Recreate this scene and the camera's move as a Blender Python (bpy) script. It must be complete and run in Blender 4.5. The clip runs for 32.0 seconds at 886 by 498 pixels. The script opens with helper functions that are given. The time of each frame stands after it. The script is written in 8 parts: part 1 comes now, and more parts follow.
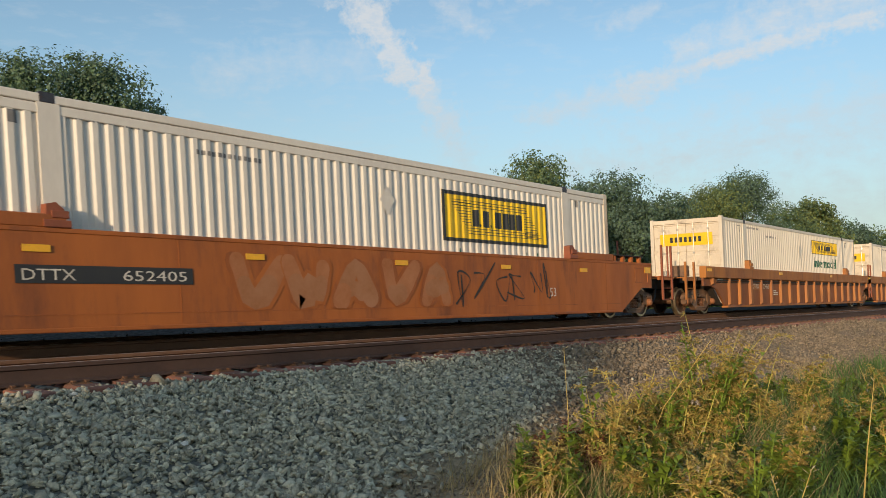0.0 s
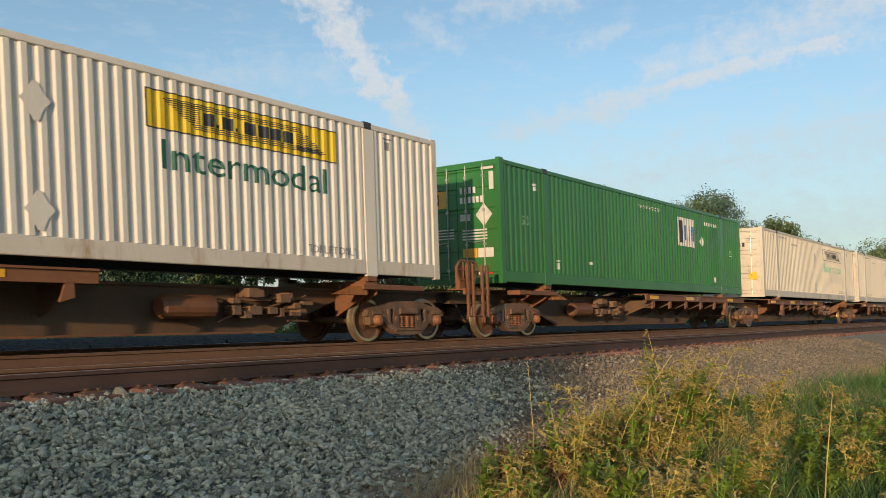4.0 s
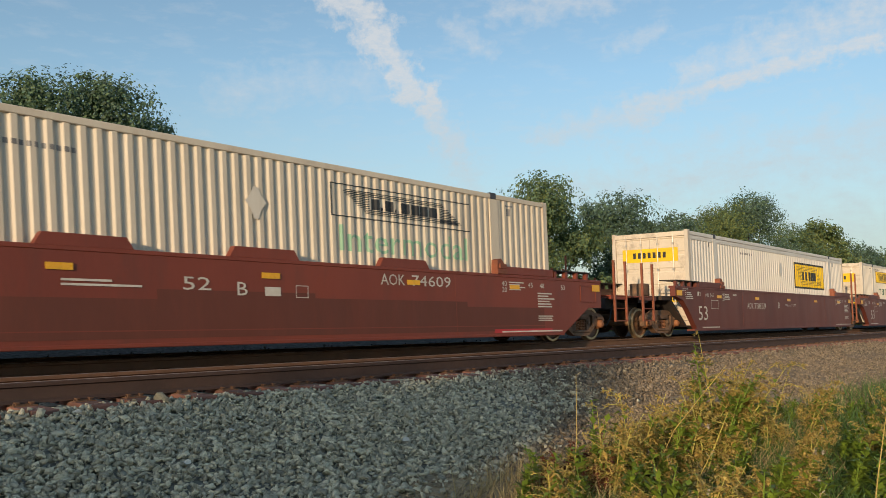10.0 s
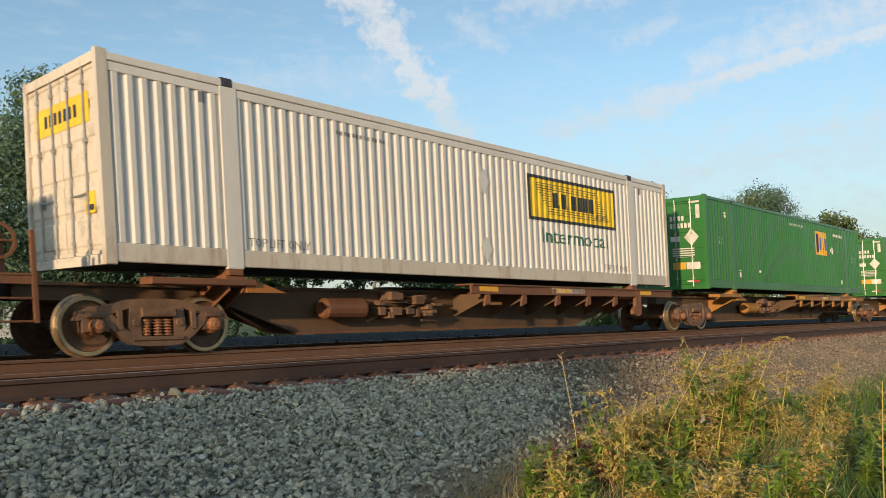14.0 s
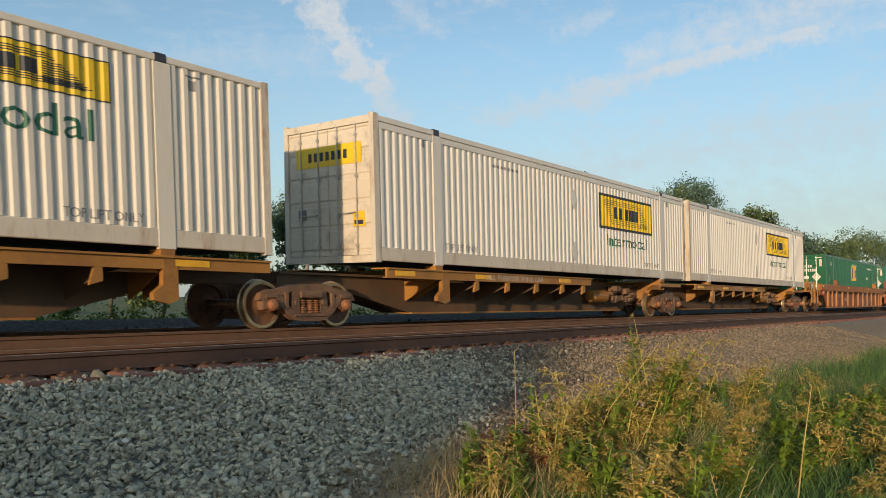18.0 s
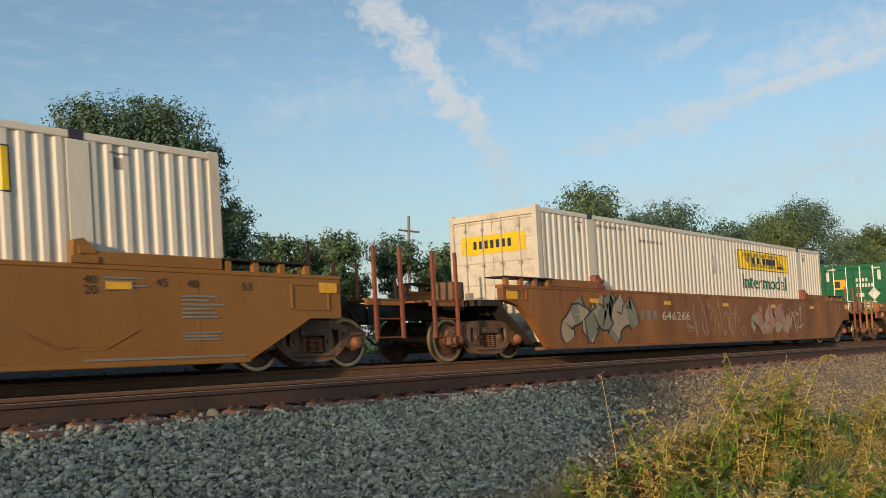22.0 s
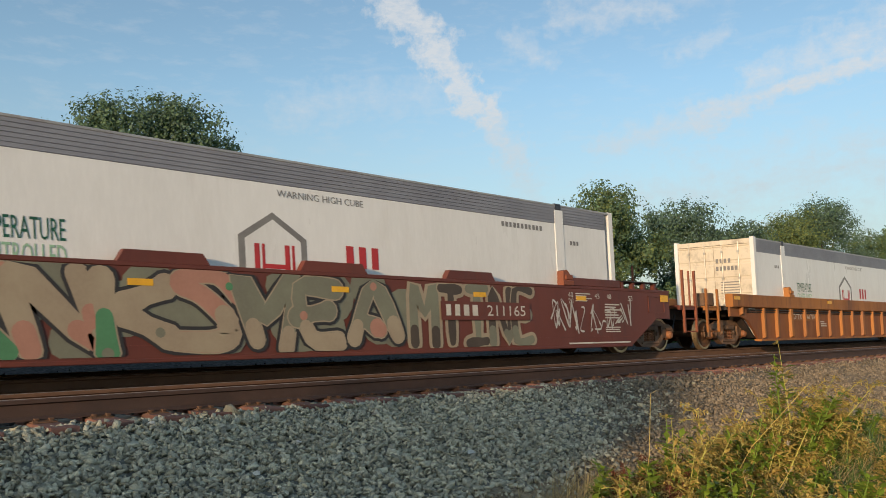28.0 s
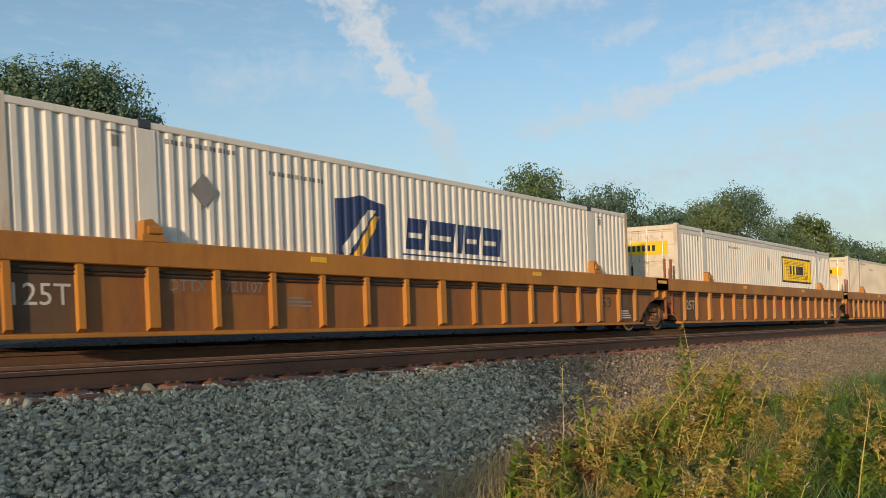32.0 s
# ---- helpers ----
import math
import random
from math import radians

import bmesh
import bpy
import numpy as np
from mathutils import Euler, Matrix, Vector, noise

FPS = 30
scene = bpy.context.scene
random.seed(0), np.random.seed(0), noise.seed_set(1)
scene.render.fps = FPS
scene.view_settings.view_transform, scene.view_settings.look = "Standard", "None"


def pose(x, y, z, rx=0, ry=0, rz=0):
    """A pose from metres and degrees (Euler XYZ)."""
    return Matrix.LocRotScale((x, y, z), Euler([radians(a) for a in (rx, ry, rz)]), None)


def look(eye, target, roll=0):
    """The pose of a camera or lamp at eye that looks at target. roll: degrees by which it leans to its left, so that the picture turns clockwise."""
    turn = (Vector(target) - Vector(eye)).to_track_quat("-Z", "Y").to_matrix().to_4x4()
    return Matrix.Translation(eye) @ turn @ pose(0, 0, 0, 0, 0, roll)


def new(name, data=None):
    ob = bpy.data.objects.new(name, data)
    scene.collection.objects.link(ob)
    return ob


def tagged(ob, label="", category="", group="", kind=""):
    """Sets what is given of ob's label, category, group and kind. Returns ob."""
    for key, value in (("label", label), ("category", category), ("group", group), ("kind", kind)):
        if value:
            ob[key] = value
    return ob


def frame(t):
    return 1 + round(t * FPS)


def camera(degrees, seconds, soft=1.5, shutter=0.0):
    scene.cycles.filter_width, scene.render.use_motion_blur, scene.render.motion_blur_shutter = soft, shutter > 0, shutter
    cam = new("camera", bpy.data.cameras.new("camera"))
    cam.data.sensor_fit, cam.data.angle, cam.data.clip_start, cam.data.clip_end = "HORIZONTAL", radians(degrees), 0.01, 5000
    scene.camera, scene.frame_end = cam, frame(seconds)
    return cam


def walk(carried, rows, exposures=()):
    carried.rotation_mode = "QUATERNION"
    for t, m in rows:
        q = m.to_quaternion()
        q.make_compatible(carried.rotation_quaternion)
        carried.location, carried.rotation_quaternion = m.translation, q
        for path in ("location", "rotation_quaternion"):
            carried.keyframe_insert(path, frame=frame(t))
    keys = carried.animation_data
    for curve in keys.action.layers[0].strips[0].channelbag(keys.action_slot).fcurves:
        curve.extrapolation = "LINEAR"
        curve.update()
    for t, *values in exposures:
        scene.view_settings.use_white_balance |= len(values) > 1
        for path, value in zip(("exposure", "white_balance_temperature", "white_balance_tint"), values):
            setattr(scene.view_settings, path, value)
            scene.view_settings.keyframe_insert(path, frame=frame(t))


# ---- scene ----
# World: X along the track (train runs towards +X), Y away from the camera, Z up, z = 0 at the rail tops.
EYE = 0.55
cam = camera(57.7, 32.0, soft=0.8, shutter=0.65)
# a phone camera reads its picture line by line, from the top
scene.cycles.rolling_shutter_type, scene.cycles.rolling_shutter_duration = "TOP", 0.04
AIM = [
    (0.0, -48.97, 3.6, 0.55), (0.5, -47.91, 4.34, 0.69), (1.0, -47.88, 4.84, 0.71), (1.5, -48.16, 4.98, 0.52), (2.0, -48.93, 4.9, 0.29),
    (2.5, -49.58, 4.83, 0.18), (4.5, -51.4, 4.5, 0.05), (5.0, -51.41, 4.4, 0.15), (5.5, -51.06, 4.43, 0.32), (6.0, -49.5, 4.54, 0.4),
    (6.5, -47.12, 4.94, 0.7), (7.0, -46.57, 5.34, 0.82), (7.5, -45.94, 5.39, 0.89), (8.0, -45.8, 5.43, 0.79), (8.5, -46.28, 5.72, 0.71),
    (9.0, -47.05, 5.5, 0.55), (9.5, -47.96, 5.18, 0.27), (10.0, -48.61, 5.0, 0.17), (10.5, -48.94, 4.85, 0.06), (11.0, -49.15, 4.73, 0.01),
    (11.5, -49.45, 4.61, -0.03), (12.0, -49.48, 4.47, -0.01), (12.5, -49.6, 4.43, -0.02), (13.0, -49.51, 4.52, 0.05), (13.5, -48.65, 4.6, 0.45),
    (14.0, -47.78, 4.61, 0.48), (14.5, -47.31, 4.43, 0.53), (16.5, -50.91, 3.76, -0.57), (17.0, -51.75, 3.89, -0.6), (17.5, -52.33, 3.66, -0.57),
    (18.0, -52.52, 3.54, -0.44), (18.5, -52.34, 3.48, -0.1), (19.0, -51.87, 3.47, 0.26), (19.5, -51.24, 3.61, 0.54), (20.0, -50.53, 3.94, 0.64),
    (20.5, -46.39, 4.43, 0.64), (21.0, -45.02, 5.12, 0.72), (21.5, -44.87, 5.57, 0.74), (22.0, -45.26, 6.01, 0.89), (22.5, -45.75, 6.11, 0.74),
    (23.0, -46.42, 5.82, 0.59), (23.5, -47.15, 5.68, 0.4), (24.0, -47.55, 5.62, 0.4), (24.5, -47.55, 5.63, 0.4), (26.5, -47.02, 5.6, 0.46),
    (27.0, -45.85, 5.77, 0.81), (27.5, -44.38, 5.79, 0.72), (28.0, -44.13, 5.88, 0.52), (28.5, -44.52, 5.88, 0.34), (29.0, -45.51, 5.66, 0.05),
    (29.5, -46.48, 5.48, -0.08), (30.0, -47.44, 5.25, -0.14), (30.5, -48.32, 5.09, -0.22), (31.0, -48.97, 4.92, -0.23), (31.5, -49.18, 4.68, -0.15),
    (32.0, -49.38, 4.44, -0.09)]
walk(cam, [(t, pose(0, 0, EYE, 90 + p, r, y)) for t, y, p, r in AIM], exposures=[(0, 0.0), (1, -0.04), (2, 0.09), (5, 0.0), (6, 0.0), (7, 0.1), (8, -0.03), (10, -0.04), (12, -0.05), (13, 0.14), (14, 0.14), (17, 0.02), (18, -0.04), (20, -0.02), (22, -0.1), (24, -0.1), (27, 0.0), (29, 0.02), (31, -0.06), (32, -0.06)])

# ---- world, sun ----
SUN_EL, SUN_OFF = 9.5, 19.0      # low evening sun, almost along the track, a little towards the camera's side
sun_from = Vector((-math.cos(radians(SUN_OFF)) * math.cos(radians(SUN_EL)), -math.sin(radians(SUN_OFF)) * math.cos(radians(SUN_EL)), math.sin(radians(SUN_EL))))
sun = new("sun", bpy.data.lights.new("sun", "SUN"))
sun.data.energy, sun.data.angle, sun.data.color = 4.4, radians(1.1), (1.0, 0.74, 0.47)
sun.matrix_basis = look((0, 0, 60), Vector((0, 0, 60)) - sun_from)

world = bpy.data.worlds.new("sky")
scene.world = world
world.use_nodes = True
wt = world.node_tree
wt.nodes.clear()


def wmath(op, a, b=None, c=None, clamp=False):
    n = wt.nodes.new("ShaderNodeMath")
    n.operation, n.use_clamp = op, clamp
    for i, v in enumerate((a, b, c)):
        if v is None:
            continue
        if isinstance(v, (int, float)):
            n.inputs[i].default_value = v
        else:
            wt.links.new(v, n.inputs[i])
    return n.outputs[0]


def build_sky():
    out = wt.nodes.new("ShaderNodeOutputWorld")
    bg = wt.nodes.new("ShaderNodeBackground")
    sky = wt.nodes.new("ShaderNodeTexSky")
    sky.sky_type, sky.sun_disc = "NISHITA", False
    sky.sun_elevation, sky.sun_rotation = radians(SUN_EL + 7), math.atan2(sun_from.x, sun_from.y)
    sky.air_density, sky.dust_density, sky.ozone_density = 1.0, 0.6, 2.0
    co = wt.nodes.new("ShaderNodeTexCoord")
    sep = wt.nodes.new("ShaderNodeSeparateXYZ")
    wt.links.new(co.outputs["Generated"], sep.inputs[0])
    x, y, z = sep.outputs
    az = wmath("MULTIPLY", wmath("ARCTAN2", x, y), 57.2958)
    flat = wmath("MAXIMUM", wmath("SQRT", wmath("ADD", wmath("MULTIPLY", x, x), wmath("MULTIPLY", y, y))), 0.01)
    el = wmath("MULTIPLY", wmath("ARCTANGENT", wmath("DIVIDE", z, flat)), 57.2958)
    # uneven edges
    comb = wt.nodes.new("ShaderNodeCombineXYZ")
    wt.links.new(az, comb.inputs[0])
    wt.links.new(el, comb.inputs[1])
    def noise_at(scale, detail, rough, sx=1.0, sy=1.0, rot=0.0):
        mp = wt.nodes.new("ShaderNodeMapping")
        mp.inputs["Scale"].default_value = (sx, sy, 1)
        mp.inputs["Rotation"].default_value = (0, 0, radians(rot))
        wt.links.new(comb.outputs[0], mp.inputs[0])
        n = wt.nodes.new("ShaderNodeTexNoise")
        n.inputs["Scale"].default_value, n.inputs["Detail"].default_value, n.inputs["Roughness"].default_value = scale, detail, rough
        wt.links.new(mp.outputs[0], n.inputs["Vector"])
        return n.outputs[0]
    wob = noise_at(0.55, 5, 0.6)
    wob2 = noise_at(0.16, 5, 0.62)
    fine = noise_at(1.4, 6, 0.65, 1, 2.2, 25)
    blot = noise_at(0.8, 6, 0.6)
    puff = noise_at(0.75, 5, 0.6, 0.5, 1.6, -28)
    azw = wmath("ADD", az, wmath("MULTIPLY", wmath("SUBTRACT", wob, 0.5), 3.4))
    elw = wmath("ADD", el, wmath("MULTIPLY", wmath("SUBTRACT", wob2, 0.5), 3.0))
    def streak(a0, e0, a1, e1, w0, w1, gain, torn=0.7):
        dx, dy = a1 - a0, e1 - e0
        ll = dx * dx + dy * dy
        px, py = wmath("SUBTRACT", azw, a0), wmath("SUBTRACT", elw, e0)
        s = wmath("DIVIDE", wmath("ADD", wmath("MULTIPLY", px, dx), wmath("MULTIPLY", py, dy)), ll)
        sc = wmath("MINIMUM", wmath("MAXIMUM", s, 0.0), 1.0)
        qx, qy = wmath("SUBTRACT", px, wmath("MULTIPLY", sc, dx)), wmath("SUBTRACT", py, wmath("MULTIPLY", sc, dy))
        d = wmath("SQRT", wmath("ADD", wmath("MULTIPLY", qx, qx), wmath("MULTIPLY", qy, qy)))
        w = wmath("ADD", wmath("MULTIPLY", sc, w1 - w0), w0)
        # torn edges: the breadth follows the blotches
        lump = wmath("MULTIPLY", w, wmath("MULTIPLY_ADD", blot, 2.3, -0.35))
        m = wmath("DIVIDE", wmath("SUBTRACT", lump, d), wmath("MULTIPLY", w, torn), clamp=True)
        m = wmath("MULTIPLY", m, wmath("MULTIPLY_ADD", fine, 1.1, 0.25))
        return wmath("MULTIPLY", m, gain, clamp=True)
    parts = [streak(35.0, 29.0, 39.9, 23.4, 2.9, 2.4, 0.9, 0.6), streak(39.9, 23.4, 43.5, 20.0, 2.3, 2.0, 1.05, 0.55), streak(43.5, 20.0, 47.4, 15.0, 2.0, 1.6, 1.1, 0.55), streak(47.4, 15.0, 49.8, 12.0, 1.6, 1.8, 0.75, 0.65),
             streak(49.4, 12.2, 51.0, 8.0, 2.0, 2.6, 0.42, 0.9), streak(55.0, 12.6, 62.0, 14.0, 1.2, 1.8, 0.65, 0.8), streak(62.0, 14.0, 67.0, 15.2, 1.6, 1.2, 0.9, 0.7),
             streak(67.0, 15.2, 78.0, 17.2, 0.9, 1.3, 1.0, 0.6), streak(66.0, 16.4, 84.0, 20.2, 2.0, 4.6, 0.8, 0.9), streak(50.0, 20.2, 52.0, 19.0, 1.7, 1.3, 0.55, 0.8),
             streak(53.0, 22.0, 60.0, 21.6, 1.7, 1.7, 0.6, 0.8), streak(61.0, 18.4, 64.0, 19.6, 1.0, 1.1, 0.5, 0.8), streak(33.0, 15.6, 44.0, 17.4, 1.9, 2.2, 0.45, 1.0), streak(64.0, 10.6, 68.0, 12.4, 0.9, 1.1, 0.4, 0.9),
             streak(56.0, 8.6, 80.0, 11.2, 3.0, 4.4, 0.6, 1.0), streak(52.0, 5.6, 90.0, 6.4, 3.8, 4.8, 0.5, 1.0), streak(70.0, 11.2, 84.0, 13.0, 0.9, 1.4, 0.55, 0.9), streak(60.0, 22.5, 84.0, 24.5, 1.6, 2.2, 0.35, 1.0)]
    total = parts[0]
    for p in parts[1:]:
        total = wmath("MAXIMUM", total, p)
    veil = wmath("MULTIPLY", wmath("SUBTRACT", puff, 0.5, clamp=True), 0.9)
    total = wmath("ADD", total, veil, clamp=True)
    up = wmath("MULTIPLY", wmath("ADD", el, 1.0), 0.2, clamp=True)
    total = wmath("MULTIPLY_ADD", wmath("MULTIPLY", total, up), 0.78, 0.03, clamp=True)
    mix = wt.nodes.new("ShaderNodeMix")
    mix.data_type = "RGBA"
    hue = wt.nodes.new("ShaderNodeMix")
    hue.data_type, hue.blend_type = "RGBA", "MULTIPLY"
    hue.inputs[0].default_value = 1.0
    hue.inputs[7].default_value = (1.12, 1.17, 1.06, 1)
    wt.links.new(sky.outputs[0], hue.inputs[6])
    wt.links.new(total, mix.inputs[0])
    wt.links.new(hue.outputs[2], mix.inputs[6])
    mix.inputs[7].default_value = (4.75, 4.8, 4.85, 1)
    # pale haze over the horizon
    low = wmath("MULTIPLY", wmath("SUBTRACT", 17.0, el), 0.8 / 17.0, clamp=True)
    haze = wt.nodes.new("ShaderNodeMix")
    haze.data_type = "RGBA"
    wt.links.new(low, haze.inputs[0])
    wt.links.new(mix.outputs[2], haze.inputs[6])
    haze.inputs[7].default_value = (2.5, 2.76, 2.86, 1)
    wt.links.new(haze.outputs[2], bg.inputs[0])
    bg.inputs[1].default_value = 0.15
    wt.links.new(bg.outputs[0], out.inputs[0])


build_sky()

# ---- materials ----
MATS = {}


def mat(name, col, dark=None, rough=0.6, metal=0.0, scale=2.0, fine=40.0, bump=0.15, grime=None, amount=0.4, streaks=False, island=False, spec=0.5, rnd=0.0, trans=0.0):
    """Painted, rusty, stony or leafy surface: base colour varied by a coarse and a fine noise, dirt on top, fine relief."""
    if name in MATS:
        return MATS[name]
    m = bpy.data.materials.new(name)
    MATS[name] = m
    m.use_nodes = True
    nt = m.node_tree
    b = nt.nodes["Principled BSDF"]
    L = nt.links.new
    co = nt.nodes.new("ShaderNodeTexCoord")
    info = nt.nodes.new("ShaderNodeObjectInfo")
    add = nt.nodes.new("ShaderNodeVectorMath")
    add.operation = "MULTIPLY_ADD"
    add.inputs[1].default_value = (1, 1, 1)
    off = nt.nodes.new("ShaderNodeVectorMath")
    off.operation = "SCALE"
    off.inputs[0].default_value = (37, 23, 11)
    L(info.outputs["Random"], off.inputs["Scale"])
    L(co.outputs["Object"], add.inputs[0])
    L(off.outputs[0], add.inputs[2])
    mp = nt.nodes.new("ShaderNodeMapping")
    mp.inputs["Scale"].default_value = (1, 1, 0.22) if streaks else (1, 1, 1)
    L(add.outputs[0], mp.inputs[0])
    def nz(s, d, r=0.55):
        n = nt.nodes.new("ShaderNodeTexNoise")
        n.inputs["Scale"].default_value, n.inputs["Detail"].default_value, n.inputs["Roughness"].default_value = s, d, r
        L(mp.outputs[0], n.inputs["Vector"])
        return n.outputs[0]
    def ramp(v, lo, hi):
        r = nt.nodes.new("ShaderNodeMapRange")
        r.inputs[1].default_value, r.inputs[2].default_value = lo, hi
        L(v, r.inputs[0])
        return r.outputs[0]
    def mixc(f, a, c):
        x = nt.nodes.new("ShaderNodeMix")
        x.data_type = "RGBA"
        for i, v in ((0, f), (6, a), (7, c)):
            if isinstance(v, (tuple, list)):
                x.inputs[i].default_value = (*v[:3], 1)
            elif isinstance(v, float):
                x.inputs[i].default_value = v
            else:
                L(v, x.inputs[i])
        return x.outputs[2]
    dark = dark or tuple(c * 0.72 for c in col)
    c1 = mixc(ramp(nz(scale, 5), 0.35, 0.68), col, dark)
    f = nz(fine, 4, 0.7)
    lighter = tuple(min(1, c * 1.13) for c in col)
    fm = nt.nodes.new("ShaderNodeMath")
    fm.operation = "MULTIPLY"
    L(ramp(f, 0.4, 0.75), fm.inputs[0])
    fm.inputs[1].default_value = 0.35
    c2 = mixc(fm.outputs[0], c1, lighter)
    if grime:
        gm = nt.nodes.new("ShaderNodeMath")
        gm.operation = "MULTIPLY"
        L(ramp(nz(scale * 2.7, 7, 0.7), 0.52, 0.75), gm.inputs[0])
        gm.inputs[1].default_value = amount
        c2 = mixc(gm.outputs[0], c2, grime)
    if island or rnd:
        hs = nt.nodes.new("ShaderNodeHueSaturation")
        if island:
            geo = nt.nodes.new("ShaderNodeNewGeometry")
            src = geo.outputs["Random Per Island"]
        else:
            src = info.outputs["Random"]
        amt = rnd or 0.5
        v = nt.nodes.new("ShaderNodeMapRange")
        v.inputs[3].default_value, v.inputs[4].default_value = 1 - amt, 1 + amt
        L(src, v.inputs[0])
        L(v.outputs[0], hs.inputs["Value"])
        L(c2, hs.inputs["Color"])
        c2 = hs.outputs[0]
    L(c2, b.inputs["Base Color"])
    rr = nt.nodes.new("ShaderNodeMapRange")
    rr.inputs[3].default_value, rr.inputs[4].default_value = max(0.05, rough - 0.1), min(1, rough + 0.12)
    L(nz(scale * 4, 4), rr.inputs[0])
    L(rr.outputs[0], b.inputs["Roughness"])
    b.inputs["Metallic"].default_value = metal
    b.inputs["Specular IOR Level"].default_value = spec
    if bump:
        bp = nt.nodes.new("ShaderNodeBump")
        bp.inputs["Strength"].default_value, bp.inputs["Distance"].default_value = bump, 0.01
        L(f, bp.inputs["Height"])
        L(bp.outputs[0], b.inputs["Normal"])
    if trans:
        # thin leaves let some light through
        glow, both = nt.nodes.new("ShaderNodeBsdfTranslucent"), nt.nodes.new("ShaderNodeMixShader")
        both.inputs[0].default_value = trans
        L(c2, glow.inputs["Color"])
        L(b.outputs[0], both.inputs[1])
        L(glow.outputs[0], both.inputs[2])
        L(both.outputs[0], nt.nodes["Material Output"].inputs["Surface"])
    return m


RUST = (0.16, 0.06, 0.025)
DIRT = (0.09, 0.07, 0.055)
m_white = mat("white_container_paint", (0.67, 0.615, 0.525), (0.59, 0.54, 0.46), 0.5, 0, 0.5, 18, 0.04, (0.40, 0.34, 0.27), 0.35, True)
m_cream = mat("cream_container_paint", (0.62, 0.545, 0.435), (0.54, 0.47, 0.37), 0.5, 0, 0.5, 18, 0.04, (0.36, 0.28, 0.2), 0.45, True)
m_silver = mat("pale_grey_container_paint", (0.67, 0.63, 0.565), (0.60, 0.56, 0.505), 0.42, 0, 0.5, 18, 0.04, (0.42, 0.37, 0.32), 0.3, True)
m_old = mat("old_beige_panel_paint", (0.60, 0.49, 0.36), (0.50, 0.40, 0.29), 0.55, 0, 0.6, 18, 0.05, (0.3, 0.17, 0.09), 0.6, True)
m_green = mat("green_container_paint", (0.034, 0.160, 0.034), (0.022, 0.118, 0.028), 0.33, 0, 0.6, 18, 0.04, (0.075, 0.115, 0.035), 0.5, True)
m_green3 = mat("deep_green_container_paint", (0.013, 0.118, 0.048), (0.010, 0.088, 0.038), 0.33, 0, 0.6, 18, 0.04, (0.03, 0.09, 0.045), 0.4, True)
m_green2 = mat("blue_green_container_paint", (0.010, 0.135, 0.078), (0.008, 0.10, 0.06), 0.35, 0, 0.5, 18, 0.04, (0.02, 0.08, 0.06), 0.3, True)
m_reefer = mat("white_smooth_panel", (0.76, 0.75, 0.74), (0.68, 0.67, 0.66), 0.3, 0, 0.4, 14, 0.02, (0.45, 0.4, 0.34), 0.25, True)
m_door = mat("grimy_cream_door_paint", (0.62, 0.54, 0.43), (0.54, 0.46, 0.36), 0.55, 0, 0.9, 18, 0.05, (0.20, 0.16, 0.12), 0.75)
m_edge = mat("rust_stained_cream_steel", (0.58, 0.52, 0.43), (0.50, 0.44, 0.36), 0.55, 0, 1.3, 18, 0.06, (0.28, 0.13, 0.05), 0.85, True)
m_greyband = mat("grey_ridged_band", (0.27, 0.27, 0.30), (0.2, 0.2, 0.23), 0.5, 0.2, 0.8, 30, 0.06)
m_roofgrey = mat("container_roof_metal", (0.42, 0.42, 0.42), (0.3, 0.3, 0.3), 0.5, 0.3, 0.8, 20, 0.08, RUST, 0.4)
m_casting = mat("dark_casting_steel", (0.07, 0.075, 0.09), (0.04, 0.04, 0.05), 0.5, 0.4, 6, 60, 0.2, RUST, 0.5)
m_bar = mat("galvanised_bar", (0.5, 0.48, 0.44), (0.36, 0.33, 0.29), 0.4, 0.6, 5, 60, 0.1, RUST, 0.4)
m_yellow = mat("yellow_sign_paint", (0.75, 0.50, 0.01), (0.62, 0.40, 0.01), 0.4, 0, 2, 30, 0.03)
m_gold = mat("gold_emblem_paint", (0.68, 0.36, 0.03), (0.55, 0.29, 0.03), 0.4, 0, 2, 30, 0.03)
m_black = mat("black_lettering_paint", (0.022, 0.022, 0.025), (0.03, 0.03, 0.03), 0.5, 0, 3, 30, 0.03)
m_navy = mat("navy_lettering_paint", (0.016, 0.035, 0.12), (0.02, 0.03, 0.09), 0.45, 0, 3, 30, 0.03)
m_blue = mat("blue_emblem_paint", (0.03, 0.13, 0.42), (0.03, 0.1, 0.34), 0.45, 0, 3, 30, 0.03)
m_letgreen = mat("green_lettering_paint", (0.012, 0.10, 0.055), (0.014, 0.08, 0.05), 0.45, 0, 3, 30, 0.03)
m_fadegreen = mat("faded_green_lettering_paint", (0.22, 0.42, 0.26), (0.32, 0.48, 0.34), 0.5, 0, 3, 30, 0.03)
m_letwhite = mat("white_lettering_paint", (0.62, 0.585, 0.52), (0.46, 0.42, 0.36), 0.5, 0, 3, 30, 0.03)
m_letgrey = mat("grey_lettering_paint", (0.17, 0.16, 0.155), (0.24, 0.23, 0.22), 0.5, 0, 3, 30, 0.03)
m_red = mat("red_lettering_paint", (0.46, 0.03, 0.035), (0.38, 0.03, 0.03), 0.45, 0, 3, 30, 0.03)
m_refl = mat("yellow_reflector_tape", (0.80, 0.42, 0.02), (0.66, 0.33, 0.02), 0.3, 0, 3, 30, 0.02, DIRT, 0.3)
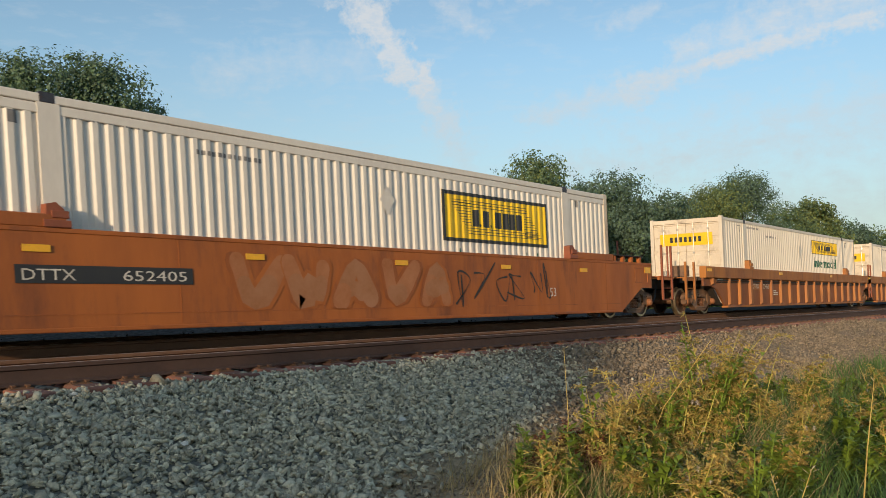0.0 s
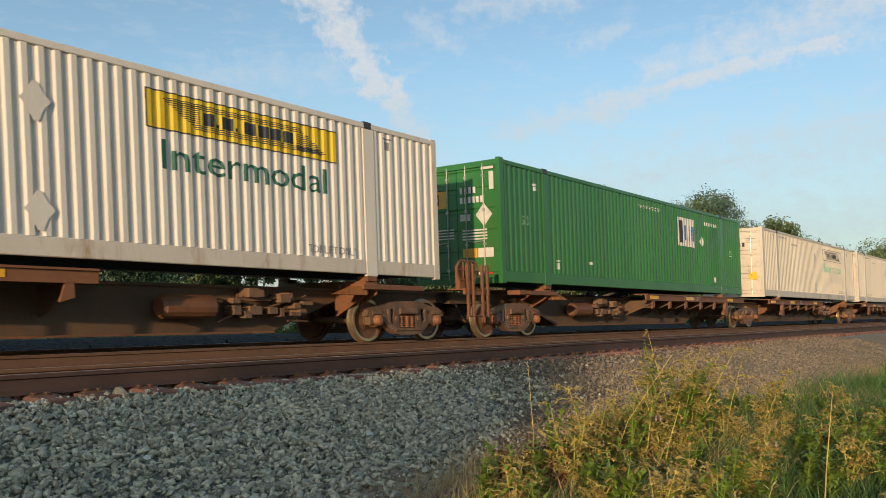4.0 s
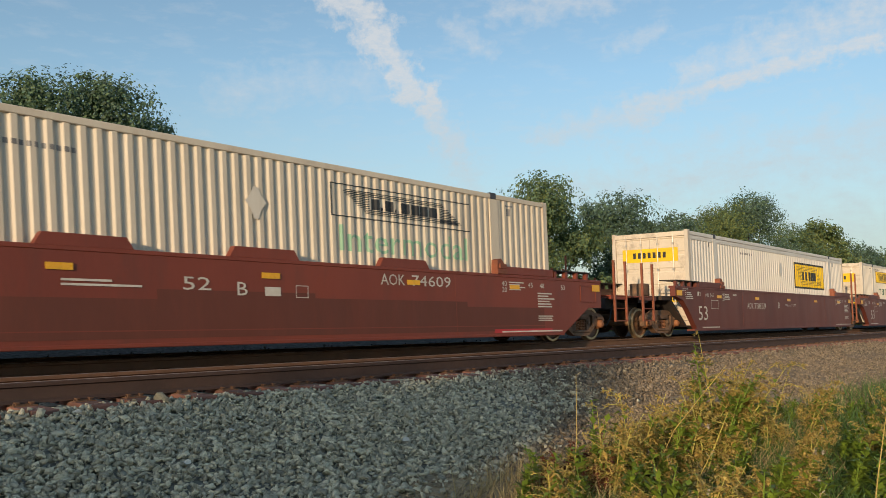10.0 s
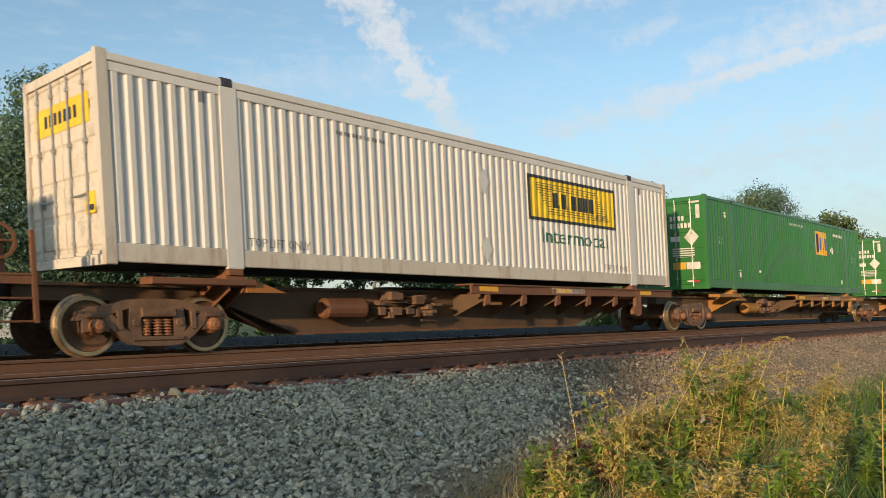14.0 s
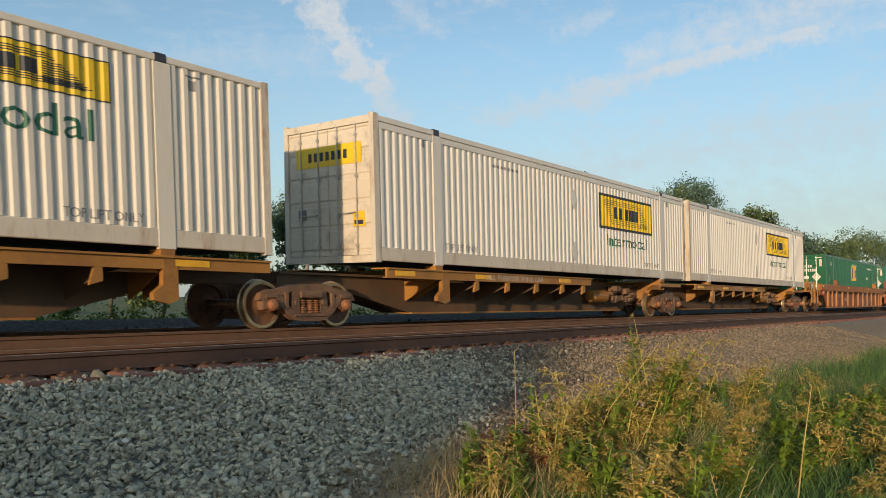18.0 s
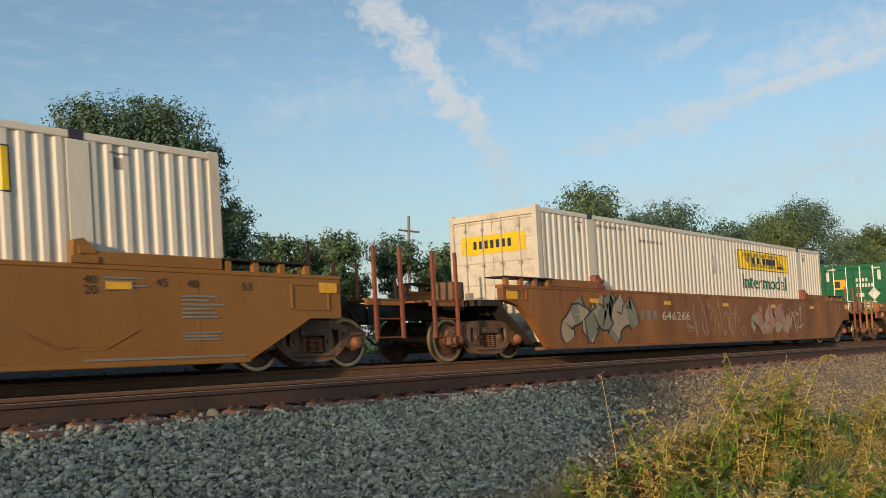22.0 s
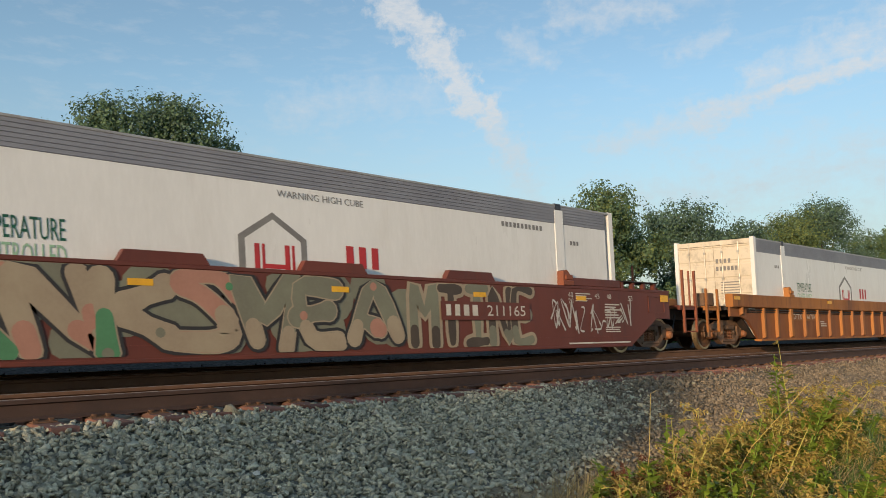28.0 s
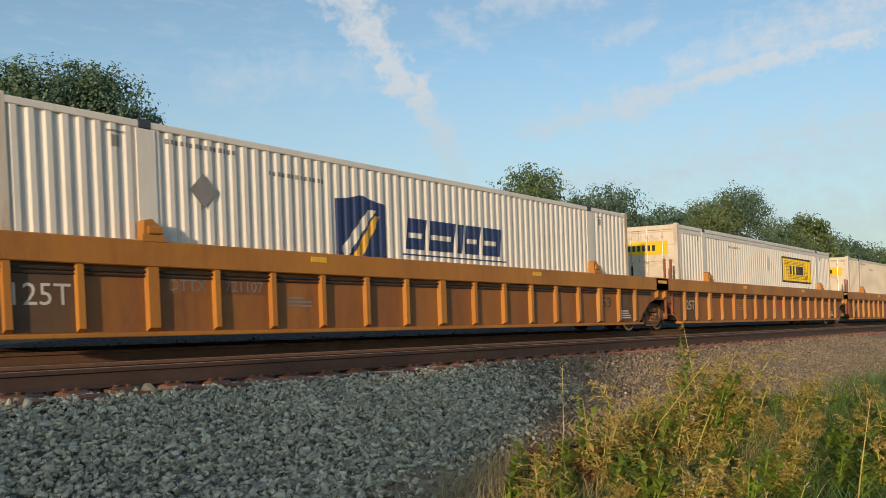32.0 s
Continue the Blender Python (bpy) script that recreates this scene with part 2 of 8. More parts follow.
m_maroon = mat("maroon_well_paint", (0.145, 0.036, 0.022), (0.105, 0.027, 0.018), 0.5, 0, 0.5, 16, 0.05, (0.05, 0.03, 0.025), 0.5, True)
m_brick = mat("brick_red_well_paint", (0.20, 0.042, 0.022), (0.155, 0.034, 0.02), 0.5, 0, 0.5, 16, 0.05, (0.08, 0.04, 0.028), 0.5, True)
m_wash = mat("dark_red_overpaint", (0.125, 0.034, 0.02), (0.10, 0.03, 0.018), 0.6, 0, 0.5, 16, 0.05, (0.17, 0.042, 0.024), 0.6, True)
m_mustard = mat("mustard_well_paint", (0.29, 0.128, 0.024), (0.235, 0.10, 0.02), 0.5, 0, 0.5, 16, 0.05, (0.13, 0.06, 0.024), 0.5, True)
m_oldrust = mat("orange_rust_stained_paint", (0.37, 0.108, 0.018), (0.21, 0.060, 0.015), 0.6, 0, 0.8, 12, 0.12, (0.12, 0.042, 0.02), 0.85, True)
m_orange = mat("rusty_orange_well_paint", (0.37, 0.138, 0.024), (0.23, 0.080, 0.021), 0.6, 0, 0.9, 16, 0.1, (0.075, 0.034, 0.02), 0.9, True)
m_rustbrown = mat("rust_brown_well_paint", (0.31, 0.118, 0.026), (0.14, 0.054, 0.02), 0.6, 0, 1.0, 16, 0.1, (0.07, 0.032, 0.02), 0.8, True)
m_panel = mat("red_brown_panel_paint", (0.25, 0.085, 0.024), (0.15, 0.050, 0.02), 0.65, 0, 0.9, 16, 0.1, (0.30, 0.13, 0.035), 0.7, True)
m_golden = mat("golden_yellow_well_paint", (0.43, 0.18, 0.024), (0.31, 0.118, 0.02), 0.55, 0, 0.7, 16, 0.08, (0.15, 0.06, 0.025), 0.6, True)
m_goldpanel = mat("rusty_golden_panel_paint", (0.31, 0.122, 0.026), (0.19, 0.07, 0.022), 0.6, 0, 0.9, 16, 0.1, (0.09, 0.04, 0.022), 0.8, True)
m_spine = mat("brown_spine_car_paint", (0.20, 0.078, 0.030), (0.13, 0.055, 0.026), 0.6, 0, 0.8, 16, 0.1, (0.05, 0.03, 0.022), 0.6)
m_spineyel = mat("yellow_spine_car_paint", (0.36, 0.165, 0.03), (0.25, 0.11, 0.025), 0.55, 0, 0.8, 16, 0.1, (0.1, 0.05, 0.025), 0.6)
# beam and webs: shade below the shelf put into the colour; panels truly dark
m_sill = mat("shaded_sill_and_dark_panel", (0.125, 0.07, 0.035), (0.075, 0.045, 0.026), 0.75, 0.0, 1.2, 20, 0.15, RUST, 0.5)
m_dark = mat("dark_underframe_steel", (0.035, 0.028, 0.024), (0.022, 0.02, 0.018), 0.7, 0.1, 2, 30, 0.2, RUST, 0.4)
m_truck = mat("rusty_cast_steel", (0.21, 0.115, 0.062), (0.10, 0.058, 0.036), 0.62, 0.1, 3, 50, 0.3, (0.045, 0.035, 0.03), 0.6)
m_wheel = mat("rusty_wheel_steel", (0.20, 0.095, 0.045), (0.06, 0.042, 0.032), 0.6, 0.3, 4, 40, 0.2, (0.2, 0.09, 0.04), 0.5)
m_tread = mat("polished_tread_steel", (0.52, 0.38, 0.22), (0.38, 0.27, 0.16), 0.3, 0.8, 5, 80, 0.05)
m_cap = mat("orange_bearing_cap", (0.32, 0.13, 0.05), (0.2, 0.08, 0.04), 0.6, 0.1, 6, 50, 0.2, DIRT, 0.5)
m_ladder = mat("rusty_red_grab_iron", (0.26, 0.075, 0.035), (0.17, 0.055, 0.03), 0.6, 0.1, 4, 50, 0.15, RUST, 0.5)
m_railside = mat("rusty_rail_side", (0.155, 0.078, 0.042), (0.115, 0.06, 0.034), 0.8, 0.1, 2, 60, 0.25, (0.055, 0.032, 0.024), 0.5)
# darker tone of m_railside, for the nearest rail only
m_railweb = mat("darker_rusty_rail_side", (0.072, 0.040, 0.030), (0.052, 0.030, 0.024), 0.8, 0.1, 2, 60, 0.25, (0.11, 0.05, 0.03), 0.4)
m_railtop = mat("worn_rail_top", (0.50, 0.44, 0.40), (0.40, 0.34, 0.30), 0.42, 0.55, 3, 90, 0.05, RUST, 0.3)
m_tie = mat("weathered_tie_wood", (0.21, 0.095, 0.07), (0.12, 0.062, 0.048), 0.9, 0, 3, 40, 0.5, (0.2, 0.085, 0.055), 0.5, rnd=0.3)
m_stone = mat("grey_ballast_stone", (0.53, 0.475, 0.34), (0.425, 0.385, 0.28), 0.85, 0, 16, 70, 0.9, (0.17, 0.15, 0.11), 0.5, island=True, rnd=0.42)
m_brownstone = mat("brown_dusty_ballast_stone", (0.24, 0.185, 0.125), (0.17, 0.135, 0.095), 0.9, 0, 14, 90, 0.5, (0.12, 0.09, 0.06), 0.4, island=True, rnd=0.45)
# stone toned dark to stand for the shade under the train
m_shadebed = mat("shade_dark_ballast", (0.075, 0.07, 0.062), (0.045, 0.042, 0.038), 0.9, 0, 14, 90, 0.4, (0.11, 0.09, 0.07), 0.4, island=True, rnd=0.4)
m_chips = mat("pale_gravel_chips", (0.33, 0.25, 0.165), (0.21, 0.16, 0.105), 0.9, 0, 14, 90, 0.4, (0.16, 0.13, 0.1), 0.4, island=True, rnd=0.45)
m_leaf = mat("tree_leaves", (0.14, 0.215, 0.108), (0.105, 0.17, 0.09), 0.6, 0, 1.0, 10, 0.1, (0.07, 0.10, 0.028), 0.5, island=True, rnd=0.4, trans=0.42)
m_leaf2 = mat("light_tree_leaves", (0.19, 0.235, 0.075), (0.145, 0.19, 0.066), 0.6, 0, 1.0, 10, 0.1, (0.12, 0.13, 0.035), 0.5, island=True, rnd=0.4, trans=0.42)
m_leafblue = mat("dusky_tree_leaves", (0.125, 0.20, 0.14), (0.10, 0.16, 0.12), 0.6, 0, 1.0, 10, 0.1, (0.06, 0.085, 0.045), 0.5, island=True, rnd=0.4, trans=0.42)
m_leafscrub = mat("sunlit_scrub_leaves", (0.16, 0.22, 0.045), (0.10, 0.15, 0.035), 0.6, 0, 1.0, 10, 0.1, (0.2, 0.19, 0.06), 0.5, island=True, rnd=0.4, trans=0.42)
m_bark = mat("tree_bark", (0.10, 0.075, 0.055), (0.065, 0.05, 0.04), 0.9, 0, 4, 30, 0.6)
m_weed = mat("green_weed_leaves", (0.195, 0.28, 0.034), (0.12, 0.185, 0.028), 0.55, 0, 6, 40, 0.1, (0.18, 0.2, 0.03), 0.4, island=True, rnd=0.4, trans=0.25)
m_dry = mat("dry_yellow_weed", (0.55, 0.40, 0.12), (0.40, 0.28, 0.085), 0.7, 0, 6, 40, 0.1, (0.2, 0.19, 0.04), 0.4, island=True, rnd=0.4, trans=0.25)
m_weedstem = mat("yellow_green_weed_stem", (0.38, 0.33, 0.075), (0.27, 0.25, 0.06), 0.7, 0, 6, 40, 0.1, island=True, rnd=0.3)
m_redweed = mat("rusty_red_weed", (0.17, 0.055, 0.028), (0.11, 0.038, 0.02), 0.75, 0, 6, 40, 0.1, island=True, rnd=0.4)
m_seed = mat("pale_seed_heads", (0.50, 0.42, 0.25), (0.40, 0.33, 0.2), 0.85, 0, 8, 40, 0.1, island=True, rnd=0.3)
m_fluff = mat("grey_fluffy_heads", (0.46, 0.41, 0.34), (0.36, 0.31, 0.26), 0.95, 0, 8, 60, 0.4, island=True, rnd=0.25)
m_straw = mat("straw_grass", (0.42, 0.32, 0.15), (0.31, 0.24, 0.11), 0.8, 0, 4, 40, 0.1, island=True, rnd=0.4, trans=0.25)
m_grass = mat("green_grass_blades", (0.085, 0.155, 0.03), (0.05, 0.10, 0.022), 0.6, 0, 4, 40, 0.1, island=True, rnd=0.45, trans=0.25)
m_pole = mat("grey_pole_wood", (0.22, 0.19, 0.165), (0.16, 0.14, 0.12), 0.9, 0, 3, 40, 0.4)
m_housewall = mat("white_house_siding", (0.68, 0.66, 0.62), (0.6, 0.58, 0.54), 0.6, 0, 1, 20, 0.05)
m_houseroof = mat("grey_house_shingle", (0.16, 0.155, 0.15), (0.11, 0.11, 0.105), 0.85, 0, 2, 20, 0.3)
m_pane = mat("dark_window_glass", (0.03, 0.035, 0.04), (0.03, 0.035, 0.04), 0.1, 0, 2, 20, 0.0)
g_fade1 = mat("faded_pink_spray_paint", (0.38, 0.155, 0.065), (0.29, 0.10, 0.03), 0.6, 0, 1.5, 20, 0.02)
g_fade2 = mat("faded_tan_spray_paint", (0.34, 0.155, 0.075), (0.27, 0.105, 0.035), 0.6, 0, 1.5, 20, 0.02)
g_teal = mat("teal_spray_paint", (0.16, 0.27, 0.28), (0.12, 0.2, 0.24), 0.5, 0, 1.5, 20, 0.02)
g_purple = mat("purple_spray_paint", (0.075, 0.035, 0.15), (0.1, 0.05, 0.18), 0.5, 0, 1.5, 20, 0.02)
g_coral = mat("coral_spray_paint", (0.48, 0.12, 0.075), (0.38, 0.1, 0.075), 0.5, 0, 1.5, 20, 0.02)
g_yel = mat("pale_yellow_spray_paint", (0.56, 0.42, 0.10), (0.45, 0.33, 0.08), 0.5, 0, 1.5, 20, 0.02)
g_white = mat("white_spray_paint", (0.56, 0.53, 0.49), (0.45, 0.42, 0.38), 0.55, 0, 1.5, 20, 0.02)
g_blue = mat("light_blue_spray_paint", (0.26, 0.36, 0.42), (0.2, 0.27, 0.31), 0.5, 0, 1.5, 20, 0.02)
g_green = mat("green_spray_paint", (0.09, 0.25, 0.12), (0.07, 0.19, 0.09), 0.5, 0, 1.5, 20, 0.02)
g_mint = mat("mint_spray_paint", (0.22, 0.40, 0.23), (0.16, 0.32, 0.2), 0.5, 0, 1.5, 20, 0.02)
g_tan = mat("tan_spray_paint", (0.36, 0.29, 0.20), (0.30, 0.23, 0.16), 0.5, 0, 1.5, 20, 0.02)
g_grey = mat("grey_green_spray_paint", (0.20, 0.20, 0.14), (0.16, 0.15, 0.11), 0.5, 0, 1.5, 20, 0.02)
g_pink = mat("salmon_spray_paint", (0.42, 0.21, 0.15), (0.35, 0.17, 0.12), 0.5, 0, 1.5, 20, 0.02)
g_bubble = mat("dark_olive_spray_paint", (0.075, 0.055, 0.04), (0.055, 0.04, 0.03), 0.55, 0, 1.5, 20, 0.02)
g_greyer = mat("dull_grey_spray_paint", (0.23, 0.22, 0.17), (0.18, 0.17, 0.13), 0.5, 0, 1.5, 20, 0.02)
g_dusk = mat("dusty_pink_spray_paint", (0.27, 0.13, 0.10), (0.2, 0.085, 0.06), 0.5, 0, 1.5, 20, 0.02)
g_black = mat("black_spray_paint", (0.028, 0.026, 0.026), (0.035, 0.03, 0.03), 0.55, 0, 1.5, 20, 0.02)

# ---- mesh helpers ----
class Shape:
    """Vertices and faces gathered from simple solids, with a material slot per face."""

    def __init__(self):
        self.v, self.f, self.s, self.slot = [], [], [], 0

    def face(self, pts):
        n = len(self.v)
        self.v += [tuple(p) for p in pts]
        self.f.append(tuple(range(n, n + len(pts))))
        self.s.append(self.slot)

    def solid(self, verts, faces):
        n = len(self.v)
        self.v += [tuple(p) for p in verts]
        self.f += [tuple(n + i for i in q) for q in faces]
        self.s += [self.slot] * len(faces)

    def box(self, x0, x1, y0, y1, z0, z1, c=0.0):
        if c <= 0:
            self.solid([(x, y, z) for z in (z0, z1) for y in (y0, y1) for x in (x0, x1)],
                       [(0, 2, 3, 1), (4, 5, 7, 6), (0, 1, 5, 4), (2, 6, 7, 3), (0, 4, 6, 2), (1, 3, 7, 5)])
            return self
        # chamfered on its long outline
        poly = [(y0 + c, z0), (y1 - c, z0), (y1, z0 + c), (y1, z1 - c), (y1 - c, z1), (y0 + c, z1), (y0, z1 - c), (y0, z0 + c)]
        return self.prism_x(poly, x0, x1)

    def prism_x(self, poly, x0, x1):
        n = len(poly)
        self.solid([(x, y, z) for x in (x0, x1) for y, z in poly],
                   [tuple(range(n))[::-1], tuple(range(n, 2 * n))] + [(i, (i + 1) % n, n + (i + 1) % n, n + i) for i in range(n)])
        return self

    def prism_y(self, poly, y0, y1):
        n = len(poly)
        self.solid([(x, y, z) for y in (y0, y1) for x, z in poly],
                   [tuple(range(n)), tuple(range(n, 2 * n))[::-1]] + [(i, n + i, n + (i + 1) % n, (i + 1) % n) for i in range(n)])
        return self

    def lathe(self, prof, cx, cy, cz, axis="y", n=20, slots=None):
        """prof: (radius, along) pairs; turned round the axis."""
        base, m = len(self.v), len(prof)
        for k in range(n):
            a = 2 * math.pi * k / n
            ca, sa = math.cos(a), math.sin(a)
            for r, d in prof:
                if axis == "y":
                    self.v.append((cx + r * ca, cy + d, cz + r * sa))
                elif axis == "x":
                    self.v.append((cx + d, cy + r * ca, cz + r * sa))
                else:
                    self.v.append((cx + r * ca, cy + r * sa, cz + d))
        for k in range(n):
            k2 = (k + 1) % n
            for i in range(m - 1):
                self.f.append((base + k * m + i, base + k * m + i + 1, base + k2 * m + i + 1, base + k2 * m + i))
                self.s.append(slots[i] if slots else self.slot)
        return self

    def rod(self, a, b, r, n=6, r2=None):
        a, b = Vector(a), Vector(b)
        r2 = r if r2 is None else r2
        d = (b - a).normalized()
        u = d.orthogonal().normalized()
        w = d.cross(u)
        ring = lambda c, q: [tuple(c + (u * math.cos(2 * math.pi * k / n) + w * math.sin(2 * math.pi * k / n)) * q) for k in range(n)]
        self.solid(ring(a, r) + ring(b, r2), [(k, (k + 1) % n, n + (k + 1) % n, n + k) for k in range(n)] + [tuple(range(n))[::-1], tuple(range(n, 2 * n))])
        return self

    def path(self, pts, r, n=6):
        for a, b in zip(pts, pts[1:]):
            self.rod(a, b, r, n)
        return self

    def mesh(self, name, *mats):
        me = bpy.data.meshes.new(name)
        me.from_pydata(self.v, [], self.f)
        for m in mats:
            me.materials.append(m)
        if len(mats) > 1:
            me.polygons.foreach_set("material_index", np.array(self.s, dtype=np.int32))
        me.update()
        return me


SMALL = ("stencil_marks", "door_sign", "lettering_blocks", "sign_lines")   # many strokes too small to tell apart


def part(name, data, parent, label="", kind=""):
    """One mesh object under a thing or a part (or at top level where parent is None)."""
    ob = new(name, data)
    ob.parent = parent
    return tagged(ob, label, kind=kind or ("stuff" if name in SMALL else ""))


def thing(name, label, category, group="", at=(0, 0, 0), kind=""):
    ob = new(name)
    ob.empty_display_size = 0.2
    ob.location = at
    return tagged(ob, label, category, group, kind)


def smooth(me):
    me.polygons.foreach_set("use_smooth", np.ones(len(me.polygons), dtype=bool))
    return me


CUBE = {}


def block(x, y, z, m, c=0.0):
    """A box mesh centred on its own base, shared by all boxes of the same size and paint."""
    key = (round(x, 3), round(y, 3), round(z, 3), m.name, c)
    if key not in CUBE:
        CUBE[key] = Shape().box(-x / 2, x / 2, -y / 2, y / 2, 0, z, c).mesh("block", m)
    return CUBE[key]


# ---- ground ----
TRACK, NEAR = 11.8, 8.38         # centre lines of the train's track and of the empty one
LOW = -0.85                      # ground by the camera


def ground_z(y):
    pts = [(-3000, LOW), (4.2, LOW), (5.0, -0.74), (7.05, -0.27), (7.3, -0.235), (13.3, -0.235), (14.5, 0.09), (15.2, 0.09), (17.5, -0.6), (20.0, -0.8), (3000, -0.8)]
    for (a, za), (b, zb) in zip(pts, pts[1:]):
        if a <= y <= b:
            return za + (zb - za) * (y - a) / (b - a)
    return LOW


def ground_material():
    m = bpy.data.materials.new("ground_surface")
    m.use_nodes = True
    nt, L = m.node_tree, m.node_tree.links.new
    b = nt.nodes["Principled BSDF"]
    b.inputs["Roughness"].default_value = 0.95
    co = nt.nodes.new("ShaderNodeTexCoord")
    sep = nt.nodes.new("ShaderNodeSeparateXYZ")
    L(co.outputs["Object"], sep.inputs[0])
    def nz(s, d, r=0.6):
        n = nt.nodes.new("ShaderNodeTexNoise")
        n.inputs["Scale"].default_value, n.inputs["Detail"].default_value, n.inputs["Roughness"].default_value = s, d, r
        L(co.outputs["Object"], n.inputs["Vector"])
        return n.outputs[0]
    def math_(op, a, c, clamp=False):
        n = nt.nodes.new("ShaderNodeMath")
        n.operation, n.use_clamp = op, clamp
        for i, v in enumerate((a, c)):
            if isinstance(v, (int, float)):
                n.inputs[i].default_value = v
            else:
                L(v, n.inputs[i])
        return n.outputs[0]
    def mixc(f, a, c):
        x = nt.nodes.new("ShaderNodeMix")
        x.data_type = "RGBA"
        L(f, x.inputs[0])
        for i, v in ((6, a), (7, c)):
            if isinstance(v, tuple):
                x.inputs[i].default_value = (*v, 1)
            else:
                L(v, x.inputs[i])
        return x.outputs[2]
    def step(v, lo, hi):
        r = nt.nodes.new("ShaderNodeMapRange")
        r.interpolation_type = "SMOOTHSTEP"
        r.inputs[1].default_value, r.inputs[2].default_value = lo, hi
        L(v, r.inputs[0])
        return r.outputs[0]
    vor = nt.nodes.new("ShaderNodeTexVoronoi")
    vor.inputs["Scale"].default_value = 17
    L(co.outputs["Object"], vor.inputs["Vector"])
    vb = nt.nodes.new("ShaderNodeRGBToBW")
    L(vor.outputs["Color"], vb.inputs[0])
    # bed toned darker than the loose stones, as shade in their gaps
    stone = mixc(vb.outputs[0], (0.10, 0.095, 0.075), (0.27, 0.255, 0.20))
    # bed under the train: its shade is put into this darker colour
    shaded = mixc(vb.outputs[0], (0.028, 0.026, 0.024), (0.085, 0.08, 0.075))
    tan = mixc(step(nz(9, 5), 0.35, 0.7), (0.28, 0.20, 0.11), (0.42, 0.31, 0.175))
    soil = mixc(step(nz(2.2, 5), 0.35, 0.7), (0.085, 0.075, 0.045), (0.16, 0.13, 0.07))
    turf = mixc(step(nz(0.35, 6), 0.35, 0.7), (0.05, 0.085, 0.022), (0.11, 0.12, 0.04))
    wob = math_("MULTIPLY", math_("SUBTRACT", nz(0.7, 5), 0.5), 2.2)
    yy = math_("ADD", sep.outputs[1], wob)
    # soil near the camera, a gravel verge, stone bed, then turf behind the tracks
    c = mixc(step(yy, 2.6, 3.8), soil, tan)
    c = mixc(step(yy, 4.3, 5.0), c, stone)
    edge = math_("ADD", math_("MULTIPLY", math_("SUBTRACT", sep.outputs[0], 4.5), 0.3), 4.3)
    dry = math_("SUBTRACT", 1.0, step(math_("SUBTRACT", yy, math_("MINIMUM", edge, 6.9)), -0.5, 0.5))
    brown = mixc(step(nz(14, 5), 0.35, 0.7), (0.17, 0.115, 0.065), (0.29, 0.205, 0.12))
    c = mixc(math_("MULTIPLY", math_("MULTIPLY", dry, step(yy, 2.9, 3.9)), 0.85), c, mixc(step(yy, 4.6, 5.8), tan, brown))
    c = mixc(step(sep.outputs[1], 9.3, 9.9), c, shaded)
    c = mixc(step(yy, 16.0, 17.5), c, turf)
    L(c, b.inputs["Base Color"])
    bp = nt.nodes.new("ShaderNodeBump")
    bp.inputs["Strength"].default_value, bp.inputs["Distance"].default_value = 0.8, 0.03
    L(vor.outputs["Distance"], bp.inputs["Height"])
    L(bp.outputs[0], b.inputs["Normal"])
    return m


def build_ground():
    xs = [-3000, -800, -200, -60, -20] + list(np.arange(-8, 40, 0.5)) + [45, 55, 70, 100, 160, 300, 800, 3000]
    ys = [-3000, -600, -120, -30, -8] + list(np.arange(-2, 17, 0.25)) + [18, 19, 22, 30, 50, 90, 200, 600, 3000]
    v = []
    for x in xs:
        for y in ys:
            bumpy = 0.05 * noise.noise((x * 0.6, y * 0.9, 3.1)) if (y < 6.5 or y > 17) and abs(x) < 60 else 0
            v.append((x, y, ground_z(y) + bumpy))
    n = len(ys)
    f = [(i * n + j, (i + 1) * n + j, (i + 1) * n + j + 1, i * n + j + 1) for i in range(len(xs) - 1) for j in range(n - 1)]
    me = bpy.data.meshes.new("ground")
    me.from_pydata(v, [], f)
    me.materials.append(ground_material())
    smooth(me)
    tagged(new("ground", me), "gravel railway bed with grassy verges on both sides", "ground", kind="structure")


build_ground()


# ---- tracks ----
def rail_profile(y, z):
    return [(y - 0.075, z - 0.185), (y + 0.075, z - 0.185), (y + 0.075, z - 0.172), (y + 0.011, z - 0.15), (y + 0.009, z - 0.05), (y + 0.036, z - 0.038),
            (y + 0.037, z - 0.008), (y + 0.028, z), (y - 0.028, z), (y - 0.037, z - 0.008), (y - 0.036, z - 0.038), (y - 0.009, z - 0.05), (y - 0.011, z - 0.15), (y - 0.075, z - 0.172)]


def build_rail(y, z, label, web):
    sh = Shape()
    prof = rail_profile(y, z)
    sh.prism_x(prof, -400, 500)
    for i in range(len(sh.s)):
        sh.s[i] = 0
    # the running surface: the profile's top edge
    sh.s[2 + 7] = 1
    ob = tagged(new("rail", sh.mesh("rail", web, m_railtop)), label, "rail", "rails", kind="structure")
    return ob


RAILS = [build_rail(TRACK - 0.753, 0, "polished steel rail under the passing train", m_railside), build_rail(TRACK + 0.753, 0, "polished steel rail under the passing train", m_railside),
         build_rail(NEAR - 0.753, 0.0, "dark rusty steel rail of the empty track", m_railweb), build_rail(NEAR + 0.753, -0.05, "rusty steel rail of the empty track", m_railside)]


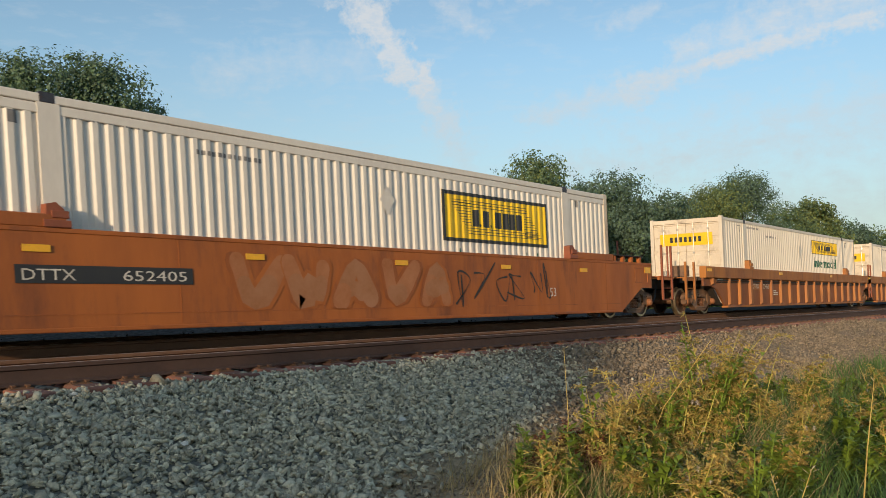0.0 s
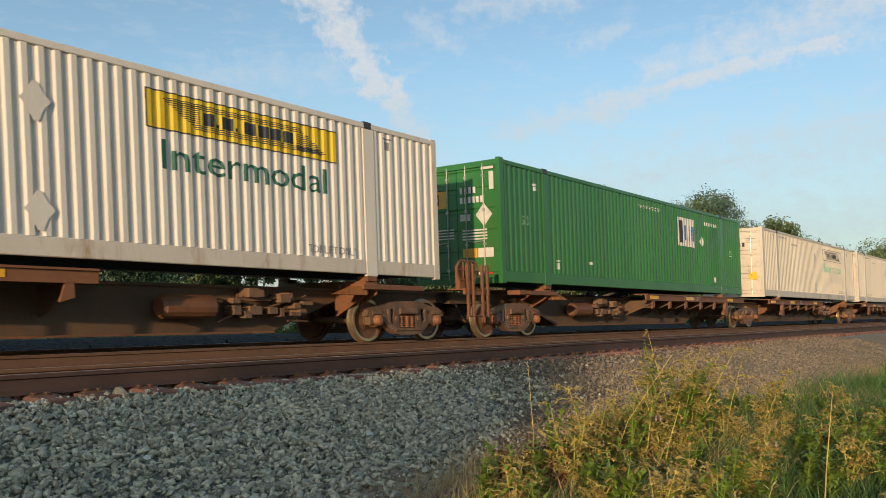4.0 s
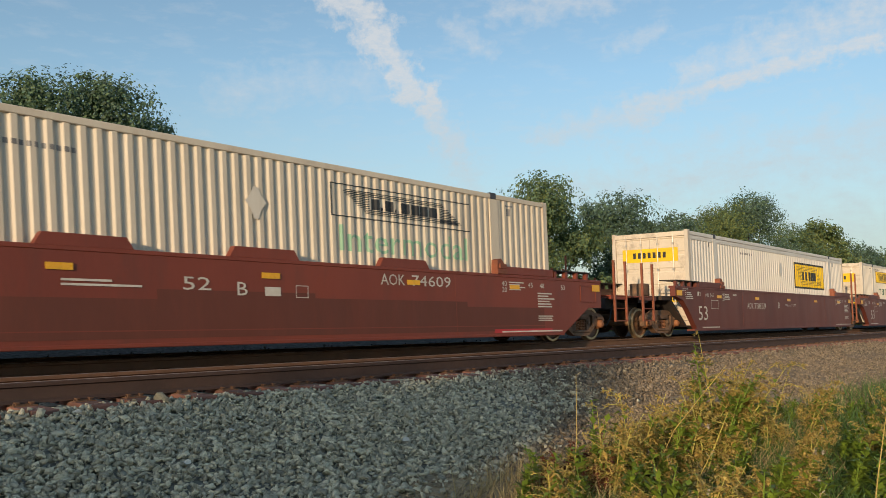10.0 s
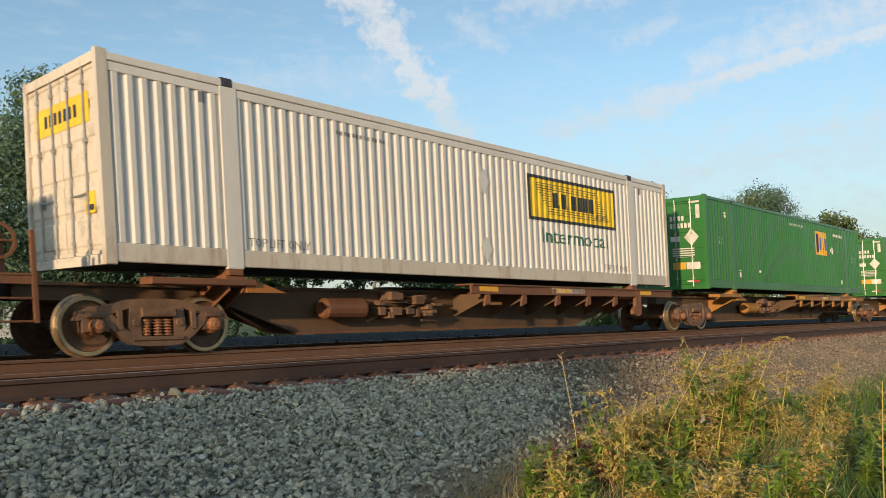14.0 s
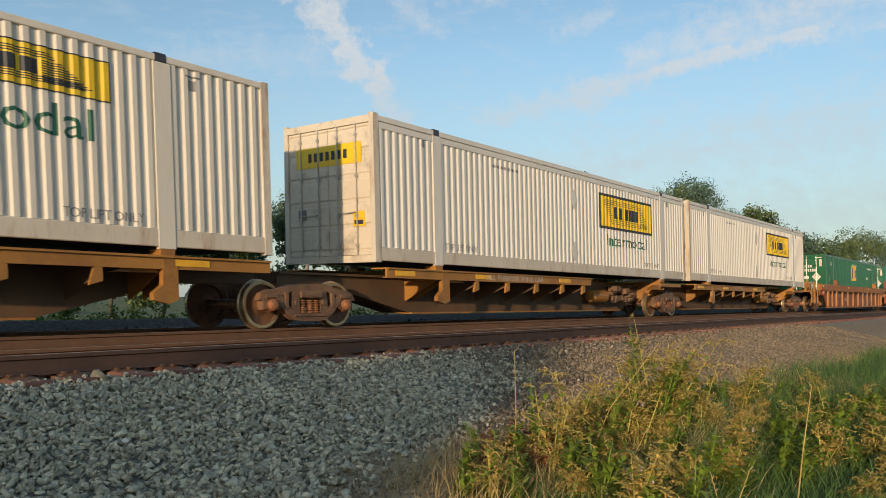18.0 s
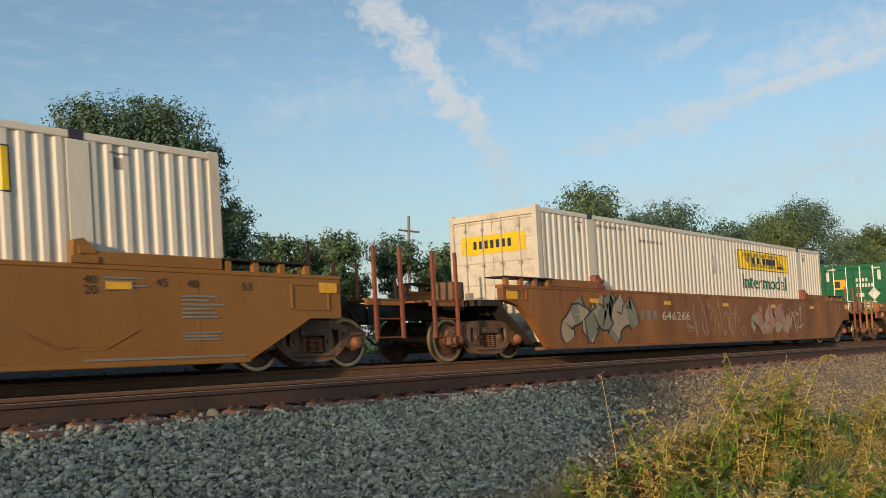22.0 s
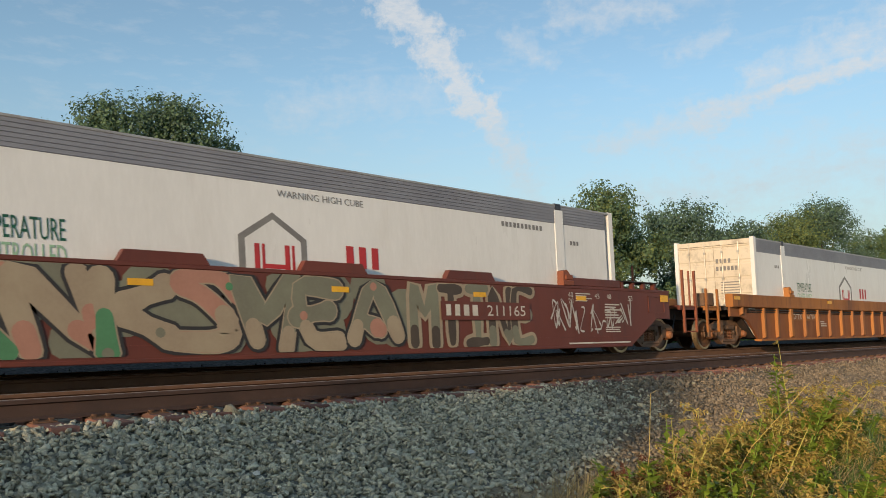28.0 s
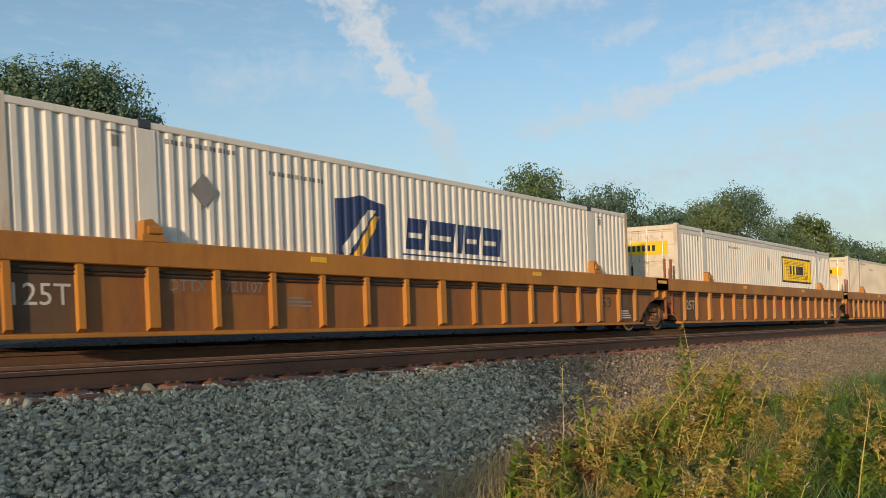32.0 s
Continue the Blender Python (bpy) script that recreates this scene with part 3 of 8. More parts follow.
# ---- trees ----
def leaf_cloud(lobes, count, size, seed, mats, flat=0.6):
    """Small folded leaves in sprays about twig ends on the lobes' outer shells, with a thinner fill inside; returns a mesh."""
    rng = np.random.default_rng(seed)
    lob = np.array(lobes, dtype=float)
    vol = (lob[:, 3] * lob[:, 4] * lob[:, 5]) ** 0.75
    sprays = max(24, count // 42)
    own = rng.choice(len(lobes), sprays, p=vol / vol.sum())
    d = rng.normal(size=(sprays, 3)) + (0, 0, 0.25)
    d /= np.linalg.norm(d, axis=1)[:, None]
    reach = rng.uniform(0.66, 0.98, sprays) * (1 + 0.14 * np.sin(d[:, 0] * 7 + seed) * np.cos(d[:, 2] * 6 + d[:, 1] * 5))
    mean_r = lob[own, 3:6].mean(axis=1)
    heart = lob[own, :3] + d * reach[:, None] * lob[own, 3:6]
    spread = mean_r * rng.uniform(0.075, 0.13, sprays)
    long_ = rng.choice([1.2, 1.5, 2.0, 2.5], sprays)
    pick = rng.integers(0, sprays, count)
    q = rng.normal(size=(count, 3))
    along = np.clip((q * d[pick]).sum(axis=1), -1.5, 1.25)
    q = np.clip(q, -1.6, 1.6) + d[pick] * (along * (long_[pick] - 1))[:, None]
    q[:, 2] -= 0.25 * np.abs(along) * (long_[pick] - 1)
    c = heart[pick] + q * spread[pick][:, None]
    fill = rng.random(count) < 0.3
    c[fill] = (lob[own, :3] + d * 0.6 * rng.random(sprays)[:, None] * lob[own, 3:6])[pick[fill]] + q[fill] * (mean_r[pick[fill]] * 0.18)[:, None]
    nrm = d[pick] * 0.9 + q * 0.35 + rng.normal(scale=0.55, size=(count, 3))
    nrm /= np.linalg.norm(nrm, axis=1)[:, None]
    t = np.cross(nrm, rng.normal(size=(count, 3)))
    t /= np.linalg.norm(t, axis=1)[:, None]
    s = np.cross(nrm, t)
    ln = (size * rng.uniform(0.6, 1.3, count))[:, None]
    wd = ln * flat * 0.5
    v = np.stack([c - t * ln * 0.5, c + s * wd + nrm * ln * 0.12, c + t * ln * 0.5, c - s * wd + nrm * ln * 0.12], axis=1).reshape(-1, 3)
    idx = np.arange(count)[:, None] * 4
    f = np.concatenate([idx + [0, 1, 2], idx + [0, 2, 3]], axis=1).reshape(-1, 3)
    me = bpy.data.meshes.new("crown")
    me.vertices.add(len(v))
    me.vertices.foreach_set("co", v.astype(np.float32).ravel())
    me.loops.add(len(f) * 3)
    me.loops.foreach_set("vertex_index", f.astype(np.int32).ravel())
    me.polygons.add(len(f))
    me.polygons.foreach_set("loop_start", np.arange(0, len(f) * 3, 3, dtype=np.int32))
    me.update(calc_edges=True)
    for m in mats:
        me.materials.append(m)
    if len(mats) > 1:
        me.polygons.foreach_set("material_index", np.repeat((rng.random(count) < 0.3).astype(np.int32), 2))
    me.validate()
    return me


def limb(sh, a, b, r0, r1, seed, n=7):
    rng = random.Random(seed)
    a, b = Vector(a), Vector(b)
    last, lr = a, r0
    for k in range(1, 5):
        q = a.lerp(b, k / 4) + Vector((rng.uniform(-1, 1), rng.uniform(-1, 1), rng.uniform(-0.4, 0.4))) * (b - a).length * 0.05
        r = r0 + (r1 - r0) * k / 4
        sh.rod(last, q, lr, n, r)
        last, lr = q, r


def build_tree(x, y, lobes, count, size, seed, mats, label, trunk=0.22, category="tree", group="trees behind the railway"):
    """lobes: (dx, dy, z, rx, ry, rz) about the foot."""
    g = ground_z(y)
    t = thing("tree", label, category, group, (x, y, g))
    sh = Shape()
    top = max(l[2] for l in lobes)
    fork = top * 0.38
    limb(sh, (0, 0, -0.1), (0.1, 0, fork), trunk, trunk * 0.75, seed)
    for i, l in enumerate(lobes):
        limb(sh, (0.1, 0, fork * (0.75 + 0.05 * (i % 4))), (l[0], l[1], l[2] - 0.2 * l[5]), trunk * 0.55, trunk * 0.12, seed + i)
    part("trunk", smooth(sh.mesh("trunk", m_bark)), t)
    part("crown", leaf_cloud(lobes, count, size, seed, mats), t)
    return t


def lobes_for(width, height, base, n, seed, depth=None):
    rng = random.Random(seed)
    out = []
    depth = depth or width
    for k in range(n):
        u = rng.uniform(-1, 1)
        zz = base + (height - base) * (0.18 + 0.72 * rng.random() * (1 - 0.35 * abs(u)))
        r = rng.uniform(0.22, 0.36) * width * 0.62
        out.append((u * width * 0.36, rng.uniform(-0.34, 0.34) * depth, min(zz, height - r * 0.8), r, r, r * rng.uniform(0.75, 1.0)))
    out.append((0, 0, height - 0.22 * width, 0.3 * width, 0.28 * width, 0.22 * width))
    return out


def build_trees():
    # the big round tree beside the line
    y = 24.0
    big = [(-2.4, 0, 5.6, 2.0, 2.0, 1.6), (-0.6, 0.4, 7.0, 1.9, 1.9, 1.6), (1.2, -0.3, 7.3, 1.7, 1.7, 1.5), (2.3, 0.3, 5.6, 1.6, 1.6, 1.5), (-2.6, 0.2, 3.6, 1.9, 1.9, 1.4),
           (0.2, 0, 4.6, 2.5, 2.3, 2.0), (3.1, 0, 4.0, 1.3, 1.4, 1.3), (-1.4, 0.2, 2.2, 2.0, 1.8, 1.3), (1.6, 0.2, 2.4, 2.0, 1.8, 1.4), (0.6, 0, 8.1, 1.0, 1.0, 0.9), (-1.6, 0, 7.6, 1.0, 1.0, 0.9)]
    big = [(a * 0.9, b, c, d * 0.92, e, f) for a, b, c, d, e, f in big] + [(3.3, 0, 2.7, 1.3, 1.2, 1.2), (3.2, 0.2, 4.6, 1.1, 1.1, 1.0), (3.9, 0, 3.0, 1.1, 1.1, 1.0), (3.7, 0.1, 4.1, 1.1, 1.1, 0.9), (2.5, 0, 7.0, 0.9, 0.9, 0.8), (4.5, 0, 2.4, 0.9, 0.9, 0.8), (3.4, 0, 5.3, 0.9, 0.9, 0.7), (-3.6, 0, 4.6, 0.9, 0.9, 0.8)]
    build_tree(0.443 * y, y, big, 100000, 0.112, 11, (m_leaf, m_leafblue), "big round deciduous tree behind the railway", 0.28)
    rows = [(1.49, 21, 5.4, 7.3, 21), (1.40, 23, 4.2, 6.0, 22), (1.86, 21, 6.2, 7.4, 23), (2.05, 22, 4.6, 6.3, 24), (2.42, 22, 7.5, 8.0, 25), (2.70, 22, 7.0, 9.5, 26), (3.05, 24, 7.5, 8.8, 27), (3.45, 23, 7.6, 9.4, 28),
            (3.9, 26, 8.0, 9.4, 29), (4.6, 25, 9.0, 9.0, 30), (5.5, 25, 10.0, 11.5, 31), (6.4, 26, 11.0, 13.0, 32), (7.6, 26, 12.0, 12.5, 33)]
    for k, (p, yy, w, h, s) in enumerate(rows):
        far = p > 3.2
        build_tree((p - 0.03) * yy, yy, lobes_for(w * 1.12, h * 1.09, 1.2, 13, s), 36000 if not far else 15000, 0.15 if not far else 0.29, s,
                   ((m_leaf, m_leaf2), (m_leaf2, m_leaf), (m_leafblue, m_leaf))[k % 3], ("leafy green tree behind the railway", "light green tree behind the railway", "dusky green tree behind the railway")[k % 3], 0.2)
    # low hedge and scrub between the trees
    hedge = [(0.78, 33, 4.8, 6.6, 41), (0.90, 34, 5.2, 6.9, 42), (1.02, 33, 5.2, 6.5, 43), (1.13, 33, 5.0, 6.0, 44), (1.24, 32, 5.0, 5.8, 45), (1.33, 26, 4.0, 4.4, 46), (0.25, 34, 6.0, 4.6, 47), (0.12, 34, 6, 5.0, 48), (0.66, 33, 4.8, 6.2, 49), (0.58, 34, 4.8, 5.8, 54), (0.72, 35, 5.0, 6.5, 55), (0.40, 36, 6.0, 4.4, 50),
             (1.62, 21, 4.4, 3.4, 51), (2.2, 22, 4.6, 4.0, 52), (0.02, 34, 6, 5.4, 53)]
    for p, yy, w, h, s in hedge:
        build_tree(p * yy, yy, lobes_for(w, h, 0.2, 8, s), 12000, 0.18, s, (m_leaf, m_leaf2) if s % 2 else (m_leafblue, m_leaf2), "dense green shrub of a hedge behind the railway", 0.1, "shrub", "hedge behind the railway")


build_trees()


def build_scrub():
    """Low sunlit weeds and brambles along the far side of the line."""
    rng = random.Random(19)
    lobes = []
    x = -8.0
    while x < 75:
        y = rng.uniform(16.4, 19.0)
        h = rng.uniform(0.3, 0.62)
        lobes.append((x, y, ground_z(y) + h * 0.8, rng.uniform(0.6, 1.1), rng.uniform(0.5, 0.8), h))
        x += rng.uniform(0.3, 0.6)
    tagged(new("lineside_scrub", leaf_cloud(lobes, 60000, 0.12, 19, (m_leafscrub, m_leaf2))), "low sunlit green scrub on the far side of the line", "scrub", kind="stuff")


build_scrub()


def build_shade():
    """Dense unseen shrubs, added up the line towards the sun; their long shadow lies over the near ballast."""
    for k, (x, y, h) in enumerate(((-17.5, -2.65, 6.0), (-18.3, -1.8, 5.4), (-18.8, -0.9, 4.7), (-19.4, 0.0, 4.0))):
        lobes = [(0, 0, h * u, 1.0, 1.0, h * 0.2) for u in (0.16, 0.32, 0.48, 0.64, 0.8)]
        build_tree(x, y, lobes, (5200, 7000, 8000, 8000)[k], 0.34, 61 + k, (m_leaf, m_leafblue), "dense unseen shrub added to shade the ballast", 0.12, "shrub", "shrubs up the line")


build_shade()

# ---- the train ----
SPEED, LEN, WID, HIGH = 26.1, 16.154, 2.591, 2.896
HALF = WID / 2
PITCH, DEEP = 0.2137, 0.027
FOLD = (0.0, 0.072, 0.107, 0.179)   # outer flat, slope, inner flat, slope
MOVING = []                      # (thing, x at the clip's start, z)


def corr_breaks(x0, x1):
    """The folds of the corrugated wall between two stations."""
    out = [x0]
    k = math.floor(x0 / PITCH) - 1
    while k * PITCH < x1 + PITCH:
        for d in FOLD:
            q = k * PITCH + d
            if x0 < q < x1:
                out.append(q)
        k += 1
    return sorted(out) + [x1]


def corr(x):
    """How far the wall is set back at station x."""
    q = x % PITCH
    if q < FOLD[1]:
        return 0.0
    if q < FOLD[2]:
        return DEEP * (q - FOLD[1]) / (FOLD[2] - FOLD[1])
    if q < FOLD[3]:
        return DEEP
    return DEEP * (1 - (q - FOLD[3]) / (PITCH - FOLD[3]))


def wall_y(x, kind):
    return -HALF + 0.012 + (corr(x) if kind == "fold" else 0.0) if kind != "car" else 0.0


def corr_wall(x0, x1, z0, z1, side):
    sh = Shape()
    xs = corr_breaks(x0, x1)
    for a, b in zip(xs, xs[1:]):
        ya, yb = (HALF - 0.012 - corr(a)) * side, (HALF - 0.012 - corr(b)) * side
        q = [(a, ya, z0), (b, yb, z0), (b, yb, z1), (a, ya, z1)]
        sh.face(q if side < 0 else q[::-1])
        w = [(a, ya * 0.97, z0), (b, yb * 0.97, z0), (b, yb * 0.97, z1), (a, ya * 0.97, z1)]
        sh.face(w[::-1] if side < 0 else w)
    return sh


class Decal:
    """Flat paint shapes on the near side of a container or car, laid just over its surface."""

    def __init__(self, base, fold=False):
        self.base, self.fold, self.sh = base, fold, Shape()

    def y(self, x, lift):
        return self.base - lift + (corr(x) if self.fold else 0.0)

    def rect(self, x0, x1, z0, z1, lift=0.004, slot=0):
        self.sh.slot = slot
        xs = corr_breaks(x0, x1) if self.fold else [x0, x1]
        for a, b in zip(xs, xs[1:]):
            ya, yb = self.y(a + 1e-5, lift), self.y(b - 1e-5, lift)
            self.sh.face([(a, ya, z0), (b, yb, z0), (b, yb, z1), (a, ya, z1)])
        return self

    def poly(self, pts, lift=0.004, slot=0):
        """A filled outline in (x, z)."""
        bm = bmesh.new()
        vs = [bm.verts.new((x, 0, z)) for x, z in pts]
        bm.faces.new(vs)
        bmesh.ops.triangulate(bm, faces=bm.faces[:])
        return self.cut(bm, lift, slot)

    def cut(self, bm, lift, slot):
        if self.fold:
            xs = [v.co.x for v in bm.verts]
            for q in corr_breaks(min(xs), max(xs))[1:-1]:
                bmesh.ops.bisect_plane(bm, geom=bm.verts[:] + bm.edges[:] + bm.faces[:], plane_co=(q, 0, 0), plane_no=(1, 0, 0))
        self.sh.slot = slot
        for f in bm.faces:
            if f.normal.y > 0:
                f.normal_flip()
            c = f.calc_center_median().x
            self.sh.face([(v.co.x, self.y(v.co.x + (c - v.co.x) * 1e-3, lift), v.co.z) for v in f.verts])
        bm.free()
        return self

    def text(self, body, x0, x1, z0, z1, lift=0.004, slot=0):
        cu = bpy.data.curves.new("lettering", "FONT")
        cu.body, cu.resolution_u = body, 2
        ob = bpy.data.objects.new("lettering", cu)
        me = bpy.data.meshes.new_from_object(ob)
        bm = bmesh.new()
        bm.from_mesh(me)
        bpy.data.objects.remove(ob)
        bpy.data.curves.remove(cu)
        bpy.data.meshes.remove(me)
        xs, zs = [v.co.x for v in bm.verts], [v.co.y for v in bm.verts]
        ax, bx, az, bz = min(xs), max(xs), min(zs), max(zs)
        for v in bm.verts:
            v.co = ((v.co.x - ax) / (bx - ax) * (x1 - x0) + x0, 0, (v.co.y - az) / (bz - az) * (z1 - z0) + z0)
        bm.normal_update()
        return self.cut(bm, lift, slot)

    def diamond(self, x, z, r, lift=0.004, slot=0):
        return self.poly([(x - r, z), (x, z - r * 1.1), (x + r, z), (x, z + r * 1.1)], lift, slot)

    def bars(self, x0, x1, z0, z1, n, seed=1, lift=0.004, slot=0):
        """Writing too small or not to be lettered: plain blocks."""
        rng = random.Random(seed)
        w = (x1 - x0) / n
        for k in range(n):
            self.rect(x0 + k * w + 0.1 * w, x0 + (k + 1) * w - (0.2 + 0.2 * rng.random()) * w, z0, z1, lift, slot)
        return self

    def lines(self, x0, x1, z0, z1, n, seed=1, lift=0.004, slot=0):
        rng = random.Random(seed)
        h = (z1 - z0) / n
        for k in range(n):
            self.rect(x0, x0 + (x1 - x0) * rng.uniform(0.6, 1), z0 + k * h + 0.25 * h, z0 + k * h + 0.75 * h, lift, slot)
        return self

    def mesh(self, name, *mats):
        return self.sh.mesh(name, *mats)


DATA = {}


def shared(key, make):
    """A mesh made once and used by every repeat."""
    if key not in DATA:
        DATA[key] = make()
    return DATA[key]


# -- containers --
def container_body(kind, paint, trim, box, edge):
    """Walls, posts, rails, roof, front and doors. kind: plain, rail (with deep top rail), smooth."""
    P = lambda name, key, make, m, label="": part(name, shared((name, kind, key, m.name), lambda: make().mesh(name, m)), box, label)
    zb = 0.30
    zt = HIGH - (0.26 if kind == "rail" else 0.11)
    if kind == "reefer":
        zt = HIGH - 0.42
    for side in (-1, 1):
        if kind in ("plain", "rail"):
            P("side_wall", side, lambda: corr_wall(0.14, LEN - 0.14, zb, zt, side), paint)
        elif kind == "reefer":
            P("side_wall", side, lambda: Shape().box(0.12, LEN - 0.3, *sorted((side * (HALF - 0.012), side * (HALF - 0.06))), 0.2, zt), paint)
            def ridged():
                sh = Shape()
                for k in range(6):
                    z0 = zt + 0.01 + k * 0.062
                    sh.box(0.12, LEN - 0.3, *sorted((side * (HALF - 0.004), side * (HALF - 0.06))), z0, z0 + 0.05)
                sh.box(0.12, LEN - 0.3, *sorted((side * (HALF - 0.016), side * (HALF - 0.06))), zt, HIGH - 0.04)
                return sh
            P("ridged_band", side, ridged, m_greyband, "grey ridged upper band")
        else:
            xs = [0.12] + [0.62 + 1.25 * k for k in range(13)] + [LEN - 0.3]
            for a, b in zip(xs, xs[1:]):
                P("wall_panel", (side, a), lambda: Shape().box(a + 0.006, b - 0.006, *sorted((side * (HALF - 0.016), side * (HALF - 0.06))), 0.26, zt), paint)
                P("seam_strip", (side, a), lambda: Shape().box(b - 0.03, b + 0.03, *sorted((side * (HALF - 0.008), side * (HALF - 0.03))), 0.26, zt), paint)
        ys = sorted((side * HALF, side * (HALF - 0.10)))
        if kind == "rail":
            def toprail():
                sh = Shape().box(0.1, LEN - 0.1, *ys, HIGH - 0.125, HIGH - 0.01, 0.012)
                return sh.box(0.1, LEN - 0.1, *sorted((side * (HALF - 0.006), side * (HALF - 0.1))), zt - 0.005, HIGH - 0.135, 0.01)
            P("top_rail", side, toprail, paint)
        elif kind != "reefer":
            P("top_rail", side, lambda: Shape().box(0.1, LEN - 0.1, *ys, zt - 0.005, HIGH - 0.01, 0.012), paint if kind == "plain" else (m_greyband if kind != "smooth" else m_truck))
        else:
            P("top_rail", side, lambda: Shape().box(0.1, LEN - 0.1, *ys, HIGH - 0.05, HIGH - 0.005, 0.01), m_roofgrey)
        def botrail():
            sh = Shape()
            for a, b in ((0.1, 1.86), (2.14, LEN - 2.14), (LEN - 1.86, LEN - 0.1)):
                sh.box(a, b, *sorted((side * (HALF - 0.008), side * (HALF - 0.09))), 0.035, zb if kind in ("plain", "rail") else 0.25, 0.012)
            return sh
        P("bottom_rail", side, botrail, edge)
        for k, x in enumerate((1.86, LEN - 2.14)):
            P("lifting_post", (side, k), lambda: Shape().box(x, x + 0.28, *sorted((side * (HALF + 0.002), side * (HALF - 0.08))), 0.0, HIGH - 0.12, 0.01), paint if kind != "smooth" else edge)
            if kind == "smooth":
                for xx in (x - 0.035, x + 0.28):
                    P("rust_seam", (side, k, xx), lambda: Shape().box(xx, xx + 0.035, *sorted((side * (HALF + 0.004), side * (HALF - 0.06))), 0.25, HIGH - 0.14), m_truck, "rusty brown seam")
            P("lifting_casting", (side, k), lambda: Shape().box(x + 0.03, x + 0.22, *sorted((side * (HALF + 0.004), side * (HALF - 0.12))), HIGH - 0.12, HIGH + 0.015, 0.01), m_casting, "dark lifting casting")
        for k, x in enumerate((0.0, LEN - 0.15)):
            P("corner_post", (side, k), lambda: Shape().box(x, x + 0.15, *sorted((side * (HALF + 0.001), side * (HALF - 0.12))), 0.0, HIGH + (0.03 if k == 0 else 0.01), 0.012), edge)
    def roof():
        sh = Shape()
        n = 52
        for k in range(n):
            a = 0.1 + (LEN - 0.2) * k / n
            sh.box(a, a + (LEN - 0.2) / n * (1.0 if k % 2 else 1.0), -HALF + 0.09, HALF - 0.09, HIGH - 0.05, HIGH - (0.012 if k % 2 else 0.03))
        return sh
    P("roof", 0, roof, m_roofgrey if kind != "plain" else paint)
    P("floor_panel", 0, lambda: Shape().box(0.1, LEN - 0.1, -HALF + 0.08, HALF - 0.08, 0.06, 0.14), m_dark)
    if kind in ("reefer", "smooth"):
        P("front_wall", 0, lambda: Shape().box(LEN - 0.38, LEN - 0.32, -HALF + 0.1, HALF - 0.1, 0.1, HIGH - 0.06), paint)
        def frame_():
            sh = Shape().box(LEN - 0.14, LEN, -HALF + 0.12, HALF - 0.12, HIGH - 0.16, HIGH - 0.02)
            sh.box(LEN - 0.14, LEN, -HALF + 0.12, HALF - 0.12, 0.02, 0.2)
            for z in (0.9, 1.6):
                sh.box(LEN - 0.12, LEN - 0.04, -HALF + 0.1, -HALF + 0.5, z, z + 0.08)
            sh.box(LEN - 0.12, LEN - 0.04, -HALF + 0.44, -HALF + 0.52, 0.2, HIGH - 0.16)
            return sh
        P("front_frame", 0, frame_, paint, "open steel front frame")
    else:
        def front():
            sh = Shape()
            n = 9
            for k in range(n):
                a = -HALF + 0.1 + (WID - 0.2) * k / n
                b = a + (WID - 0.2) / n
                sh.box(LEN - 0.1, LEN - (0.02 if k % 2 else 0.05), a, b, 0.1, HIGH - 0.08)
            return sh
        P("front_wall", 0, front, paint)
    P("door_sill", 0, lambda: Shape().box(0.0, 0.1, -HALF + 0.12, HALF - 0.12, 0.0, 0.14), trim)
    P("door_header", 0, lambda: Shape().box(0.0, 0.1, -HALF + 0.12, HALF - 0.12, HIGH - 0.15, HIGH - 0.01), trim)
    for side in (-1, 1):
        def door():
            a, b = sorted((side * 0.008, side * (HALF - 0.13)))
            prof = [(0.09, 0.15), (0.03, 0.15), (0.03, 0.20)]
            for k in range(5):
                z0 = 0.22 + k * 0.5
                prof += [(0.05, z0), (0.05, z0 + 0.04), (0.034, z0 + 0.07), (0.034, z0 + 0.42), (0.05, z0 + 0.45)]
            prof += [(0.03, HIGH - 0.2), (0.03, HIGH - 0.16), (0.09, HIGH - 0.16)]
            return Shape().prism_y(prof[::-1], a, b)
        d = P("door", side, door, trim, "rear door leaf with locking bars")
        for k, y in enumerate((0.28, 0.80)):
            def bar():
                sh = Shape().rod((0.012, side * y, 0.08), (0.012, side * y, HIGH - 0.08), 0.017, 6)
                for z in (0.3, 0.9, 1.7, 2.5):
                    sh.box(-0.01, 0.04, side * y - 0.035, side * y + 0.035, z, z + 0.06)
                sh.rod((0.0, side * y, 1.0), (0.0, side * y + 0.3 * (1 if k == 0 else -1) * side, 0.98), 0.012, 5)
                return sh
            part("locking_bar", shared(("bar", side, k), lambda: bar().mesh("locking_bar", m_bar)), d)
        for z in (0.35, 1.0, 1.75, 2.5):
            part("hinge", shared(("hinge", side, z, trim.name), lambda: Shape().box(0.02, 0.06, *sorted((side * (HALF - 0.16), side * (HALF - 0.02))), z, z + 0.07).mesh("hinge", trim)), d)


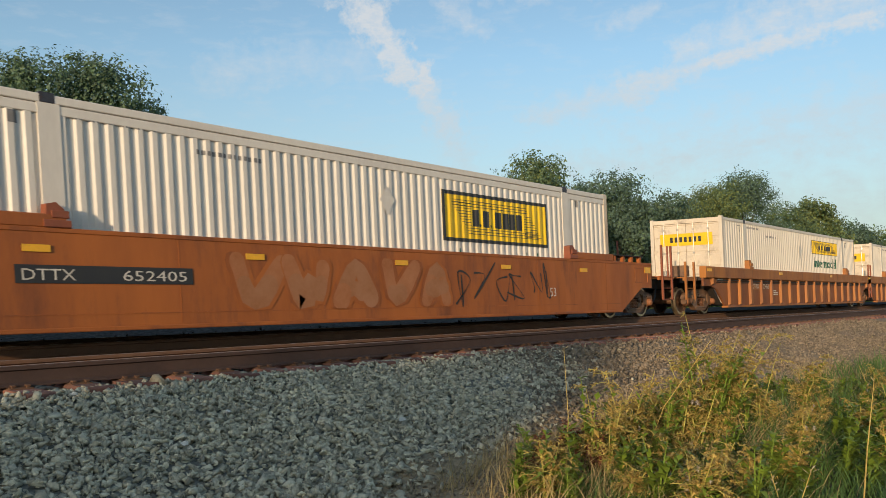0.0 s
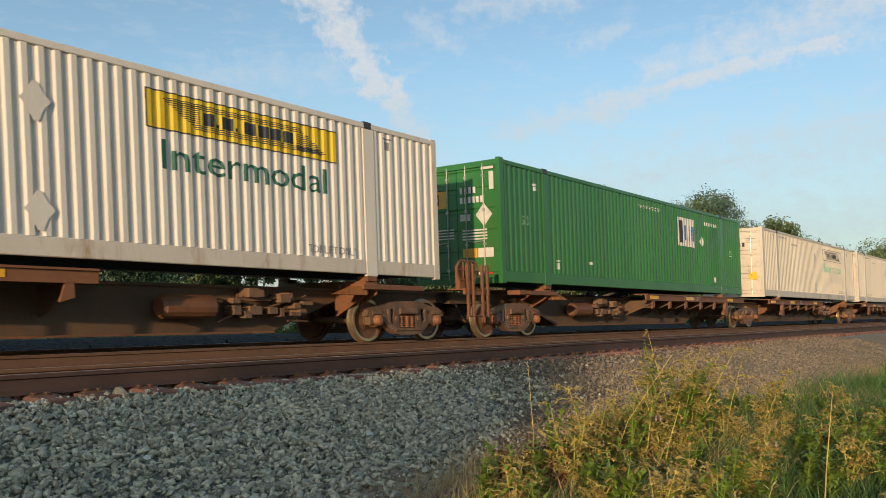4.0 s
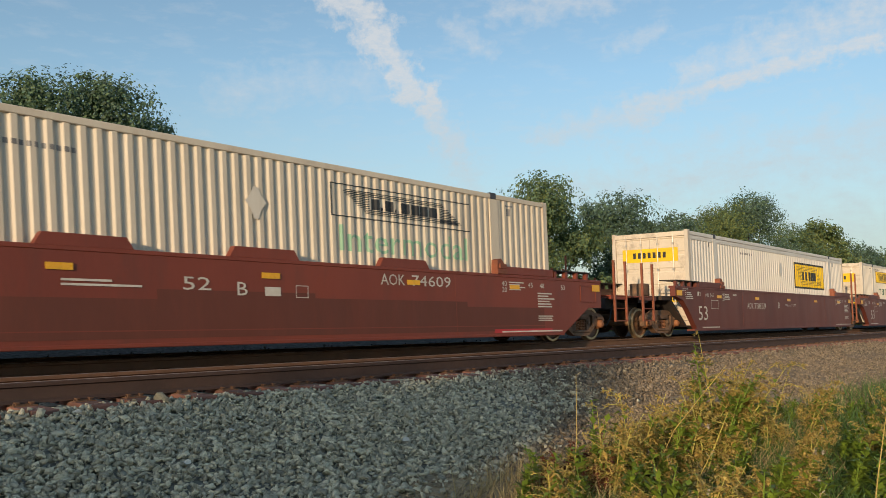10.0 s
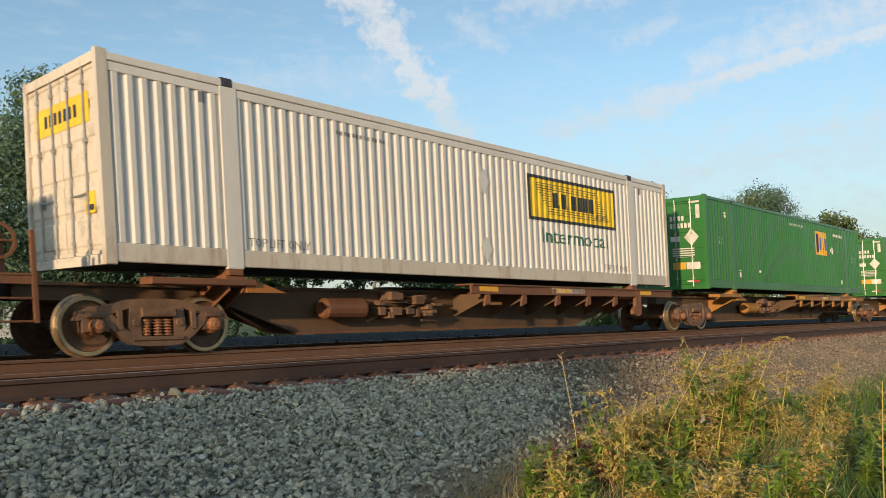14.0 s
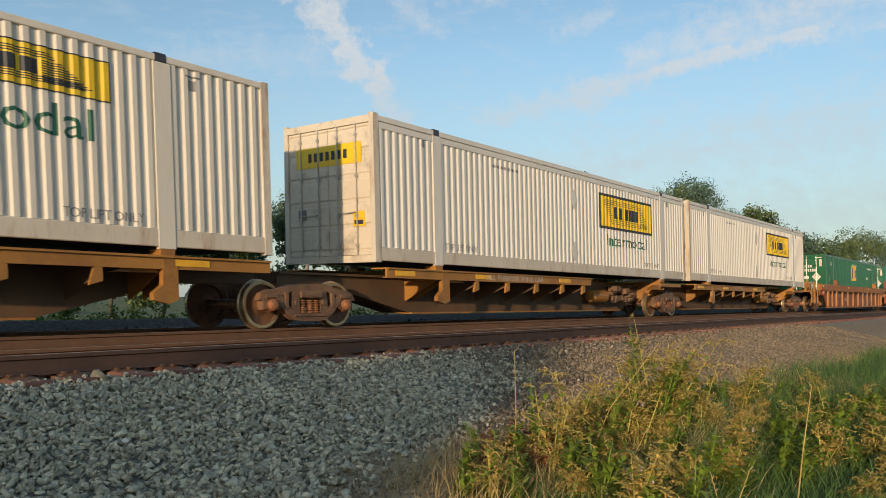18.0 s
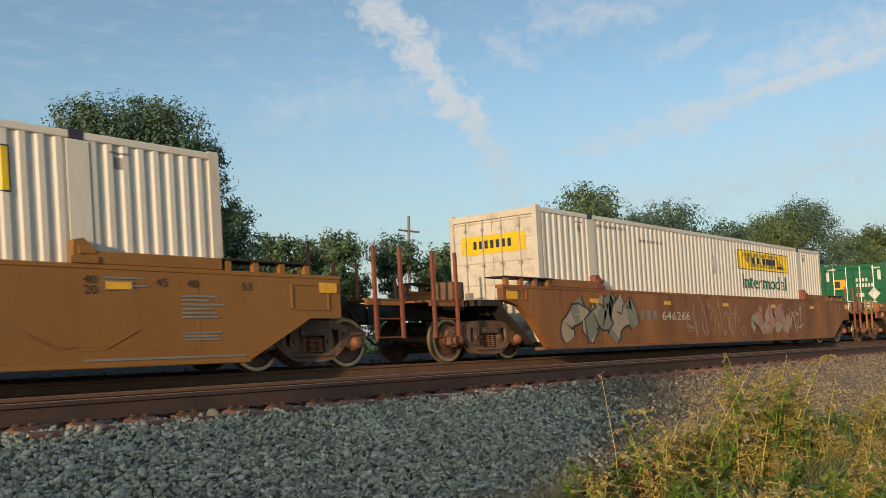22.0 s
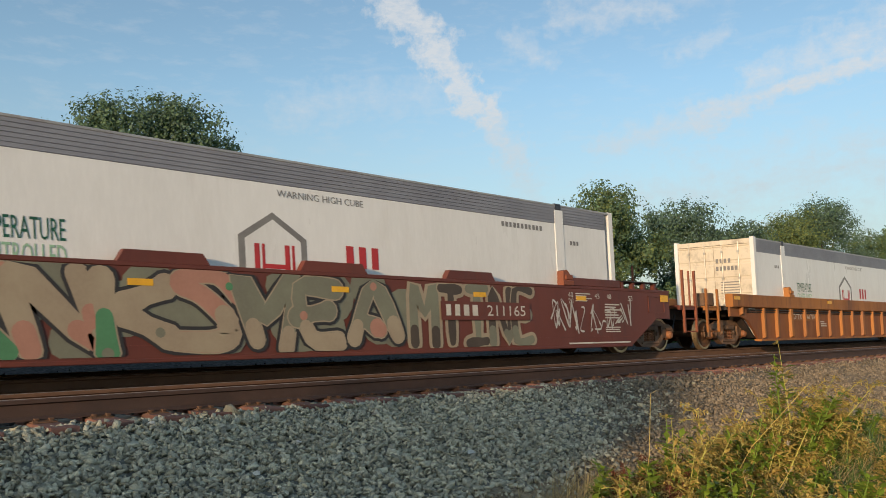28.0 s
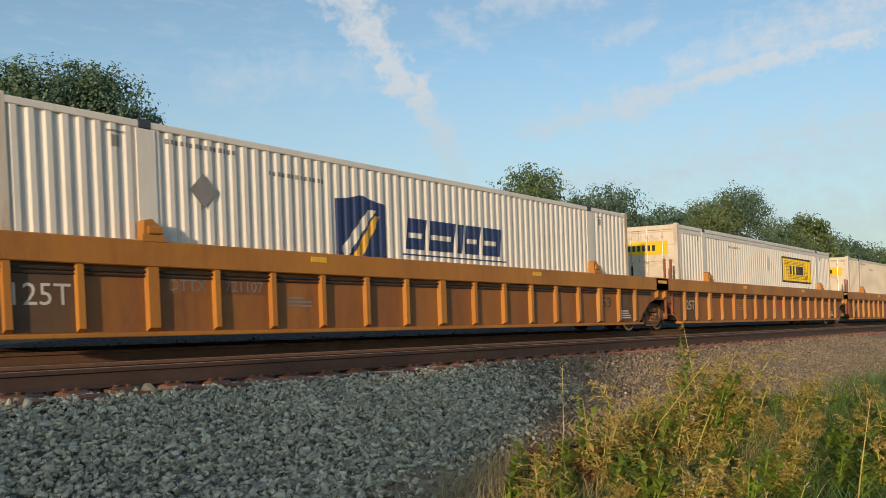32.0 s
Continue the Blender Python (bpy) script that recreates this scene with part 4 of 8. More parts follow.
class EndDecal:
    """Flat paint shapes on the rear doors; q runs from the near edge (0) to the far one (WID)."""

    def __init__(self):
        self.sh = Shape()

    def rect(self, q0, q1, z0, z1, slot=0, lift=0.0):
        self.sh.slot = slot
        y0, y1 = -HALF + q0, -HALF + q1
        self.sh.face([(0.027 - lift, y1, z0), (0.027 - lift, y0, z0), (0.027 - lift, y0, z1), (0.027 - lift, y1, z1)])
        return self

    def diamond(self, q, z, r, slot=0):
        self.sh.slot = slot
        y = -HALF + q
        self.sh.face([(0.026, y + r, z), (0.026, y, z - r * 1.15), (0.026, y - r, z), (0.026, y, z + r * 1.15)])
        return self


def add_sign(box, z0, z1, edge, ground, ink, label, a=9.6):
    """A winged sign: yellow ground (or none), border, a row of plain blocks for the name, fine lines as wings."""
    b, h, zm = a + 3.75, z1 - z0, (z0 + z1) / 2
    key = (z0, z1, edge, ground, ink.name, a)
    new_decal = lambda: Decal(-HALF + 0.012, True)
    t = {"thick": 0.075, "thin": 0.02, "none": 0}[edge]
    def border():
        d = new_decal()
        for q in ((a, b, z1 - t, z1), (a, b, z0, z0 + t), (a, a + t, z0 + t, z1 - t), (b - t, b, z0 + t, z1 - t)):
            d.rect(*q, 0.008)
        return d.mesh("sign_border", ink)
    lh = 0.34 * h
    def blocks():
        d = new_decal()
        for q, w in ((0.98, 0.19), (1.21, 0.05), (1.30, 0.21), (1.55, 0.05), (1.72, 0.22), (1.99, 0.22), (2.26, 0.22), (2.53, 0.22)):
            d.rect(a + q, a + q + w, zm - lh / 2, zm + (lh / 2 if w > 0.1 else 0.06 - lh / 2), 0.008)
        return d.mesh("lettering_blocks", ink)
    def lines():
        d = new_decal()
        th = 0.014
        for s in (-1, 1):
            for k in range(3):
                z = zm + s * (lh / 2 + 0.05 * h + k * 0.055 * h)
                sx = 0.0 if s > 0 else 0.35
                d.rect(a + 0.42 + sx + 0.03 * k * -s, b - 0.42 - (0.35 if s > 0 else 0.0) - 0.03 * k * s, z, z + th, 0.008)
        for k in range(9):
            z = zm + 0.28 * h - k * 0.055 * h
            d.rect(a + 0.28 + 0.05 * k, a + 0.9, z, z + th, 0.008)
            z2 = zm - 0.30 * h + k * 0.055 * h
            d.rect(b - 0.95, b - 0.28 - 0.05 * k, z2, z2 + th, 0.008)
        return d.mesh("sign_lines", ink)
    if ground:
        top = part("sign", shared(("signground", key), lambda: new_decal().rect(a, b, z0, z1, 0.004).mesh("sign", m_yellow)), box, label)
        part("sign_border", shared(("signborder", key), border), top)
    else:
        top = part("sign", shared(("signborder", key), border), box, label)
    part("lettering_blocks", shared(("signblocks", key), blocks), top)
    part("sign_lines", shared(("signlines", key), lines), top)


def fold_text(body, x0, x1, z0, z1, m):
    return shared(("text", body, x0, z0, m.name), lambda: Decal(-HALF + 0.012, True).text(body, x0, x1, z0, z1, 0.006).mesh("lettering", m))


def flat_text(body, x0, x1, z0, z1, m, base=-HALF + 0.012):
    return shared(("ftext", body, x0, z0, m.name, base), lambda: Decal(base).text(body, x0, x1, z0, z1, 0.006).mesh("lettering", m))


def small_marks(ink, seed, low):
    """Rows of small stencils along the wall, numbers and limits that cannot be read."""
    def make():
        d = Decal(-HALF + 0.012, True)
        d.bars(2.3, 3.5, 2.62, 2.69, 15, seed)
        d.bars(4.1, 5.3, 2.40, 2.47, 13, seed + 1)
        d.rect(1.50, 1.62, 2.46, 2.62).rect(1.44, 1.70, 2.66, 2.69)
        d.rect(14.62, 14.74, 2.46, 2.62).rect(14.56, 14.84, 2.66, 2.69)
        return d.mesh("stencil_marks", ink)
    return shared(("marks", ink.name, seed, low), make)


def placard(m, x, z):
    out = [(-0.2, 0), (-0.1, -0.12), (-0.04, -0.27), (0.04, -0.27), (0.1, -0.12), (0.2, 0), (0.1, 0.12), (0.04, 0.24), (-0.04, 0.24), (-0.1, 0.12)]
    return shared(("placard", m.name, x, z), lambda: Decal(-HALF + 0.012).poly([(x + p, z + q) for p, q in out], 0.012).mesh("placard_holder", m))


def rear_sign(style, paint):
    def make():
        e = EndDecal()
        if style == "winged":
            e.rect(0.35, 2.24, 1.98, 2.40, 0)
            for k in range(7):
                e.rect(0.75 + k * 0.17, 0.75 + k * 0.17 + 0.10, 2.10, 2.28, 1, 0.003)
            e.rect(0.30, 0.62, 0.72, 1.02, 0).rect(0.34, 0.58, 0.76, 0.84, 1, 0.003)
            e.rect(1.95, 2.2, 0.9, 1.12, 2)
        elif style == "outlined":
            for k in range(7):
                e.rect(0.75 + k * 0.17, 0.75 + k * 0.17 + 0.10, 2.10, 2.28, 1, 0.003)
            e.rect(0.30, 0.62, 0.72, 1.02, 0)
            e.rect(0.3, 2.25, 2.43, 2.445, 1).rect(0.3, 2.25, 1.95, 1.965, 1)
        elif style == "green":
            e.rect(0.2, 0.33, 2.2, 2.62, 2).rect(0.2, 0.55, 2.68, 2.76, 2).rect(2.0, 2.35, 2.68, 2.76, 2).rect(2.28, 2.4, 2.2, 2.62, 2)
            e.rect(1.62, 2.1, 1.85, 2.27, 0).rect(1.85, 2.06, 1.92, 2.2, 1, 0.003)
            for k in range(4):
                e.rect(1.12 - k * 0.13, 1.2 - k * 0.13, 2.15, 2.3, 2)
            for k in range(6):
                e.rect(1.12 - k * 0.12, 1.2 - k * 0.12, 1.92, 2.07, 2)
            e.diamond(0.5, 1.62, 0.24, 2)
            e.rect(0.9, 1.2, 1.5, 1.66, 2)
            for k in range(4):
                e.rect(0.42, 1.15, 1.25 - k * 0.07, 1.285 - k * 0.07, 2)
                e.rect(1.4, 2.2, 1.3 - k * 0.07, 1.33 - k * 0.07, 2)
            e.rect(0.25, 0.7, 0.62, 0.84, 2).rect(0.72, 1.15, 0.62, 0.84, 0)
            e.rect(0.3, 0.5, 0.22, 0.27, 3).rect(0.52, 0.7, 0.22, 0.27, 2)
        else:
            for k in range(4):
                e.rect(1.15 - k * 0.13, 1.23 - k * 0.13, 2.2, 2.33, 2)
            for k in range(6):
                e.rect(1.15 - k * 0.12, 1.23 - k * 0.12, 1.97, 2.10, 2)
            for k in range(5):
                e.rect(0.5, 1.1, 1.6 - k * 0.08, 1.63 - k * 0.08, 2)
        return e.sh.mesh("door_sign", m_yellow if style != "green" else m_gold, m_black, m_letwhite if style == "green" else m_letgrey, m_red)
    return shared(("rear", style), make)


def make_container(load, x, z):
    kinds = {
        "winged_black": ("rail", m_silver, "pale grey corrugated freight container with a black-edged yellow sign"),
        "winged_yellow": ("plain", m_white, "white corrugated freight container with a yellow sign"),
        "winged_cream": ("plain", m_cream, "cream corrugated freight container with a yellow sign"),
        "winged_rear": ("plain", m_white, "white corrugated freight container with its yellow sign near the doors"),
        "winged_line": ("plain", m_cream, "cream corrugated freight container with an outlined sign"),
        "winged_fade": ("plain", m_cream, "cream corrugated freight container with faded green lettering"),
        "gold": ("plain", m_green, "dark green corrugated freight container with a gold emblem"),
        "gold_mid": ("plain", m_green, "dark green corrugated freight container with a gold emblem amidships"),
        "gold_white": ("plain", m_green, "dark green corrugated freight container with a white emblem"),
        "house": ("plain", m_green2, "blue-green corrugated freight container with a red and white house emblem"),
        "reefer": ("reefer", m_reefer, "smooth white refrigerated container with a grey upper band"),
        "beige": ("smooth", m_old, "old beige smooth-sided container with riveted panels"),
        "shield": ("plain", m_silver, "pale corrugated freight container with a blue shield emblem")}
    kind, paint, label = kinds[load]
    if x in (-401.1, -420.58, -537.13, -750.1) and paint is m_green:
        paint, label = m_green3, label.replace("dark green", "deep bluish green")
    box = thing("freight_container", label, "container", "containers on the train", (x, TRACK, z))
    pale = paint in (m_white, m_cream, m_silver, m_old, m_reefer)
    container_body(kind, paint, m_door if pale else paint, box, m_edge if pale and kind != "reefer" else paint)
    P = lambda name, me, lab="": part(name, me, box, lab)
    zt = HIGH
    if load.startswith("winged"):
        if load == "winged_black":
            add_sign(box, 1.39, 2.42, "thick", True, m_black, "yellow sign with a black border")
            P("lettering", fold_text("Intermodal", 10.08, 12.92, 0.90, 1.25, m_letgreen), "green lettering")
            P("stencil", fold_text("TOP LIFT ONLY", 2.27, 3.45, 0.36, 0.50, m_letgrey))
            P("stencil", fold_text("TOP LIFT ONLY", 12.75, 13.9, 0.36, 0.50, m_letgrey))
        elif load in ("winged_yellow", "winged_cream"):
            add_sign(box, 2.0, 2.58, "thin", True, m_black, "yellow winged sign")
            P("lettering", fold_text("Intermodal", 9.83, 13.07, 1.42, 1.86, m_letgreen), "green lettering")
            P("stencil", fold_text("TOP LIFT ONLY", 2.27, 3.45, 0.36, 0.50, m_letgrey))
            P("stencil", fold_text("TOP LIFT ONLY", 12.6, 13.8, 0.36, 0.50, m_letgrey))
        elif load == "winged_rear":
            add_sign(box, 2.0, 2.58, "thin", True, m_black, "yellow winged sign", 2.55)
            P("lettering", fold_text("Intermodal", 2.85, 6.05, 1.40, 1.86, m_letgreen), "green lettering")
        else:
            add_sign(box, 2.0, 2.58, "thin", False, m_black, "outlined winged sign")
            P("lettering", fold_text("Intermodal", 9.78, 13.23, 1.40, 1.86, m_letgreen if load == "winged_line" else m_fadegreen), "green lettering")
            P("stencil", fold_text("TOP LIFT ONLY", 12.6, 13.8, 0.36, 0.50, m_letgrey))
        P("stencil_marks", small_marks(m_letgrey, 3, 0))
        for zz in (2.06, 0.64):
            P("placard_holder", placard(m_white if load != "winged_black" else m_silver, 8.05, zz))
        P("door_sign", rear_sign("outlined" if load in ("winged_line", "winged_fade") else "winged", paint))
    elif load.startswith("gold") or load == "house":
        P("stencil", fold_text("53", 0.9, 1.22, 1.42, 1.64, m_letwhite), "white size mark")
        P("stencil", fold_text("53", 14.95, 15.27, 1.42, 1.64, m_letwhite), "white size mark")
        P("stencil", fold_text("WARNING HIGH CUBE", 7.28, 8.87, 2.50, 2.61, m_letwhite))
        if load != "house":
            a = 7.22 if load == "gold_mid" else 10.24
            def emblem():
                d = Decal(-HALF + 0.012, True)
                d.rect(a, a + 1.45, 1.55, 2.50, 0.004, 0)
                d.rect(a + 0.10, a + 0.42, 1.66, 2.40, 0.008, 1)
                for q in (0.58, 0.74, 0.90, 1.10, 1.26):
                    d.rect(a + q, a + q + 0.075, 1.76, 2.26, 0.008, 2)
                return d.mesh("emblem", m_gold if load != "gold_white" else m_letwhite, m_navy if load != "gold_white" else m_black, m_blue)
            P("emblem", shared(("gold", load), emblem), "gold emblem with a dark block and a blue block" if load != "gold_white" else "white emblem with a dark block")
        else:
            def house():
                d = Decal(-HALF + 0.012, True)
                d.poly([(6.68, 0.62), (7.82, 0.62), (7.82, 1.92), (7.25, 2.30), (6.68, 1.92)], 0.004, 0)
                for q in (6.88, 7.50):
                    d.rect(q, q + 0.09, 0.72, 1.80, 0.008, 1)
                    d.rect(q + 0.13, q + 0.17, 0.72, 1.80, 0.008, 1)
                d.rect(7.05, 7.5, 1.40, 1.46, 0.008, 1).rect(7.05, 7.5, 1.20, 1.26, 0.008, 1)
                d.bars(8.38, 9.27, 1.50, 1.90, 3, 5, 0.006, 0)
                d.bars(8.10, 9.5, 0.95, 1.35, 5, 6, 0.006, 0)
                return d.mesh("emblem", m_letwhite, m_red)
            P("emblem", shared("house", house), "white house emblem with red bars")
        def marks():
            d = Decal(-HALF + 0.012, True)
            d.bars(12.57, 13.75, 2.40, 2.52, 11, 4)
            d.rect(1.42, 1.62, 2.42, 2.48).rect(1.46, 1.60, 2.30, 2.40).rect(13.55, 13.75, 2.42, 2.48)
            d.diamond(12.3, 1.8 if load != "gold_mid" else 1.8, 0.20)
            d.rect(2.4, 2.62, 0.62, 0.66).rect(2.44, 2.58, 0.42, 0.58).rect(4.1, 4.4, 0.62, 0.70).rect(13.4, 13.52, 0.42, 0.6)
            return d.mesh("stencil_marks", m_letwhite)
        P("stencil_marks", shared("goldmarks", marks))
        P("door_sign", rear_sign("green", paint))
    elif load == "reefer":
        P("lettering", flat_text("TEMPERATURE", 2.92, 4.06, 1.38, 1.66, m_letgreen), "dark green lettering")
        P("lettering", flat_text("CONTROLLED", 2.92, 4.06, 1.05, 1.33, m_fadegreen), "faded green lettering")
        P("stencil", flat_text("WARNING HIGH CUBE", 7.18, 8.85, 2.29, 2.40, m_letgrey))
        def house2():
            d = Decal(-HALF + 0.012)
            for w, s, l in ((0.0, 0, 0.004), (0.11, 2, 0.007)):
                d.poly([(6.48 + w, 0.75), (7.68 - w, 0.75), (7.68 - w, 1.66 - w * 0.4), (7.08, 2.04 - w), (6.48 + w, 1.66 - w * 0.4)], l, s)
            for q in (6.74, 7.27):
                d.rect(q, q + 0.09, 0.8, 1.55, 0.01, 1).rect(q + 0.13, q + 0.18, 0.8, 1.55, 0.01, 1)
            d.rect(6.92, 7.27, 1.18, 1.25, 0.01, 1)
            d.bars(8.42, 9.22, 1.26, 1.62, 3, 5, 0.006, 1)
            d.bars(8.2, 9.5, 0.80, 1.10, 5, 6, 0.006, 1)
            d.bars(12.3, 13.6, 2.28, 2.38, 11, 7, 0.006, 0)
            d.bars(1.35, 1.7, 2.05, 2.14, 3, 7, 0.006, 0).bars(14.5, 14.85, 2.05, 2.14, 3, 7, 0.006, 0)
            d.bars(1.0, 1.3, 0.95, 1.05, 3, 7, 0.006, 0)
            return d.mesh("emblem", m_letgrey, m_red, m_reefer)
        P("emblem", shared("house2", house2), "grey house emblem with red bars")
        P("door_sign", rear_sign("other", paint))
    elif load == "beige":
        P("stencil", flat_text("53'", 14.42, 14.72, 0.28, 0.46, m_black, -HALF + 0.008))
        def bmarks():
            d = Decal(-HALF + 0.008)
            d.diamond(8.06, 0.55, 0.17)
            d.bars(14.45, 15.6, 2.36, 2.48, 11, 3)
            return d.mesh("stencil_marks", m_letgrey)
        P("stencil_marks", shared("bmarks", bmarks))
        P("door_sign", rear_sign("other", paint))
    elif load == "shield":
        def shield():
            d = Decal(-HALF + 0.012, True)
            d.poly([(5.52, 2.18), (5.82, 2.22), (6.14, 2.30), (6.46, 2.22), (6.76, 2.18), (6.76, 1.2), (6.14, 0.9), (5.52, 1.2)], 0.004, 0)
            d.poly([(5.62, 1.30), (6.3, 2.05), (6.5, 2.05), (5.75, 1.15)], 0.008, 1)
            d.poly([(5.85, 1.12), (6.45, 1.95), (6.6, 1.95), (6.05, 1.05)], 0.008, 2)
            x = 7.26
            for w in (0.56, 0.78, 0.16, 0.48, 0.62):
                d.poly([(x, 1.40), (x + w, 1.40), (x + w + 0.08, 2.0), (x + 0.08, 2.0)], 0.006, 0)
                d.poly([(x + 0.08, 1.62), (x + w - 0.1, 1.62), (x + w - 0.08, 1.72), (x + 0.1, 1.72)], 0.009, 1) if w > 0.3 else None
                x += w + 0.1
            d.rect(7.2, 10.5, 1.28, 1.31, 0.006, 0)
            return d.mesh("emblem", m_navy, m_letwhite, m_gold)
        P("emblem", shared("shield", shield), "navy shield emblem with slanted blocks")
        P("stencil_marks", small_marks(m_letgrey, 5, 0))
        def dm():
            d = Decal(-HALF + 0.012)
            return d.diamond(2.9, 2.0, 0.24, 0.012).mesh("placard_holder", m_letgrey)
        P("placard_holder", shared("shd", dm))
        P("door_sign", rear_sign("other", paint))
    MOVING.append((box, x, z))
    return box


# -- trucks --
AX = 0.89
WHEELS = []


def wheel_mesh():
    sh = Shape()
    prof = [(0.0, 0.05), (0.10, 0.05), (0.105, 0.02), (0.19, -0.005), (0.34, 0.02), (0.355, 0.05), (0.405, 0.052), (0.418, 0.045), (0.424, -0.05), (0.447, -0.062), (0.45, -0.075), (0.36, -0.08), (0.34, -0.03), (0.18, -0.04), (0.1, -0.08), (0.0, -0.08)]
    sh.lathe([(r, -d) for r, d in prof], 0, 0, 0, "y", 32, [0, 0, 0, 0, 0, 1, 1, 1, 1, 1, 0, 0, 0, 0, 0])
    return sh.mesh("wheel", m_wheel, m_tread)


def side_frame_mesh():
    """A cast side frame: bowed top chord, bellied bottom chord, columns round the spring window, jaws over the bearings."""
    sh = Shape()
    sh.prism_y([(-1.16, 0.50), (-1.10, 0.62), (-0.94, 0.685), (-0.72, 0.70), (-0.46, 0.78), (-0.2, 0.80), (0.2, 0.80), (0.46, 0.78), (0.72, 0.70), (0.94, 0.685), (1.10, 0.62), (1.16, 0.50),
                (1.12, 0.50), (0.76, 0.56), (0.42, 0.66), (-0.42, 0.66), (-0.76, 0.56), (-1.12, 0.50)], -0.07, 0.07)
    sh.prism_y([(-0.80, 0.56), (-0.72, 0.42), (-0.56, 0.27), (-0.38, 0.155), (-0.2, 0.13), (0.2, 0.13), (0.38, 0.155), (0.56, 0.27), (0.72, 0.42), (0.80, 0.56), (0.66, 0.58), (0.50, 0.40), (0.34, 0.27), (-0.34, 0.27), (-0.50, 0.40), (-0.66, 0.58)], -0.085, 0.085)
    for k in (-1, 1):
        sh.prism_y([(k * 0.25, 0.24), (k * 0.36, 0.24), (k * 0.44, 0.40), (k * 0.40, 0.68), (k * 0.25, 0.68)][::k], -0.08, 0.08)
        for e in (0.755, 1.025):
            sh.box(*sorted((k * e - 0.05, k * e + 0.05)), -0.075, 0.075, 0.34, 0.60, 0.012)
        sh.box(k * 0.89 - 0.13, k * 0.89 + 0.13, -0.10, 0.08, 0.53, 0.61, 0.02)
        sh.box(k * 0.56 - 0.035, k * 0.56 + 0.035, -0.10, 0.06, 0.36, 0.64, 0.012)
        sh.lathe([(0.0, -0.11), (0.05, -0.11), (0.06, -0.07)], k * 0.33, 0, 0.46, "y", 10)
    sh.box(-0.38, 0.38, -0.11, 0.09, 0.205, 0.265, 0.015)
    sh.box(-0.25, 0.25, -0.14, 0.05, 0.54, 0.665, 0.02)
    sh.box(-0.12, 0.12, -0.15, 0.0, 0.57, 0.64, 0.015)
    return sh.mesh("side_frame", m_truck)


def spring_mesh():
    sh = Shape()
    for x in (-0.16, 0.02, 0.16):
        prof = [(0.0, 0.27)]
        for k in range(6):
            z = 0.275 + k * 0.041
            prof += [(0.052, z), (0.078, z + 0.010), (0.078, z + 0.022), (0.052, z + 0.032)]
        prof.append((0.0, 0.525))
        sh.lathe(prof, x, -0.02, 0, "z", 10)
    return sh.mesh("spring", m_cap)


def make_truck(parent, x):
    base = part("truck", shared("bolster", lambda: Shape().box(-0.2, 0.2, -1.0, 1.0, 0.42, 0.70, 0.03).box(-0.35, 0.35, -0.35, 0.35, 0.70, 0.80).mesh("bolster", m_truck)), parent, "rusty two-axle freight truck")
    base.location = (x, 0, 0)
    for s in (-1, 1):
        f = part("side_frame", shared("side_frame", side_frame_mesh), base)
        f.location = (0, s * 1.0, 0)
        sp = part("spring", shared("spring", spring_mesh), base, "coil spring nest")
        sp.location = (0, s * 1.0, 0)
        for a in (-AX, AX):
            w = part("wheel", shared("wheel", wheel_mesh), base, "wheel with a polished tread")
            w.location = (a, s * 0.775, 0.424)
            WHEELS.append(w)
            if s > 0:
                w.rotation_euler = (0, 0, math.pi)
            c = part("bearing_cap", shared("cap", lambda: Shape().lathe([(0.0, -0.16), (0.05, -0.16), (0.06, -0.145), (0.085, -0.14), (0.10, -0.12), (0.105, -0.03), (0.135, -0.01), (0.135, 0.1)], 0, 0, 0, "y", 14).mesh("bearing_cap", m_cap)), base, "round bearing cap")
            c.location = (a, s * 1.02, 0.424)
            if s > 0:
                c.rotation_euler = (0, 0, math.pi)
    for a in (-AX, AX):
        ax = part("axle", shared("axle", lambda: Shape().rod((0, -0.95, 0.424), (0, 0.95, 0.424), 0.085, 10).mesh("axle", m_wheel)), base)
        ax.location = (a, 0, 0)


def ladder(parent, x, y, w, z0, z1, ztop, m, name="ladder"):
    """Two posts with rungs; posts rise to ztop."""
    def make():
        sh = Shape()
        for q in (0, w):
            sh.box(q - 0.025, q + 0.025, -0.03, 0.03, z0, ztop)
        n = max(2, int((z1 - z0) / 0.36))
        for k in range(n + 1):
            z = z0 + 0.02 + (z1 - z0) * k / n
            sh.rod((0, 0, z), (w, 0, z), 0.014, 6)
        return sh.mesh("ladder", m)
    ob = part(name, shared(("ladder", w, z0, z1, ztop, m.name), make), parent, "steel ladder and grab posts")
    ob.location = (x, y, 0)
    return ob


